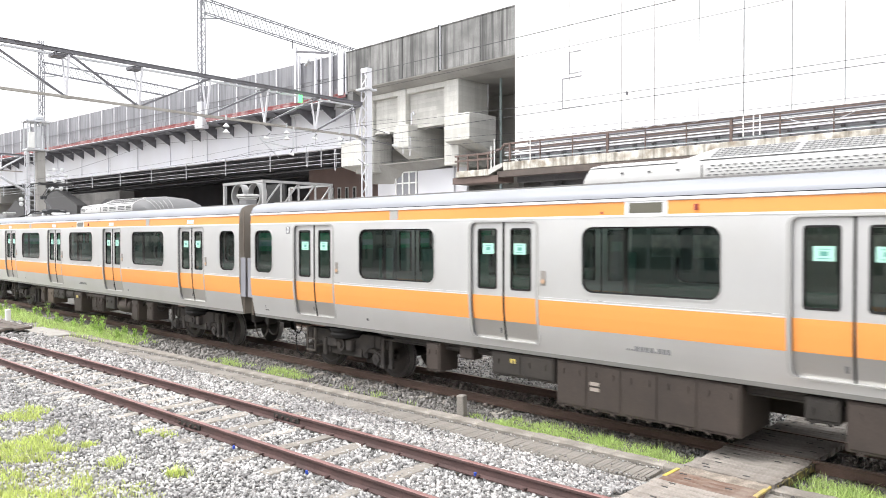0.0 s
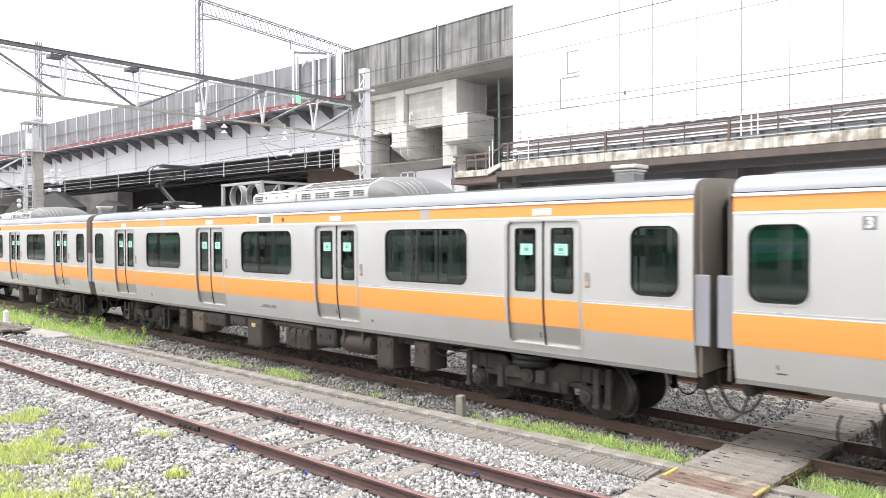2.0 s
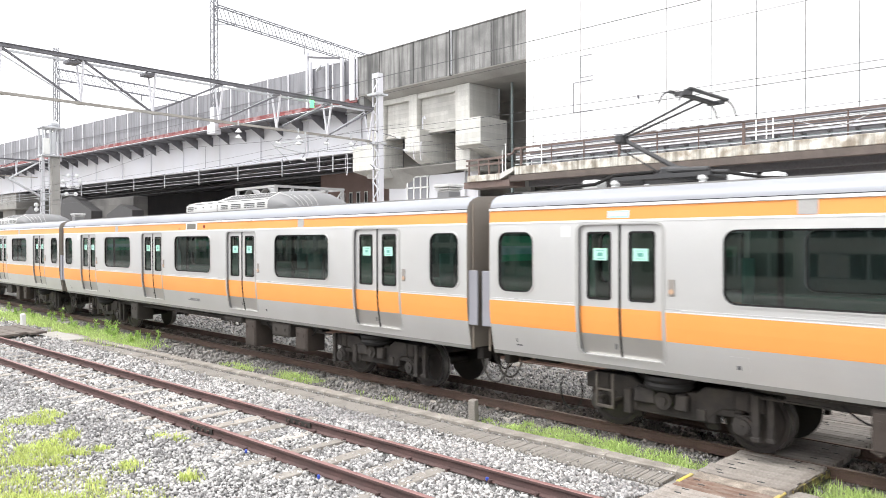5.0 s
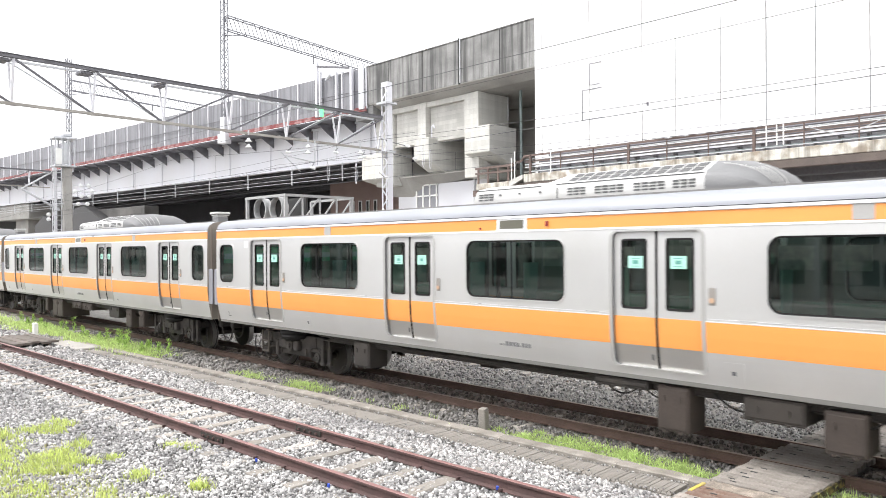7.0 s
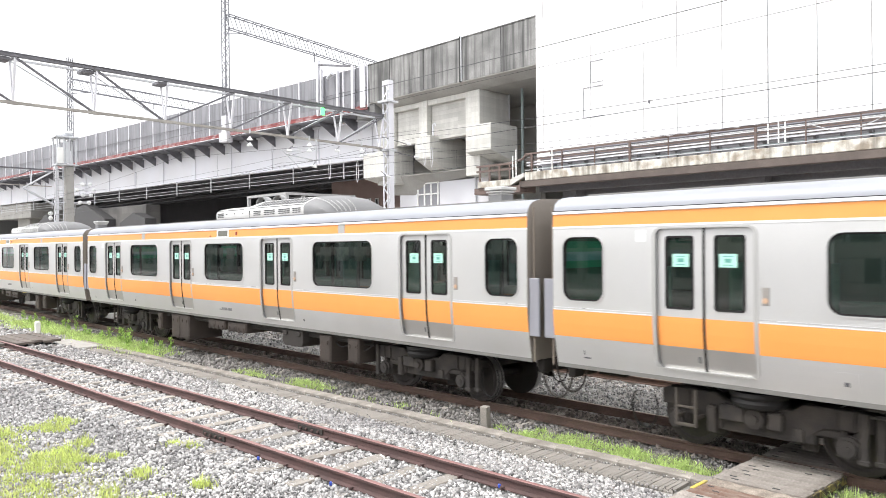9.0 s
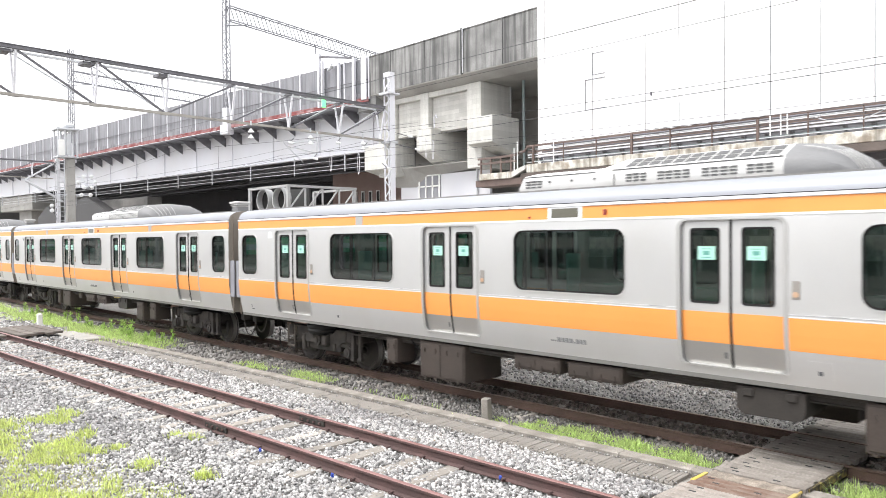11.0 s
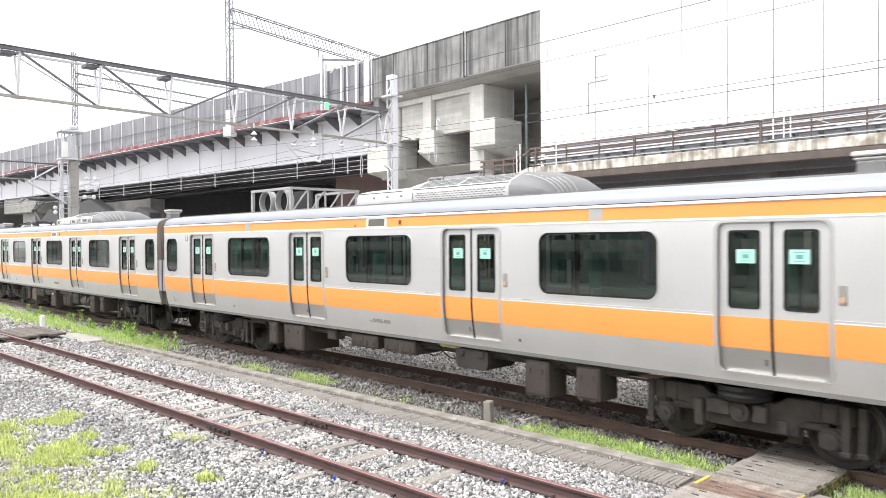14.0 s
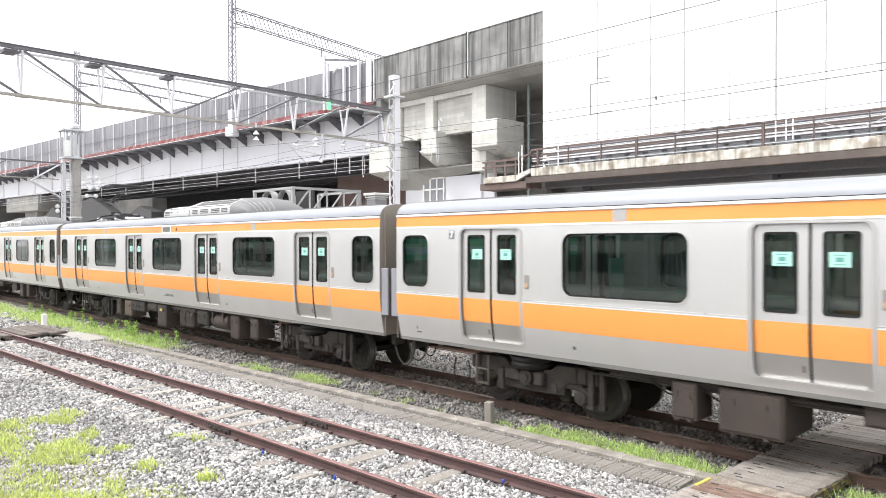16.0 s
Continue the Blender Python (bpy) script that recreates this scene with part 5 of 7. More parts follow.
        part("wall_window_glass", boxes((13.28 + i * 1.05, 13.57 + i * 1.05, -13.42, -13.41, 5.5, 7.25)), SLOT, p)


girder_bridge()


def lattice(bm, p, q, w, d, chord=0.06, web=0.03, step=0.6, side=(0, 1, 0)):
    """Four-chord lattice from p to q with zigzag webs on all sides."""
    p, q = Vector(p), Vector(q)
    z = (q - p).normalized()
    a = Vector(side)
    a = (a - z * a.dot(z)).normalized()
    b = z.cross(a)
    cs = [a * (s * w / 2) + b * (u * d / 2) for s, u in ((-1, -1), (1, -1), (1, 1), (-1, 1))]
    for c in cs:
        bar(bm, p + c, q + c, chord)
    n = max(1, int((q - p).length / step))
    for i in range(n):
        s0, s1 = p + (q - p) * (i / n), p + (q - p) * ((i + 1) / n)
        for j in range(4):
            c0, c1 = cs[j], cs[(j + 1) % 4]
            if i % 2:
                c0, c1 = c1, c0
            bar(bm, s0 + c0, s1 + c1, web)
    return bm


def slant_truss(bm, p, q, deep, wide, chord, web, step):
    """Box truss from p to q with leaning struts on both faces."""
    p, q = Vector(p), Vector(q)
    z = (q - p).normalized()
    a = z.cross(Vector((0, 0, 1))).normalized() * wide / 2
    n = int((q - p).length / step)
    for s in (-1, 1):
        for h in (0, -deep):
            bar(bm, p + a * s + Vector((0, 0, h)), q + a * s + Vector((0, 0, h)), chord)
        for i in range(n):
            u = p + (q - p) * (i / n) + a * s
            v = p + (q - p) * ((i + 0.55) / n) + a * s
            bar(bm, u, v - Vector((0, 0, deep)), web)
    for i in range(n):
        u = p + (q - p) * (i / n)
        bar(bm, u - a, u + a, web)
    return bm


def bridge_portals():
    """Lattice masts and beams for the wires over the bridge, set askew to it."""
    for x, top, beam in ((17.2, 24.2, 22.35), (48.8, 24.3, 21.95)):
        t = thing("catenary_portal", "grey lattice catenary portal standing on the bridge", "catenary portal", "portals on the bridge", BR @ pose(x, 0.15, 0, 0, 0, 7.4))
        part("lattice_mast", lattice(bmesh.new(), (0, 0, 12.3), (0, 0, top), 0.42, 0.42, 0.085, 0.04, 0.6), GREY_LATTICE, t)
        part("lattice_mast", lattice(bmesh.new(), (0, -24.0, 12.0), (0, -24.0, 23.0), 0.42, 0.42, 0.085, 0.04, 0.6), GREY_LATTICE, t)
        part("lattice_beam", slant_truss(bmesh.new(), (0, -0.2, beam), (0, -24.0, beam), 1.15, 0.45, 0.085, 0.05, 0.95), GREY_LATTICE, t)
        part("knee_brace", bar(bmesh.new(), (0, -0.1, beam - 1.65), (0, -2.2, beam - 1.15), 0.08), GREY_LATTICE, t)
        part("drop_arm", bar(bmesh.new(), (0, -10.6, beam - 1.1), (0, -10.6, beam - 1.9), 0.12), GREY_LATTICE, t)
        part("mast_base", boxes((-0.28, 0.28, -0.15, 0.3, 12.0, 13.8), bevel=0.03), PALE_STEEL, t)
        part("mast_foot", boxes((-0.5, 0.5, -0.25, 0.4, 11.6, 12.4), bevel=0.03), PALE_STEEL, t)
    t = thing("small_portal", "pale steel post frame with lamp on the bridge edge", "post frame", "", BR)
    for spec in ((4.95, 5.15, 0.1, 0.3, 12.3, 16.3), (4.6, 4.72, 0.1, 0.3, 12.3, 15.6), (2.8, 2.95, 0.1, 0.3, 12.3, 15.2), (1.2, 1.4, 0.1, 0.3, 12.3, 15.3), (0.1, 0.6, 0.1, 0.2, 12.3, 15.25)):
        part("post", boxes(spec), PALE_STEEL, t)
    part("arm", bar(bmesh.new(), (1.2, 0.2, 15.25), (4.9, 0.2, 15.95), 0.14), DARK_STEEL, t)
    part("lamp", rod(bmesh.new(), (3.4, 0.3, 15.1), (3.9, 0.3, 14.8), 0.14, 10, 0.1), GALV, t)


bridge_portals()


# ---- low elevated deck with railing in front of the white building ----
def deck():
    t = thing("elevated_deck", "stained concrete elevated walkway with rusty railing", "walkway", kind="structure")
    stained = surface("stained_white_concrete", (0.72, 0.7, 0.64), 0.92, 0, 0.3, 2, 30, 0.4, (0.26, 0.2, 0.14), 0.8, 2.2, streak=(0.17, 0.15, 0.12))
    part("slab", boxes((-22.0, 30, 27.0, 29.0, 5.87, 6.26), bevel=0.02), stained, t)
    part("lower_beam", boxes((-22.4, 30, 27.02, 27.35, 5.56, 5.868), bevel=0.02), DARK_RUST, t, "brown rusty edge beam")
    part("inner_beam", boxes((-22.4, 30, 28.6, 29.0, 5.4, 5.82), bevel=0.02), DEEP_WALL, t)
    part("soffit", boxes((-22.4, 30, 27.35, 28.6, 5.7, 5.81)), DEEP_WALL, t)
    part("landing", boxes((-25.0, -22.85, 26.9, 28.4, 5.68, 5.99), bevel=0.02), stained, t)
    bm = bmesh.new()
    loft(bm, [[(-22.85, y, 5.7), (-22.85, y, 5.98), (-22.0, y, 6.24), (-22.0, y, 6.05)] for y in (26.92, 28.4)])
    bmesh.ops.recalc_face_normals(bm, faces=bm.faces)
    part("ramp", bm, CONCRETE_LIGHT, t)
    part("landing_beam", boxes((-25.3, -22.3, 27.0, 28.2, 5.36, 5.68)), RUST_RAILING, t)
    rnd = random.Random(3)
    x, i = -21.63, 0
    while x < 12:
        part("railing_post", boxes((x - 0.02, x + 0.02, 27.05, 27.1, 6.1, 7.12) if i % 3 else (x - 0.045, x + 0.045, 27.03, 27.12, 6.1, 7.12)), RUST_RAILING, t)
        x += 1.756
        i += 1
    for z, y, w, d, mt in ((7.13, 27.08, 0.06, 0.09, RUST_RAILING), (6.87, 27.16, 0.05, 0.1, RUST_RAILING), (6.98, 27.2, 0.03, 0.03, GALV), (6.72, 27.14, 0.04, 0.05, PALE_STEEL), (6.6, 27.16, 0.04, 0.045, PALE_STEEL), (6.36, 27.06, 0.03, 0.03, GALV)):
        part("railing_bar", bar(bmesh.new(), (-22.0, y, z), (30, y, z), w, d), mt, t)
    part("railing_end", tube(bmesh.new(), [(-21.6, 27.08, 7.12), (-22.0, 27.08, 7.1), (-22.2, 27.08, 6.9), (-23.2, 27.0, 6.75)], 0.06, 6), RUST_RAILING, t)
    for z, y, r, mt in ((6.78, 27.6, 0.05, RUST_RAILING), (6.92, 28.0, 0.05, DARK_STEEL), (6.66, 27.9, 0.035, DARK_STEEL), (6.9, 28.6, 0.06, GALV), (6.5, 28.3, 0.05, GALV), (6.42, 27.4, 0.035, GREEN_PIPE), (7.3, 28.75, 0.05, DARK_STEEL)):
        part("service_pipe", rod(bmesh.new(), (-21.8, y, z), (30, y, z), r, 8), mt, t)
    part("cable_tray", boxes((-21.9, 30, 28.2, 28.5, 6.26, 6.7), bevel=0.02), GREY_LATTICE, t)
    for x, z0, z1 in ((-20.35, 6.26, 7.55), (-10.6, 6.4, 7.2), (-10.23, 6.4, 7.22), (-10.0, 6.4, 7.15), (-22.5, 6.0, 7.4), (-22.7, 6.0, 7.1)):
        part("white_upright", boxes((x - 0.02, x + 0.02, 26.94, 26.98, z0, z1)), POST_WHITE, t)
    # sagging lashed cables along the top rail
    part("lashed_cable", tube(bmesh.new(), [(-15.0 + 0.25 * k, 27.0, 7.17 + 0.03 * math.sin(2.3 * k)) for k in range(18)], 0.022, 5), GALV, t)
    part("lashed_cable", tube(bmesh.new(), [(-9.2 + 0.2 * k, 26.98, 6.95 - 0.35 * math.sin(math.pi * k / 12)) for k in range(13)], 0.018, 5), GALV, t)
    for k in range(4):
        x = -24.9 + k * 0.66
        part("railing_post", boxes((x - 0.04, x + 0.04, 26.95, 27.02, 5.98, 6.75)), RUST_RAILING, t)
    for z in (6.76, 6.5):
        part("railing_bar", bar(bmesh.new(), (-25.1, 26.98, z), (-22.6, 26.98, z), 0.07, 0.1), RUST_RAILING, t)
    # columns coloured dark so they sink into the shade below the deck
    for x in (-21, -12, -3, 6):
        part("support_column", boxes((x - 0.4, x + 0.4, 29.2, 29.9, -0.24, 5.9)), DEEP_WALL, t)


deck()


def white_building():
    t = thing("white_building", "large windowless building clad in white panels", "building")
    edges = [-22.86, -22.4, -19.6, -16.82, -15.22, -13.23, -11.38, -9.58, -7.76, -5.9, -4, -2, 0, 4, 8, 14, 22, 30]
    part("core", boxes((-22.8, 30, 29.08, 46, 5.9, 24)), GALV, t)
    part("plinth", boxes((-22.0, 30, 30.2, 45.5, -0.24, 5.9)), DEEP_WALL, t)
    for a, b in zip(edges, edges[1:]):
        part("wall_panel", boxes((a + 0.018, b - (0.04 if b == -11.38 else 0.018), 29.0, 29.075, 6.0, 24.0), bevel=0.006), CLADDING, t)
    part("roof_coping", boxes((-22.95, 30.1, 28.95, 46.1, 24.0, 24.3)), GALV, t)
    bm = boxes((-20.0, -19.97, 28.97, 29.0, 8.8, 10.2), (-20.0, -18.9, 28.97, 29.0, 10.2, 10.23), (-19.6, -19.57, 28.97, 29.0, 10.4, 11.4), (-19.6, -18.9, 28.97, 29.0, 11.4, 11.42), (-19.6, -18.9, 28.97, 29.0, 10.4, 10.42), (-20.0, -18.9, 28.97, 29.0, 8.8, 8.82))
    part("panel_seam", bm, GREY_LATTICE, t)
    part("hook", boxes((-16.55, -16.5, 28.9, 29.0, 9.0, 9.15)), DARK_STEEL, t)
    x = -22.0
    bracket = as_mesh("pipe_bracket", loft(bmesh.new(), [[(k, 28.2, 6.36), (k, 28.2, 6.66), (k, 27.9, 6.66)] for k in (0.0, 0.1)]), DARK_STEEL)
    while x < 10:
        link("pipe_bracket", bracket, t, pose(x, 0, 0))
        x += 0.9


white_building()


# ---- steel gantry over the tracks ----
def mast(t, X, y, top):
    """Pale mast: channel sides with zigzag lacing between them."""
    m = part("lattice_mast", boxes((X + 0.17, X + 0.2, y - 0.13, y + 0.13, -0.24, top), bevel=0.005), PALE_STEEL, t, "pale painted lattice mast")
    for ya in (y - 0.13, y + 0.08):
        part("corner_angle", boxes((X - 0.2, X - 0.15, ya, ya + 0.05, -0.24, top), bevel=0.005), PALE_STEEL, m)
    n = int((top + 0.24) / 0.36)
    for s in (-1, 1):
        bm = bmesh.new()
        for i in range(n):
            a, b = -0.24 + (top + 0.24) * i / n, -0.24 + (top + 0.24) * (i + 1) / n
            k = 1 if i % 2 else -1
            bar(bm, (X - 0.17 * k, y + s * 0.125, a), (X + 0.17 * k, y + s * 0.125, b), 0.05, 0.012, (0, 1, 0))
        part("lacing", bm, PALE_STEEL, m)
    for z in (0.3, top - 0.05):
        part("batten", boxes((X - 0.15, X + 0.17, y - 0.14, y - 0.11, z - 0.12, z + 0.05)), PALE_STEEL, m)


def gantry(X, y0, y1, top, label, mast_top, detail=True):
    """Three-chord truss: two upper chords, one lower chord midway between them."""
    t = thing("overhead_gantry", label, "gantry", "gantries over the tracks")
    deep, wide, rise = 1.26, 0.55, 0.0095
    hi = lambda y: top + 0.03 + rise * (y1 - y)
    front = lambda y, d=0.0: (X, y, hi(y) - d)
    rear = lambda y, d=0.0: (X - wide, y, hi(y) - d)
    foot = lambda y: (X - wide / 2, y, hi(y) - deep)
    low = top - 1.22
    part("top_chord", bar(bar(bmesh.new(), front(y0), front(y1), 0.12, 0.09), front(y0, -0.055), front(y1, -0.055), 0.18, 0.016), DARK_STEEL, t)
    part("rear_chord", bar(bmesh.new(), rear(y0), rear(y1), 0.07, 0.06), GALV, t)
    part("bottom_chord", bar(bmesh.new(), foot(y0), foot(y1), 0.1, 0.075), CREAM_STEEL, t)
    nodes = [y for y in (18.75, 16.7, 14.45, 12.2, 9.9, 7.75, 5.6, 3.4, 1.2, -1.0, -3.2) if y <= y1]
    for i, y in enumerate(nodes):
        part("vertical", bar(bmesh.new(), foot(y), front(y, 0.05), 0.06), PALE_STEEL, t)
        part("vertical", bar(bmesh.new(), foot(y), rear(y, 0.05), 0.05), PALE_STEEL, t)
        part("cross_tie", bar(bmesh.new(), front(y, 0.02), rear(y, 0.02), 0.05), DARK_STEEL, t)
        part("gusset", boxes((X - wide / 2 - 0.06, X - wide / 2 + 0.06, y - 0.13, y + 0.13, hi(y) - deep - 0.05, hi(y) - deep + 0.02)), CREAM_STEEL, t)
        if i + 1 < len(nodes):
            y2 = nodes[i + 1]
            up, down = (y, y2) if y2 > 9.8 else (y2, y)
            part("diagonal", bar(bmesh.new(), front(up, 0.05), foot(down), 0.055), DARK_STEEL, t)
            part("diagonal", bar(bmesh.new(), rear(up, 0.05), foot(down), 0.035), GALV, t)
    for y in (5.35, 7.55, 9.8):
        if detail:
            part("splice_plate", boxes((X - 0.5, X - 0.02, y - 0.2, y + 0.14, hi(y) - 0.14, hi(y) - 0.06)), DARK_STEEL, t)
    mast(t, X, y1 + 0.25, mast_top)
    part("mast_footing", boxes((X - 0.5, X + 0.5, y1 - 0.25, y1 + 0.75, -0.24, 0.2), bevel=0.03), CONCRETE, t)
    if y0 < 0:
        part("lattice_mast", lattice(bmesh.new(), (X, y0, -0.24), (X, y0, mast_top), 0.34, 0.34, 0.075, 0.03, 0.36), POST_WHITE, t)
    if detail:
        for y in (12.6, 15.0, 17.4):
            bm = bmesh.new()
            for k in range(2):
                lathe(bm, [(0.03, 0), (0.12, 0.02), (0.05, 0.1), (0.03, 0.14)], 10, "z", (X + 0.3, y, low - 0.35 - 0.2 * k))
            part("insulator", bm, PORCELAIN, t)
            part("hanger", rod(bmesh.new(), (X + 0.3, y, low - 0.1), (X + 0.3, y, low + 0.05), 0.03, 6), GALV, t)
        for y in (14.3,):
            bm = bmesh.new()
            rod(bm, (X, y + 1.2, low), (X, y + 1.2, low - 0.9), 0.028, 8)
            rod(bm, (X, y + 1.2, low - 0.3), (X + 0.1, y, low - 0.55), 0.02, 8)
            rod(bm, (X, y + 1.2, low - 0.8), (X + 0.1, y - 0.2, low - 0.65), 0.018, 8)
            rod(bm, (X + 0.1, y - 0.3, low - 0.55), (X + 0.1, y + 0.5, low - 1.2), 0.014, 8)
            part("cantilever", bm, GALV, t)
        for y, z, x in ((14.12, 6.25, -22.3), (16.2, 6.42, -22.3), (17.5, 6.38, -22.3), (18.6, 5.6, -22.2), (20.2, 6.5, -22.3), (19.9, 7.0, -22.4), (15.1, 5.75, -22.2)):
            bm = bmesh.new()
            for k in range(3):
                lathe(bm, [(0.02, 0), (0.055, 0.012), (0.022, 0.06)], 10, "x", (x + 0.09 * k, y, z - 0.02 * k))
            part("insulator", bm, PORCELAIN, t)
            rod_end = (X - 0.2, min(y + 0.5, y1), z + 0.25)
            part("registration_arm", rod(bmesh.new(), (x, y, z), rod_end, 0.018, 6), DARK_STEEL, t)
        for y, z in ((20.75, 6.6), (21.15, 6.55), (17.2, 5.7), (15.9, 5.75)):
            part("loop_dropper", tube(bmesh.new(), [(-22.3 + 0.06 * math.cos(a), y + 0.02, z + 0.42 * math.sin(a)) for a in [2 * math.pi * k / 14 for k in range(15)]], 0.012, 5), PALE_STEEL, t)
        s = part("signal_plate", boxes((X + 0.12, X + 0.2, 15.63, 15.77, 7.7, 7.97), bevel=0.01), SIGNAL_GREEN, t, "bright green signal light")
        for spec in ((X - 0.25, X + 0.25, y1 + 0.0, y1 + 0.5, 6.65, 6.72), (X - 0.3, X + 0.3, y1 - 0.05, y1 + 0.55, 8.6, 8.68)):
            part("mast_collar", boxes(spec), GALV, t)
    return t


gantry(-22.55, -4.0, 18.75, 8.02, "grey steel overhead line gantry on a white lattice mast", 9.5)


def far_gantry():
    X = -63.0
    t = gantry(X, -4.0, 18.2, 9.05, "distant grey overhead line gantry with concrete column", 9.4, False)
    part("concrete_column", boxes((X - 0.3, X + 0.3, 19.1, 19.7, -0.24, 9.5), bevel=0.05), SOFFIT, t)
    for spec in ((X - 0.6, X + 0.6, 18.3, 19.9, 9.5, 9.62), (X - 0.7, X + 0.7, 18.25, 20.0, 11.7, 11.85)):
        part("platform", boxes(spec, bevel=0.02), GALV, t)
    part("cap", boxes((X - 0.4, X + 0.4, 18.9, 19.7, 11.85, 12.3), bevel=0.15), GALV, t)
    for x in (X - 0.5, X + 0.5):
        for y in (18.4, 18.9, 19.3, 19.8):
            part("cage_post", boxes((x - 0.05, x + 0.05, y - 0.05, y + 0.05, 9.6, 11.75)), GALV, t)
    part("switch_box", boxes((X + 0.3, X + 0.62, 18.4, 18.85, 9.65, 10.9), bevel=0.03), POST_WHITE, t)
    part("switch_box", boxes((X + 0.2, X + 0.55, 19.0, 19.3, 9.7, 11.4), bevel=0.03), GALV, t)
    lad = part("ladder", boxes((X + 0.4, X + 0.46, 18.3, 18.36, -0.2, 9.5), (X + 0.4, X + 0.46, 18.8, 18.86, -0.2, 9.5)), GALV, t)
    for i in range(22):
        z = 1.0 + 0.38 * i
        part("rung", boxes((X + 0.41, X + 0.45, 18.36, 18.8, z, z + 0.05)), GALV, lad)
    for y, z in ((20.2, 8.03), (20.81, 8.06), (19.77, 7.55), (21.07, 7.61), (20.24, 7.16), (20.85, 7.18), (20.02, 6.55), (20.71, 6.57), (17.82, 5.62), (17.82, 5.26)):
        bm = bmesh.new()
        lathe(bm, [(0.05, -0.25), (0.06, -0.05), (0.14, -0.02), (0.17, 0.05), (0.08, 0.1), (0.04, 0.14)], 12, "x", (X + 0.6, y, z))
        part("insulator", bm, PORCELAIN, t)
    for p, q, r in (((X, 19.9, 8.05), (X, 20.9, 8.05), 0.04), ((X, 19.9, 7.58), (X, 21.1, 7.6), 0.04), ((X, 19.9, 7.17), (X, 20.9, 7.17), 0.04), ((X, 18.6, 6.55), (X, 20.8, 6.56), 0.07),
                    ((X, 16.1, 7.6), (X, 18.8, 6.05), 0.1), ((X, 16.1, 7.6), (X, 18.2, 9.0), 0.07), ((X, 19.6, 6.6), (X, 19.2, 4.5), 0.05), ((X, 19.9, 6.6), (X, 19.6, 4.5), 0.05)):
        part("arm", rod(bmesh.new(), p, q, r, 6), GALV, t)


far_gantry()


# ---- overhead wires ----
def wire(points, r, name="overhead_wire", label="thin dark overhead line wire", mt=None):
    bm = bmesh.new()
    tube(bm, points, r)
    return solid(name, bm, mt or WIRE, label, "wire", "overhead wires")


def sag(x0, x1, y, z, dip, span=40.35, start=-22.55, y2=None):
    pts = []
    n = 60
    for i in range(n + 1):
        x = x0 + (x1 - x0) * i / n
        u = ((x - start) / span) % 1.0
        pts.append((x, y if y2 is None else y + (y2 - y) * i / n, z - dip * 4 * u * (1 - u)))
    return pts


def catenary(y, contact, high, dip):
    wire(sag(-140, 40, y, contact, 0.0), 0.0055)
    mess = sag(-140, 40, y, high, dip)
    wire(mess, 0.0045)
    for i, (x, yy, z) in enumerate(mess):
        if i % 2 == 0 and z - contact > 0.05 and -60 < x < -10:
            wire([(x, y, contact), (x, y, z)], 0.004, "dropper_wire", "thin dropper between overhead wires")


catenary(TRAIN_Y, 4.93, 5.75, 0.73)
catenary(TRAIN_Y + 4.0, 4.95, 5.9, 0.7)
for y, z, dip in ((10.24, 6.42, 0.12), (18.2, 7.2, 0.4), (16.2, 5.8, 0.4), (19.6, 6.7, 0.5), (20.2, 7.3, 0.5), (14.24, 7.18, 0.0)):
    wire(sag(-140, -20 if y > 17 else 40, y, z, dip), 0.0065 if y < 11 else 0.006)


# ---- unseen facade added to close the yard behind the camera and feed reflections ----
def closing():
    t = thing("station_building", "unseen grey facade with window bands and canopy, added for reflections", "building", kind="structure")
    part("plinth_wall", boxes((-130, 60, -16, -15, -0.24, 1.3)), CONCRETE, t)
    part("upper_wall", boxes((-130, 60, -16, -15, 2.35, 3.0), (-130, 60, -16, -15, 4.1, 5.2)), CONCRETE_LIGHT, t)
    part("window_band", boxes((-130, 60, -15.9, -15.3, 1.3, 2.35), (-130, 60, -15.9, -15.3, 3.0, 4.1)), SLOT, t)
    post = as_mesh("wall_post", boxes((-0.2, 0.2, -15.6, -14.9, -0.24, 5.2)), CONCRETE)
    mullion = as_mesh("mullion", boxes((-0.05, 0.05, -15.4, -15.1, 1.3, 4.1)), GALV)
    beam = as_mesh("canopy_post", boxes((-0.12, 0.12, -12.9, -12.66, 0.8, 5.2)), GALV)
    rnd = random.Random(6)
    blind = as_mesh("blind", boxes((0.0, 1.2, -15.28, -15.25, 1.35, 2.3)), CONCRETE_LIGHT)
    for i in range(48):
        x = -128 + 3.9 * i
        link("wall_post", post, t, pose(x, 0, 0))
        for k in (1.3, 2.6):
            link("mullion", mullion, t, pose(x + k, 0, 0))
        if rnd.random() < 0.45:
            link("blind", blind, t, pose(x + rnd.uniform(0.2, 2.4), 0, rnd.choice((0.0, 1.75))))
        if i % 2 == 0:
            link("canopy_post", beam, t, pose(x + 1.0, 0, 0))
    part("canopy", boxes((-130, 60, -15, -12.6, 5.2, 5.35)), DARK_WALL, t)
    part("platform", boxes((-130, 60, -15, -9, -0.24, 0.8)), CONCRETE, t)
    part("platform_edge", boxes((-130, 60, -9, -8.9, 0.55, 0.82)), POST_WHITE, t)


closing()


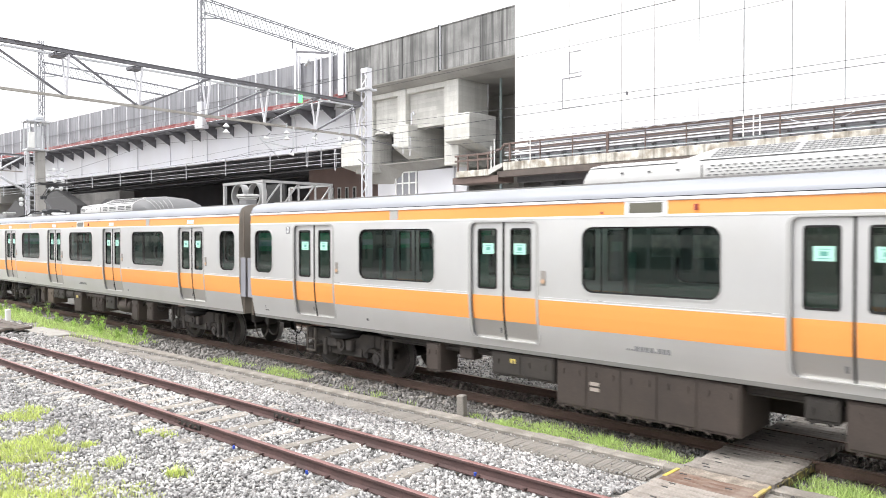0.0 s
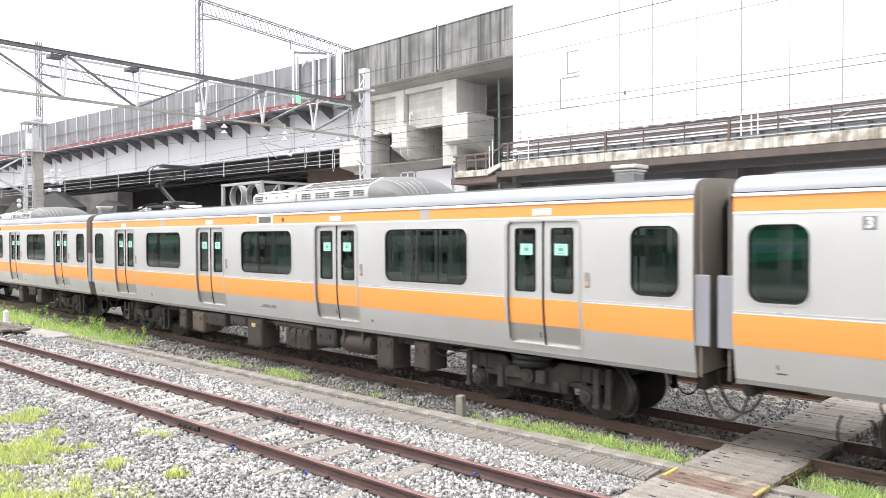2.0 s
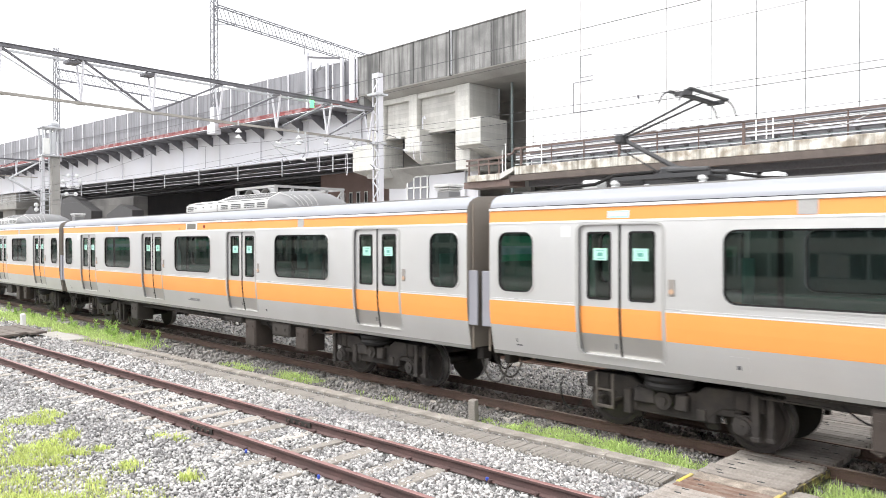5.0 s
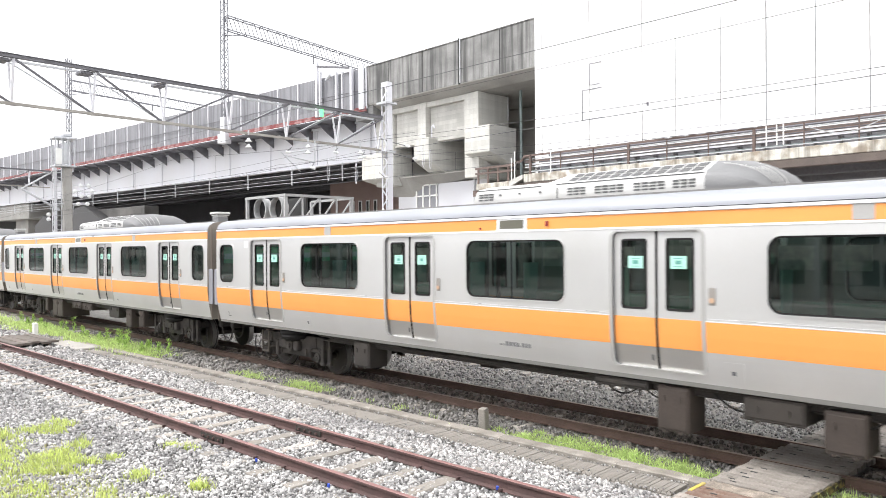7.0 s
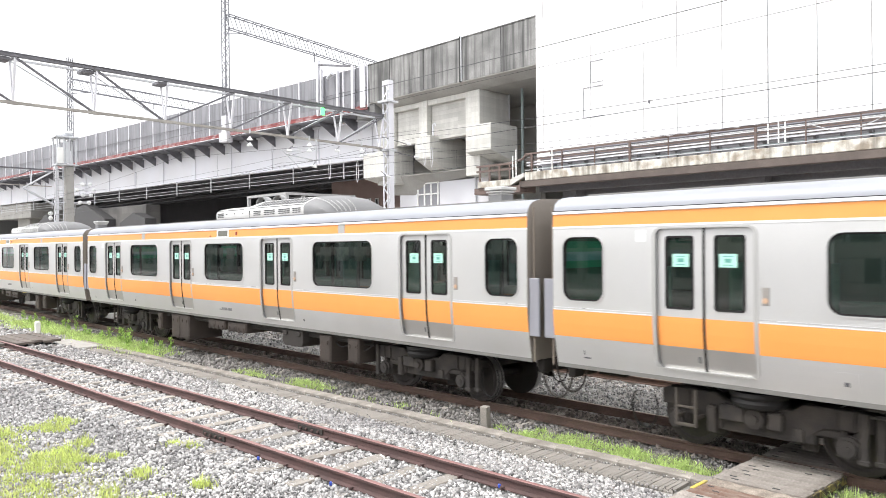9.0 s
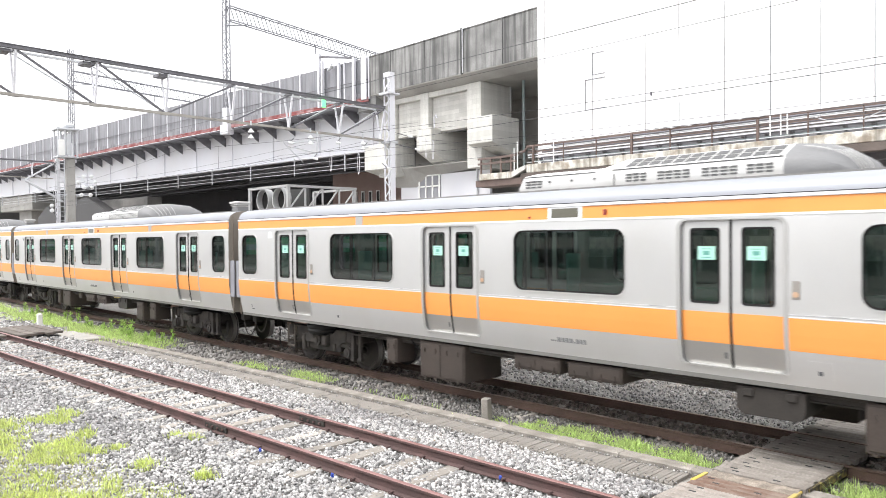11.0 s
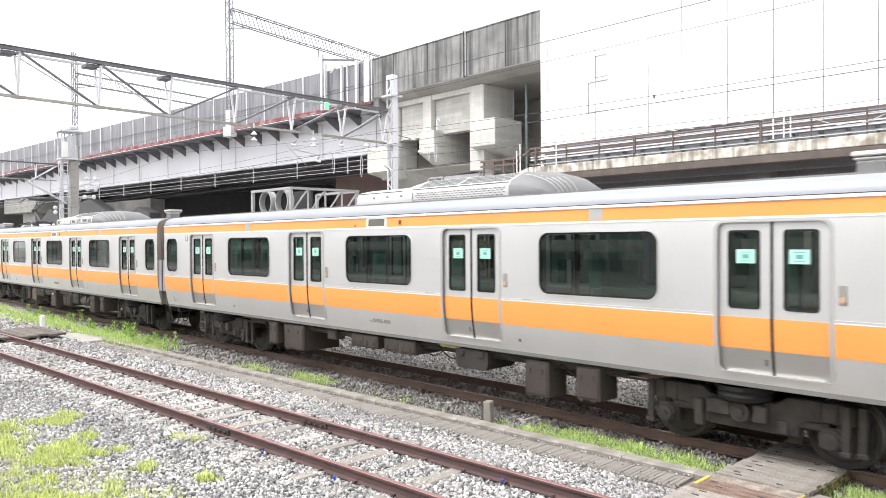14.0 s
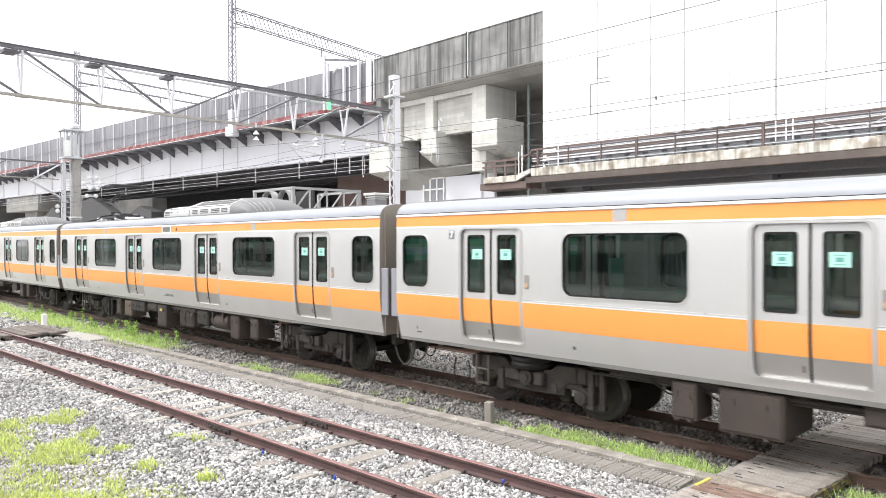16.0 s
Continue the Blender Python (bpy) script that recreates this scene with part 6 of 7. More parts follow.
# ---- steel frame with round fans behind the train ----
def fan_frame():
    t = thing("fan_frame", "galvanised steel frame with two round fans behind the train", "equipment frame")
    x0, x1, y0, y1, z0, z1 = -35.7, -31.75, 20.0, 24.3, 4.2, 5.53
    for xa, ya in ((x0, y0), (x1 - 0.15, y0), (x1 - 0.15, y1 - 0.15), (x0, y1 - 0.15)):
        part("leg", boxes((xa, xa + 0.15, ya, ya + 0.15, -0.24, z1)), FRAME_STEEL, t)
    for z in (z0, z1):
        part("chord", bar(bmesh.new(), (x0, y0 + 0.05, z), (x1, y0 + 0.05, z), 0.13), FRAME_STEEL, t)
        part("chord", bar(bmesh.new(), (x1 - 0.05, y0, z), (x1 - 0.05, y1, z), 0.13), FRAME_STEEL, t)
        part("chord", bar(bmesh.new(), (x0, y1, z), (x1, y1, z), 0.13), FRAME_STEEL, t)
    n = 4
    for i in range(n):
        ya, yb = y0 + (y1 - y0) * i / n, y0 + (y1 - y0) * (i + 1) / n
        part("upright", bar(bmesh.new(), (x1 - 0.05, yb, z0), (x1 - 0.05, yb, z1), 0.09), FRAME_STEEL, t)
        part("brace", bar(bmesh.new(), (x1 - 0.05, ya, z0), (x1 - 0.05, yb, z1), 0.07), FRAME_STEEL, t)
    # dark sheet stands in for the shade behind the open frame
    part("backing", boxes((x0 + 0.2, x1 - 0.2, y0 + 1.4, y0 + 1.5, z0 - 1, z1 - 0.05)), SLOT, t)
    for c in (x0 + 1.3, x1 - 1.05):
        bm = bmesh.new()
        lathe(bm, [(0.56, 0.0), (0.62, 0.0), (0.62, 0.4), (0.56, 0.4), (0.56, 0.0)], 24, "y", (c, y0 + 0.1, 4.88))
        bmesh.ops.delete(bm, geom=[q for q in bm.faces if len(q.verts) > 4], context="FACES_ONLY")
        bmesh.ops.remove_doubles(bm, verts=bm.verts, dist=0.001)
        bmesh.ops.recalc_face_normals(bm, faces=bm.faces)
        f = part("fan_ring", bm, FRAME_STEEL, t, "round dark fan housing")
        # black disc stands in for the dark inside of the housing
        part("fan_core", rod(bmesh.new(), (c, y0 + 0.42, 4.88), (c, y0 + 0.48, 4.88), 0.56, 20), RUBBER, f)


fan_frame()


# ---- yard ground: ballast beds, stones, trough, crossings ----
def level(x, y):
    """Height of the ballast."""
    y = y - 0.035 * (x + 4.2) - 0.1 if -26 < x and 6.9 < y < 9 else y
    if y < 6.7:
        return 0.03
    if y < 7.5:
        return 0.03 - 0.15 * (y - 6.7) / 0.8
    if y < 8.4:
        return -0.12
    return -0.165


def beds():
    bm = bmesh.new()
    rnd = random.Random(11)
    ys = [-6, -4, -2, 0, 1.5, 2.5, 3.5, 4.5, 5.5, 6.2, 6.7, 7.0, 7.3, 7.6, 7.9, 8.4, 8.8, 9.6, 10.5, 12, 14, 17, 19, 21]
    xs = [-140, -100, -70, -50, -40] + [-34 + 0.8 * i for i in range(48)] + [6, 14, 30, 60]
    v = []
    for x in xs:
        row = []
        for y in ys:
            z = level(x, y) - 0.035 + rnd.uniform(-0.012, 0.012)
            row.append(bm.verts.new((x, y, z if -6 < y < 21 else -0.25)))
        v.append(row)
    for i in range(len(xs) - 1):
        for j in range(len(ys) - 1):
            bm.faces.new((v[i][j], v[i + 1][j], v[i + 1][j + 1], v[i][j + 1]))
    solid("ballast_bed", bm, BALLAST, "grey gravel bed of the railway yard", "ground", kind="structure", smooth=True)


beds()


def near_line(x):
    return 5.889 + 0.0428 * x


def stones(name, label, spots, material, seed, size):
    """Many small angular stones in one mesh."""
    rs = np.random.RandomState(seed)
    p = np.array(spots)
    n = len(p)
    corner = np.array([(a, b, c) for a in (-1, 1) for b in (-1, 1) for c in (-1, 1)], float)
    quads = np.array([(0, 1, 3, 2), (4, 6, 7, 5), (0, 4, 5, 1), (2, 3, 7, 6), (0, 2, 6, 4), (1, 5, 7, 3)])
    v = corner[None] * rs.uniform(0.45, 1.0, (n, 8, 3))
    s = size * (0.45 + 1.05 * rs.rand(n, 1, 1) ** 1.6) * 0.5 * rs.uniform(0.65, 1.35, (n, 1, 3))
    s = s * p[:, 3][:, None, None]
    v = v * s
    q = rs.normal(size=(n, 4))
    q /= np.linalg.norm(q, axis=1)[:, None]
    w, x, y, z = q.T
    R = np.stack([1 - 2 * (y * y + z * z), 2 * (x * y - w * z), 2 * (x * z + w * y), 2 * (x * y + w * z), 1 - 2 * (x * x + z * z), 2 * (y * z - w * x),
                  2 * (x * z - w * y), 2 * (y * z + w * x), 1 - 2 * (x * x + y * y)], 1).reshape(n, 3, 3)
    v = np.einsum("nij,nkj->nki", R, v) + p[:, None, :3]
    me = bpy.data.meshes.new(name)
    me.vertices.add(n * 8)
    me.vertices.foreach_set("co", v.reshape(-1))
    f = (quads[None] + 8 * np.arange(n)[:, None, None]).reshape(-1, 4)
    me.loops.add(len(f) * 4)
    me.loops.foreach_set("vertex_index", f.reshape(-1))
    me.polygons.add(len(f))
    me.polygons.foreach_set("loop_start", np.arange(len(f)) * 4)
    me.materials.append(material)
    me.update()
    me.validate()
    tagged(new(name, me), label, "gravel", kind="stuff")


def scatter():
    rs = np.random.RandomState(4)
    light, dark, soot = [], [], []
    # open yard and the disused track
    for x0, x1, per, k in ((-9.5, -1.0, 1600, 0.9), (-14.5, -9.5, 1050, 1.0), (-22, -14.5, 420, 1.3), (-34, -22, 110, 1.9)):
        y_lo = 1.6 if x1 > -10 else (2.2 if x1 > -15 else 3.0)
        n = int((x1 - x0) * (7.75 - y_lo) * per)
        for x, y, u in zip(rs.uniform(x0, x1, n), rs.uniform(y_lo, 7.75, n), rs.rand(n)):
            if y < 1.2 + (x + 9.0) * 0.55:
                continue
            if -4.1 < x < -2.95 and y > 6.4:
                continue
            d = y - near_line(x)
            if x > -23 and y > 7.86 + 0.035 * (x + 4.2) and u > 0.1:
                continue
            z = level(x, y)
            if abs(abs(d) - 0.565) < 0.07:
                continue
            if abs(d) < 0.52:
                z += 0.006
            elif abs(d) < 1.3:
                z += 0.014
            light.append((x, y, z + (u - 0.5) * 0.035, k * (0.9 if y < 4.3 else 1.0)))
    for x0, x1, per, k in ((-12.0, -1.0, 330, 1.35), (-1.0, 6.0, 420, 1.3)):
        n = int((x1 - x0) * 10.5 * per)
        for x, y, u in zip(rs.uniform(x0, x1, n), rs.uniform(-2.8, 7.75, n), rs.rand(n)):
            seen = x < -1.0 and y > (1.6 if x > -9.5 else 2.2) and y >= 1.2 + (x + 9.0) * 0.55
            if seen or abs(abs(y - near_line(x)) - 0.565) < 0.07:
                continue
            light.append((x, y, level(x, y) + (u - 0.5) * 0.035, k))
    # grit in the gap between lids and kerb, and spilled over the lids
    n = 3600
    for x, v, u in zip(rs.uniform(-23, -4.1, n), rs.rand(n), rs.rand(n)):
        line = 0.2 + 0.035 * (x + 4.2)
        y = line + (8.135 + 0.04 * rs.normal() * 0.5 if v < 0.6 else (7.68 + 0.06 * rs.normal() if v < 0.95 else rs.uniform(7.75, 8.35)))
        (light if u > 0.75 else dark).append((x, y, -0.108 + 0.006 * u, 0.2 + 0.3 * u))
    # beside and between the running rails
    for x0, x1, per, k in ((-9.0, -1.0, 520, 0.85), (-1.0, 6.0, 200, 1.2), (-16, -9.0, 330, 1.0), (-28, -16, 110, 1.4)):
        for ya, yb in ((8.4, 9.6), (9.75, 10.7), (10.9, 13.6), (14.9, 18.0)):
            f = 1.0 if yb < 13 else 0.5
            n = int((x1 - x0) * (yb - ya) * per * f)
            for x, y, u in zip(rs.uniform(x0, x1, n), rs.uniform(ya, yb, n), rs.rand(n)):
                if -4.02 < x < -2.88:
                    continue
                (soot if 9.55 < y < 11.0 else dark if y < 11.3 else light).append((x, y, level(x, y) + (u - 0.4) * 0.04, k))
    stones("gravel", "pale grey crushed stone ballast across the yard", light, STONE, 21, 0.042)
    stones("track_ballast", "dusty brown-grey ballast stones by the running rails", dark, STONE_DARK, 22, 0.042)
    stones("sooty_ballast", "dark sooty ballast between the running rails", soot, STONE_SOOT, 23, 0.055)


scatter()


def trough():
    t = thing("cable_trough", "worn concrete cable trough with lids beside the track", "cable trough", "", pose(-4.2, 0.2, 0, 0, 0, 2.0) @ pose(4.2, 0, 0), "structure")
    rnd = random.Random(9)

    def rough_bar(half, top, low, n=9, r=0.012, length=1.0):
        """A cast piece with chipped, uneven edges."""
        prof = [(-half, low), (-half - 0.004, top - 0.02), (-half + 0.018, top), (half - 0.018, top), (half + 0.004, top - 0.02), (half, low)]
        bm = bmesh.new()
        loft(bm, [[(0.003 + (length - 0.006) * i / n, y + rnd.uniform(-r, r) * (z > low), z + rnd.uniform(-r, r) * 0.6 * (z > low)) for y, z in prof] for i in range(n + 1)])
        bmesh.ops.recalc_face_normals(bm, faces=bm.faces)
        return bm

    slabs = [as_mesh("slab", rough_bar(0.215, 0.0, -0.06, 8, 0.008), LID) for k in range(3)]
    lids = [as_mesh("lid", rough_bar(0.225, 0.0, -0.06, 2, 0.004, 0.0605), LID) for k in range(4)]
    kerbs = [as_mesh("kerb_stone", rough_bar(0.1, 0.045, -0.1, 10, 0.007), KERB) for k in range(4)]
    x = -24.0
    while x < -9.5:
        part("slab", slabs[rnd.randrange(3)], None, t, "", pose(x, 7.92 + rnd.uniform(-0.008, 0.008), -0.112 + rnd.uniform(-0.006, 0.006), rnd.uniform(-0.7, 0.7), rnd.uniform(-0.3, 0.3), 0))
        x += 1.0
    x = -9.0
    while x < -3.99:
        part("lid", lids[rnd.randrange(4)], None, t, "", pose(x, 7.93 + rnd.uniform(-0.006, 0.006), -0.112 + rnd.uniform(-0.003, 0.003), rnd.uniform(-0.4, 0.4), 0, rnd.uniform(-0.3, 0.3)))
        x += 0.062
    x = -23.98
    while x < -3.9:
        part("kerb_stone", kerbs[rnd.randrange(4)], None, t, "", pose(x, 8.28 + rnd.uniform(-0.006, 0.006), -0.1 + rnd.uniform(-0.005, 0.005), 0, rnd.uniform(-0.3, 0.3), rnd.uniform(-0.3, 0.3)))
        x += 1.0
    x = -2.98
    while x < 4:
        part("kerb_stone", kerbs[rnd.randrange(4)], None, t, "", pose(x, 8.28, -0.1))
        part("slab", slabs[rnd.randrange(3)], None, t, "", pose(x, 7.9, -0.09))
        x += 1.0
    bm = boxes((-24.6, -22.2, 7.55, 8.2, -0.12, -0.05), (-27.5, -24.7, 6.9, 8.0, -0.12, -0.06), bevel=0.02)
    part("path_slab", bm, PATH, t, "pale concrete path slabs")


trough()


def board_crossing():
    t = thing("board_crossing", "weathered timber board crossing with yellow edge marks", "crossing", kind="structure")
    rnd = random.Random(13)
    planks, reds = [], []
    for k in range(8):
        n = 7
        prof = [(-0.06, -0.07), (-0.0655, -0.006), (-0.06, 0.0), (0.06, 0.0), (0.0655, -0.006), (0.06, -0.07)]
        bm = bmesh.new()
        a, b = -0.53 + rnd.uniform(-0.012, 0.012), 0.53 + rnd.uniform(-0.012, 0.012)
        loft(bm, [[(a + (b - a) * i / n, y + rnd.uniform(-0.003, 0.003), z + rnd.uniform(-0.003, 0.003) * (z > -0.05)) for y, z in prof] for i in range(n + 1)])
        bmesh.ops.recalc_face_normals(bm, faces=bm.faces)
        (reds if k > 5 else planks).append(as_mesh("plank", bm, RED_BOARD if k > 5 else BOARD))
    slot = as_mesh("slot_hole", boxes((-0.04, 0.04, -0.013, 0.013, -0.002, 0.004)), SLOT)
    # runs of planks between the rails, each filled edge to edge
    r1, r2 = TRAIN_Y - 0.565, TRAIN_Y + 0.565
    i = 0
    for ya, yb, z in ((6.58, 8.21, -0.03), (8.43, r1 - 0.036, -0.008), (r1 + 0.036, r2 - 0.07, -0.004), (r2 + 0.036, r1 + 3.964, -0.008), (r1 + 4.036, r2 + 3.93, -0.004), (r2 + 4.036, 16.4, -0.008)):
        n = round((yb - ya) / 0.133)
        for k in range(n):
            y = ya + (yb - ya) * (k + 0.5) / n
            red = 7.85 < y < 8.21
            p = part("plank", reds[i % 2] if red else planks[i % 6], None, t, "", pose(-3.49 + 0.045 * (y - 8.2) + 0.012 * math.sin(i * 2.1), y, z + rnd.uniform(-0.004, 0.002), rnd.uniform(-0.6, 0.6), 0, rnd.uniform(-0.3, 0.3)))
            for x in ((-0.36, 0.4) if i % 2 else (-0.28, 0.22)):
                if rnd.random() < 0.55:
                    part("slot_hole", slot, None, p, "", pose(x + rnd.uniform(-0.03, 0.03), rnd.uniform(-0.02, 0.02), 0))
            i += 1
    bm = bmesh.new()
    loft(bm, [[(-3.98 + 0.1 * k, y + rnd.uniform(-0.02, 0.02) * (z > -0.05), z + rnd.uniform(-0.008, 0.008)) for y, z in ((8.22, -0.1), (8.21, -0.035), (8.3, -0.022), (8.41, -0.018), (8.42, -0.1))] for k in range(11)])
    bmesh.ops.recalc_face_normals(bm, faces=bm.faces)
    part("concrete_strip", bm, GRIT, t, "gritty concrete strip between the boards")
    for x, ya, yb in ((-4.02, 7.93, 8.3), (-2.985, 7.97, 8.4)):
        part("yellow_mark", boxes((x - 0.025, x + 0.025, ya, yb, -0.05, -0.022), bevel=0.006), YELLOW, t, "worn yellow edge mark")
    for x, ya, yb in ((-3.99, 8.45, 9.55), (-2.93, 8.5, 9.6)):
        bm = bmesh.new()
        loft(bm, [[(x + 0.045 * (y - 8.5) - 0.012, y, -0.11), (x + 0.045 * (y - 8.5) + 0.012, y, -0.11), (x + 0.045 * (y - 8.5) + 0.012, y, -0.022), (x + 0.045 * (y - 8.5) - 0.02, y, -0.022)] for y in (ya, yb)])
        bmesh.ops.recalc_face_normals(bm, faces=bm.faces)
        part("edge_angle", bm, EDGE_STEEL, t, "dark edge angle with flaked yellow paint")


board_crossing()


def far_boards():
    """Boards over the disused track further along."""
    t = thing("timber_crossing", "old timber boards laid over the disused track", "crossing", "", NEAR_M, "structure")
    rnd = random.Random(17)
    mesh = as_mesh("plank", boxes((-1.2, 1.2, -0.11, 0.11, -0.07, 0.0), bevel=0.01), OLD_BOARD)
    for y in (-1.55, -1.3, -1.05, -0.8, -0.38, -0.14, 0.1, 0.34, 0.82, 1.06, 1.3, 1.54, 1.78):
        part("plank", mesh, None, t, "", pose(-14.1 + rnd.uniform(-0.1, 0.1), y, 0.005 + rnd.uniform(-0.01, 0.01), 0, 0, rnd.uniform(-0.5, 0.5)))


far_boards()


def rail_fittings():
    """Fishplates, bolts and spikes of the disused track."""
    for y in (-0.565, 0.565):
        for x in (0.25 if y < 0 else 1.0,):
            bm = bmesh.new()
            for s in (-1, 1):
                box(bm, x - 0.3, x + 0.3, y + s * 0.022 - 0.012, y + s * 0.022 + 0.012, -0.11, -0.035, 0.005)
            j = part("fishplate", bm, GEAR, near_track, "dark bolted joint plate")
            for k in range(4):
                xx = x - 0.21 + 0.14 * k
                part("bolt", rod(bmesh.new(), (xx, y - 0.06, -0.072), (xx, y + 0.06, -0.072), 0.018, 6), RUST, j)
    spike = as_mesh("rail_spike", boxes((-0.012, 0.012, -0.02, 0.02, -0.14, -0.112), (-0.02, 0.02, -0.005, 0.035, -0.12, -0.105)), RUST)
    x = -12.0
    while x < 9:
        for y in (-0.565, 0.565):
            for s in (-1, 1):
                link("rail_spike", spike, near_track, pose(x, y + s * 0.075, 0.0, 0, 0, 0 if s < 0 else 180))
        x += 0.64
    for x, y in ((1.6, -0.72), (3.1, -0.72), (4.6, 0.5)):
        part("blue_tag", boxes((x - 0.02, x + 0.02, y - 0.015, y + 0.015, -0.13, -0.08), bevel=0.01), surface("blue_plastic", (0.03, 0.07, 0.4), 0.5), near_track, "small blue plastic clip")


rail_fittings()


def stakes():
    bm = boxes((-0.065, 0.065, -0.065, 0.065, -0.1, 0.35), bevel=0.012)
    solid("concrete_stake", bm, KERB, "short grey concrete marker stake in the ballast", "stake", m=pose(-7.93, 8.68, -0.14, 1.5, -1, 12))
    bm = boxes((-0.075, 0.075, -0.075, 0.075, -0.1, 0.5), bevel=0.025)
    solid("white_post", bm, POST_WHITE, "short white painted post among the weeds", "post", m=pose(-26.9, 7.25, -0.1, 2, 3, 10))


stakes()


# ---- grass and weeds ----
def blades(name, label, spots, material, seed, width=0.008, lean=0.6):
    rs = np.random.RandomState(seed)
    verts, faces = [], []
    for x, y, z, h in spots:
        a = rs.uniform(0, 2 * math.pi)
        b = a + rs.uniform(0.6, 2.5)
        l = h * rs.uniform(0.1, lean)
        w = width * rs.uniform(0.7, 1.4)
        dx, dy, ex, ey = math.cos(a) * w, math.sin(a) * w, math.cos(b) * l, math.sin(b) * l
        i = len(verts)
        verts += [(x - dx, y - dy, z), (x + dx, y + dy, z), (x + dx * 0.8 + ex * 0.35, y + dy * 0.8 + ey * 0.35, z + h * 0.6), (x - dx * 0.8 + ex * 0.35, y - dy * 0.8 + ey * 0.35, z + h * 0.6), (x + ex, y + ey, z + h * rs.uniform(0.8, 1.0))]
        faces += [(i, i + 1, i + 2, i + 3), (i + 3, i + 2, i + 4)]
    me = bpy.data.meshes.new(name)
    me.from_pydata(verts, [], faces)
    me.materials.append(material)
    tagged(new(name, me), label, "grass", kind="stuff")


def clumps(rs, n, x0, x1, y0, y1, per, spread, h0, h1):
    out = []
    for _ in range(n):
        cx, cy, big = rs.uniform(x0, x1), rs.uniform(y0, y1), rs.uniform(0.5, 1.3)
        for _ in range(int(per * big)):
            x, y = cx + rs.normal() * spread * big, cy + rs.normal() * spread * big * 0.7
            out.append((x, y, level(x, y) - 0.01, rs.uniform(h0, h1) * big))
    return out


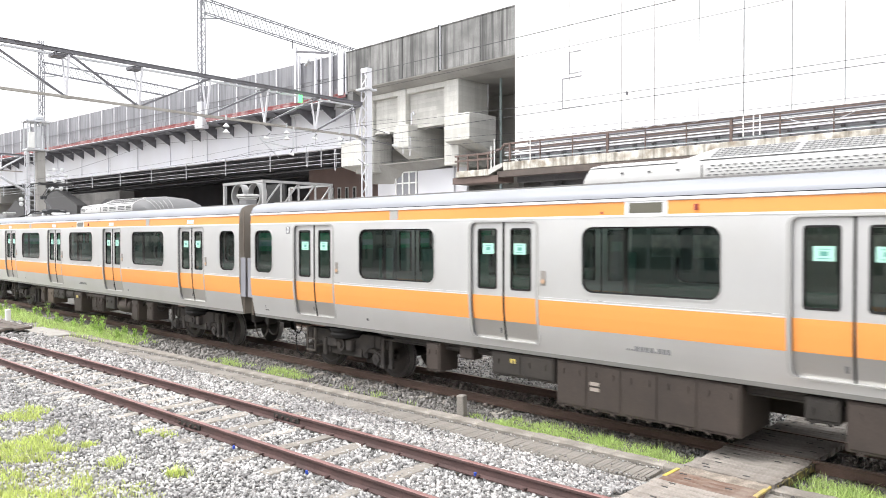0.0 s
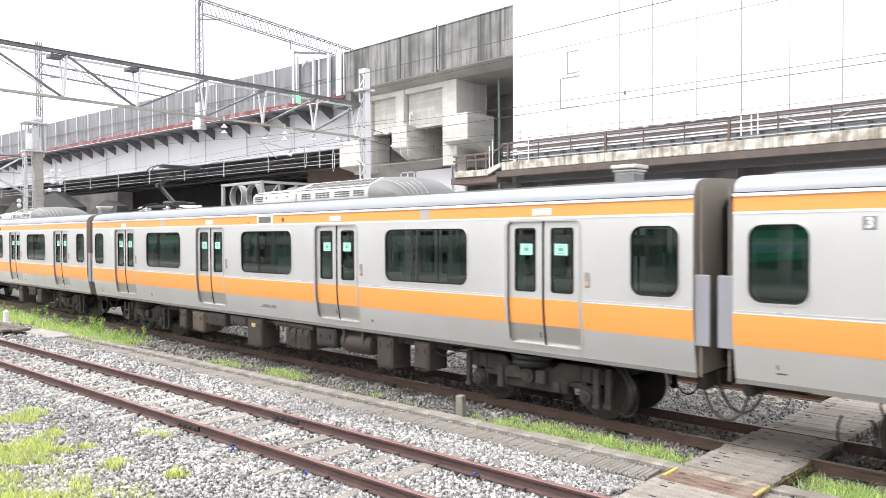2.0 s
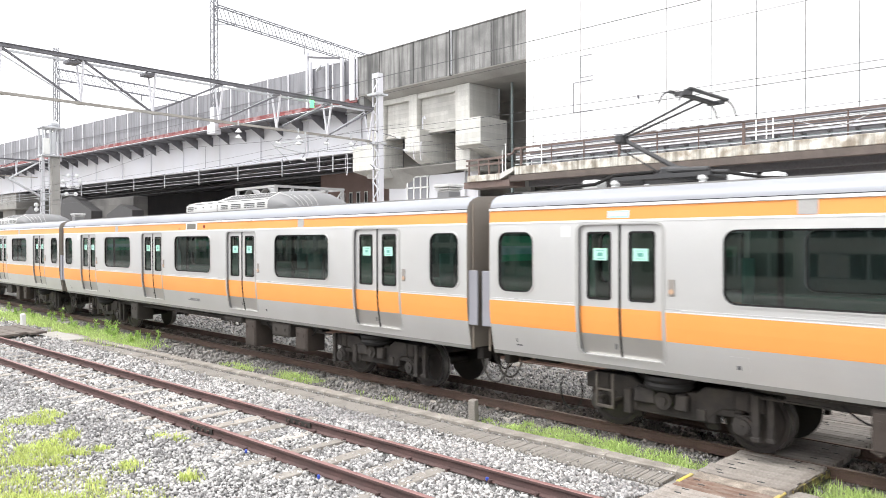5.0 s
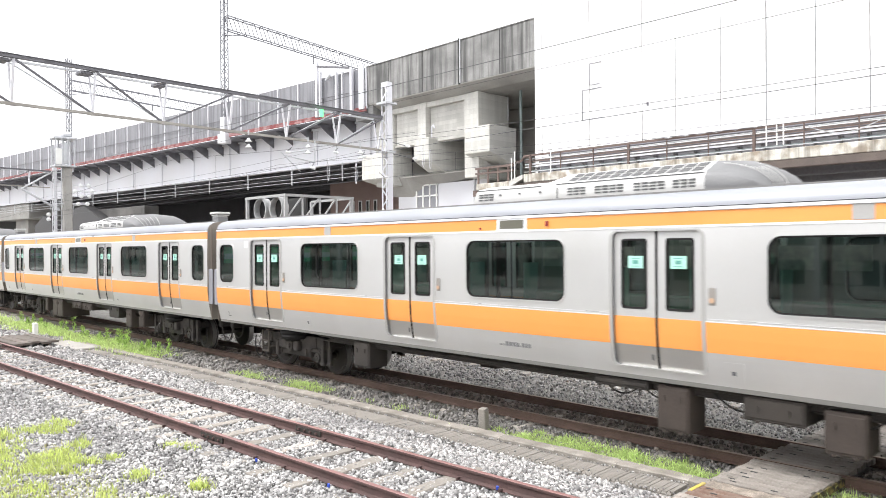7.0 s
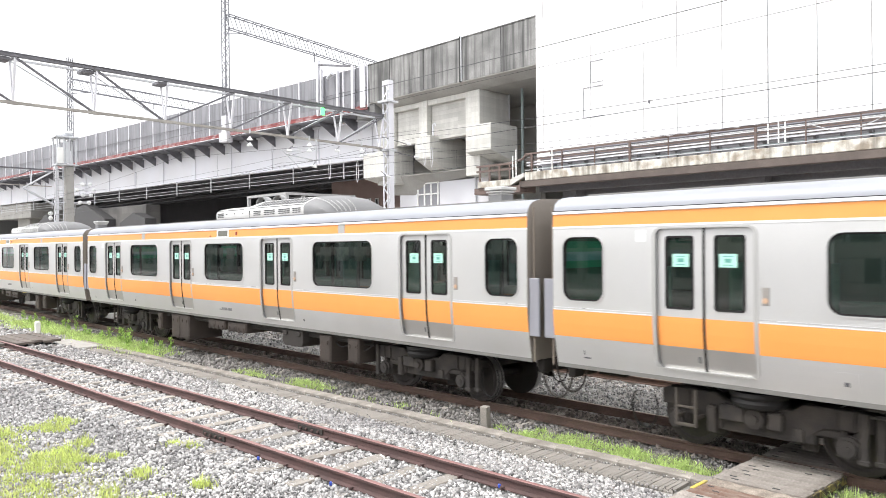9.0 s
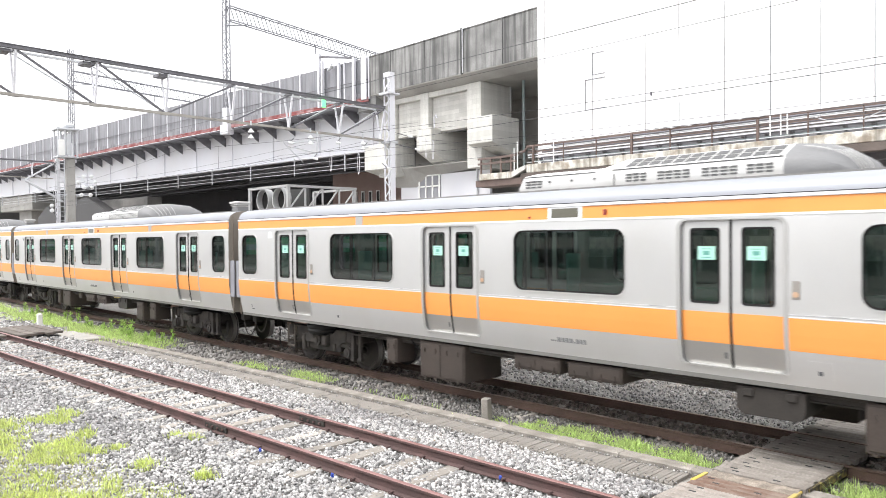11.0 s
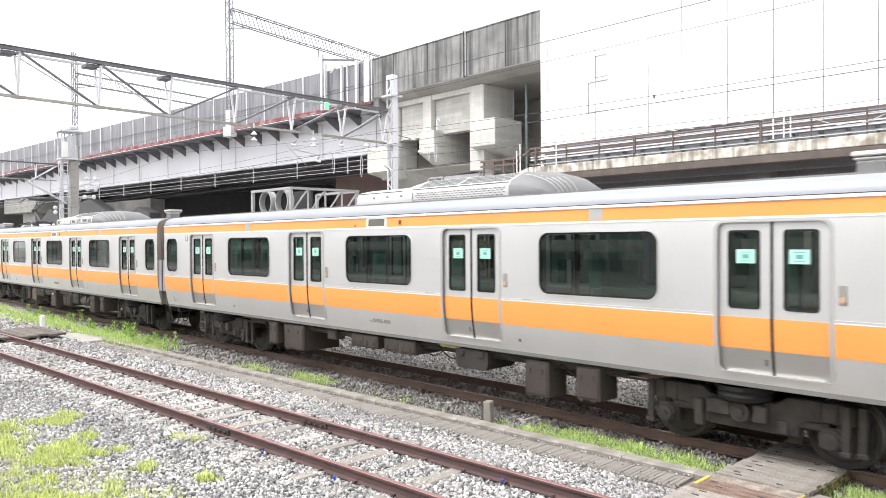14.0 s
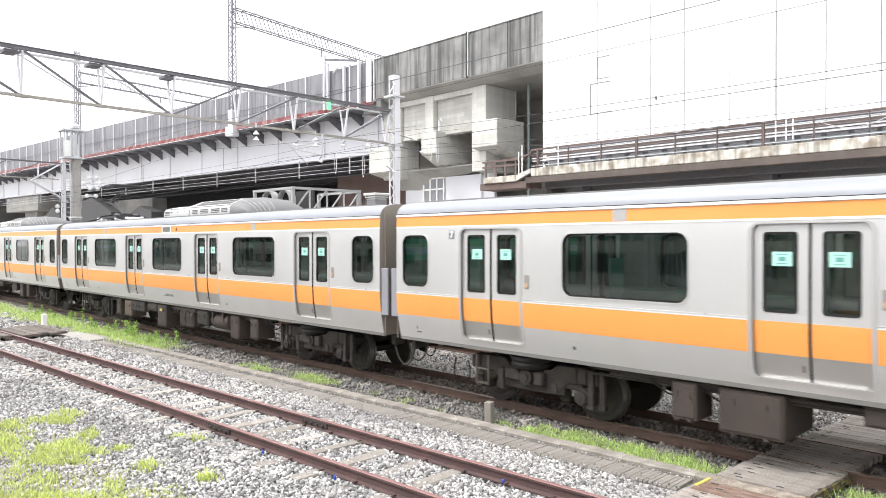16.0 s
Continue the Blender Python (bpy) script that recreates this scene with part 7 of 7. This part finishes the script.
def plants():
    rs = np.random.RandomState(8)
    def patch(c):
        """Uneven tufted patches that thin out towards the track."""
        x, y = c[0], c[1]
        n = math.sin(2.7 * x + 1.3) * math.sin(3.9 * y + 0.7 * x) + 0.6 * math.sin(6.1 * x - 2.0 * y) * math.sin(7.3 * y + 1.1)
        edge = 3.35 + 0.2 * (-9.5 - x) if x < -9.0 else 3.25 - 0.28 * (x + 9.0)
        return y < edge and n > -0.3 + 0.55 * max(0.0, y - edge + 0.9) - 0.55 * (y < edge - 0.9)

    s = [c for c in clumps(rs, 780, -12.8, -5.6, 1.8, 4.0, 40, 0.09, 0.03, 0.13) if patch(c)]
    for _ in range(190):
        x, y = rs.uniform(-9.2, -4.6), rs.uniform(2.1, 3.6)
        if y < 3.5 + 0.12 * (-8.6 - x) and math.sin(5.3 * x + 2.0 * y) + math.sin(3.1 * y - 4.0 * x) > -0.9:
            s += clumps(rs, 1, x, x + 0.01, y, y + 0.01, 24, 0.1, 0.025, 0.075)
    for x, y in ((-10.0, 4.44), (-9.6, 4.54), (-9.9, 3.6), (-8.9, 3.55), (-8.0, 3.85)):
        s += clumps(rs, 3, x - 0.1, x + 0.1, y - 0.06, y + 0.06, 50, 0.06, 0.05, 0.12)
    for _ in range(260):
        x, y = rs.uniform(-9.4, -4.4), rs.uniform(1.9, 3.1)
        s += clumps(rs, 1, x, x + 0.01, y, y + 0.01, 9, 0.13, 0.02, 0.06)
    blades("grass", "bright green grass tufts growing through the gravel", s, YARD_GRASS, 31, 0.0065, 0.9)
    d = [c for c in clumps(rs, 300, -12.0, -5.4, 1.6, 3.9, 30, 0.14, 0.03, 0.08) if patch((c[0] + 0.3, c[1] + 0.2))]
    for _ in range(420):
        x, y = rs.uniform(-10.0, -4.4), rs.uniform(1.9, 3.2)
        d += clumps(rs, 1, x, x + 0.01, y, y + 0.01, 12, 0.12, 0.02, 0.055)
    blades("dry_grass", "yellowed dry grass among the gravel", d, DRY, 32, 0.005, 1.0)
    s = clumps(rs, 165, -7.2, -4.08, 8.52, 9.2, 70, 0.08, 0.025, 0.11) + clumps(rs, 30, -8.0, -6.6, 8.55, 9.0, 40, 0.07, 0.02, 0.08) + clumps(rs, 45, -6.6, -4.1, 8.6, 9.2, 24, 0.07, 0.06, 0.14) + clumps(rs, 110, -2.75, -0.6, 8.7, 9.3, 60, 0.1, 0.06, 0.15)
    s += clumps(rs, 45, -16.0, -12.4, 8.45, 8.95, 45, 0.12, 0.06, 0.14) + clumps(rs, 14, -12, -8.2, 8.4, 9.0, 18, 0.1, 0.05, 0.1)
    blades("trackside_grass", "fresh green grass along the running rail", s, TRACK_GRASS, 33, 0.0048, 1.0)
    s = clumps(rs, 190, -33, -19.6, 7.8, 8.9, 80, 0.18, 0.05, 0.16) + clumps(rs, 70, -40, -29, 6.8, 8.7, 70, 0.3, 0.07, 0.2)
    blades("weeds", "lush green weeds beside the track", s, TRACK_GRASS, 34, 0.009, 0.8)
    stalks = []
    for i in range(24):
        x, y = rs.uniform(-34, -20.5), rs.uniform(8.3, 9.0)
        hh = rs.uniform(0.2, 0.55)
        for k in range(60):
            u = rs.rand()
            stalks.append((x + rs.normal() * 0.035, y + rs.normal() * 0.035, level(x, y) + hh * u, 0.09 * (1.2 - 0.6 * u)))
    blades("tall_weeds", "tall leafy weeds beside the track", stalks, WEED, 35, 0.014, 1.2)


plants()


# ---- what moves: the train rolls by ----
def run(t):
    """How far the leading car's middle has come along the track."""
    return -4.7073 + 5.58927 * t - 0.0869502 * t ** 2 + 0.0113967 * t ** 3 - 0.000727018 * t ** 4 + 0.0000182988 * t ** 5 - 0.000000077217 * t ** 6


def motions():
    for n, (car, sets) in CARS.items():
        walk(car, [(t, pose(run(t) - 20.0 * (n - 3), TRAIN_Y, 0)) for t in range(17)])
        for ws, s in sets:
            walk(ws, [(i / 10, pose(s, 0, 0.43, 0, math.degrees((run(i / 10) - run(0)) / 0.43), 0)) for i in range(161)])


motions()
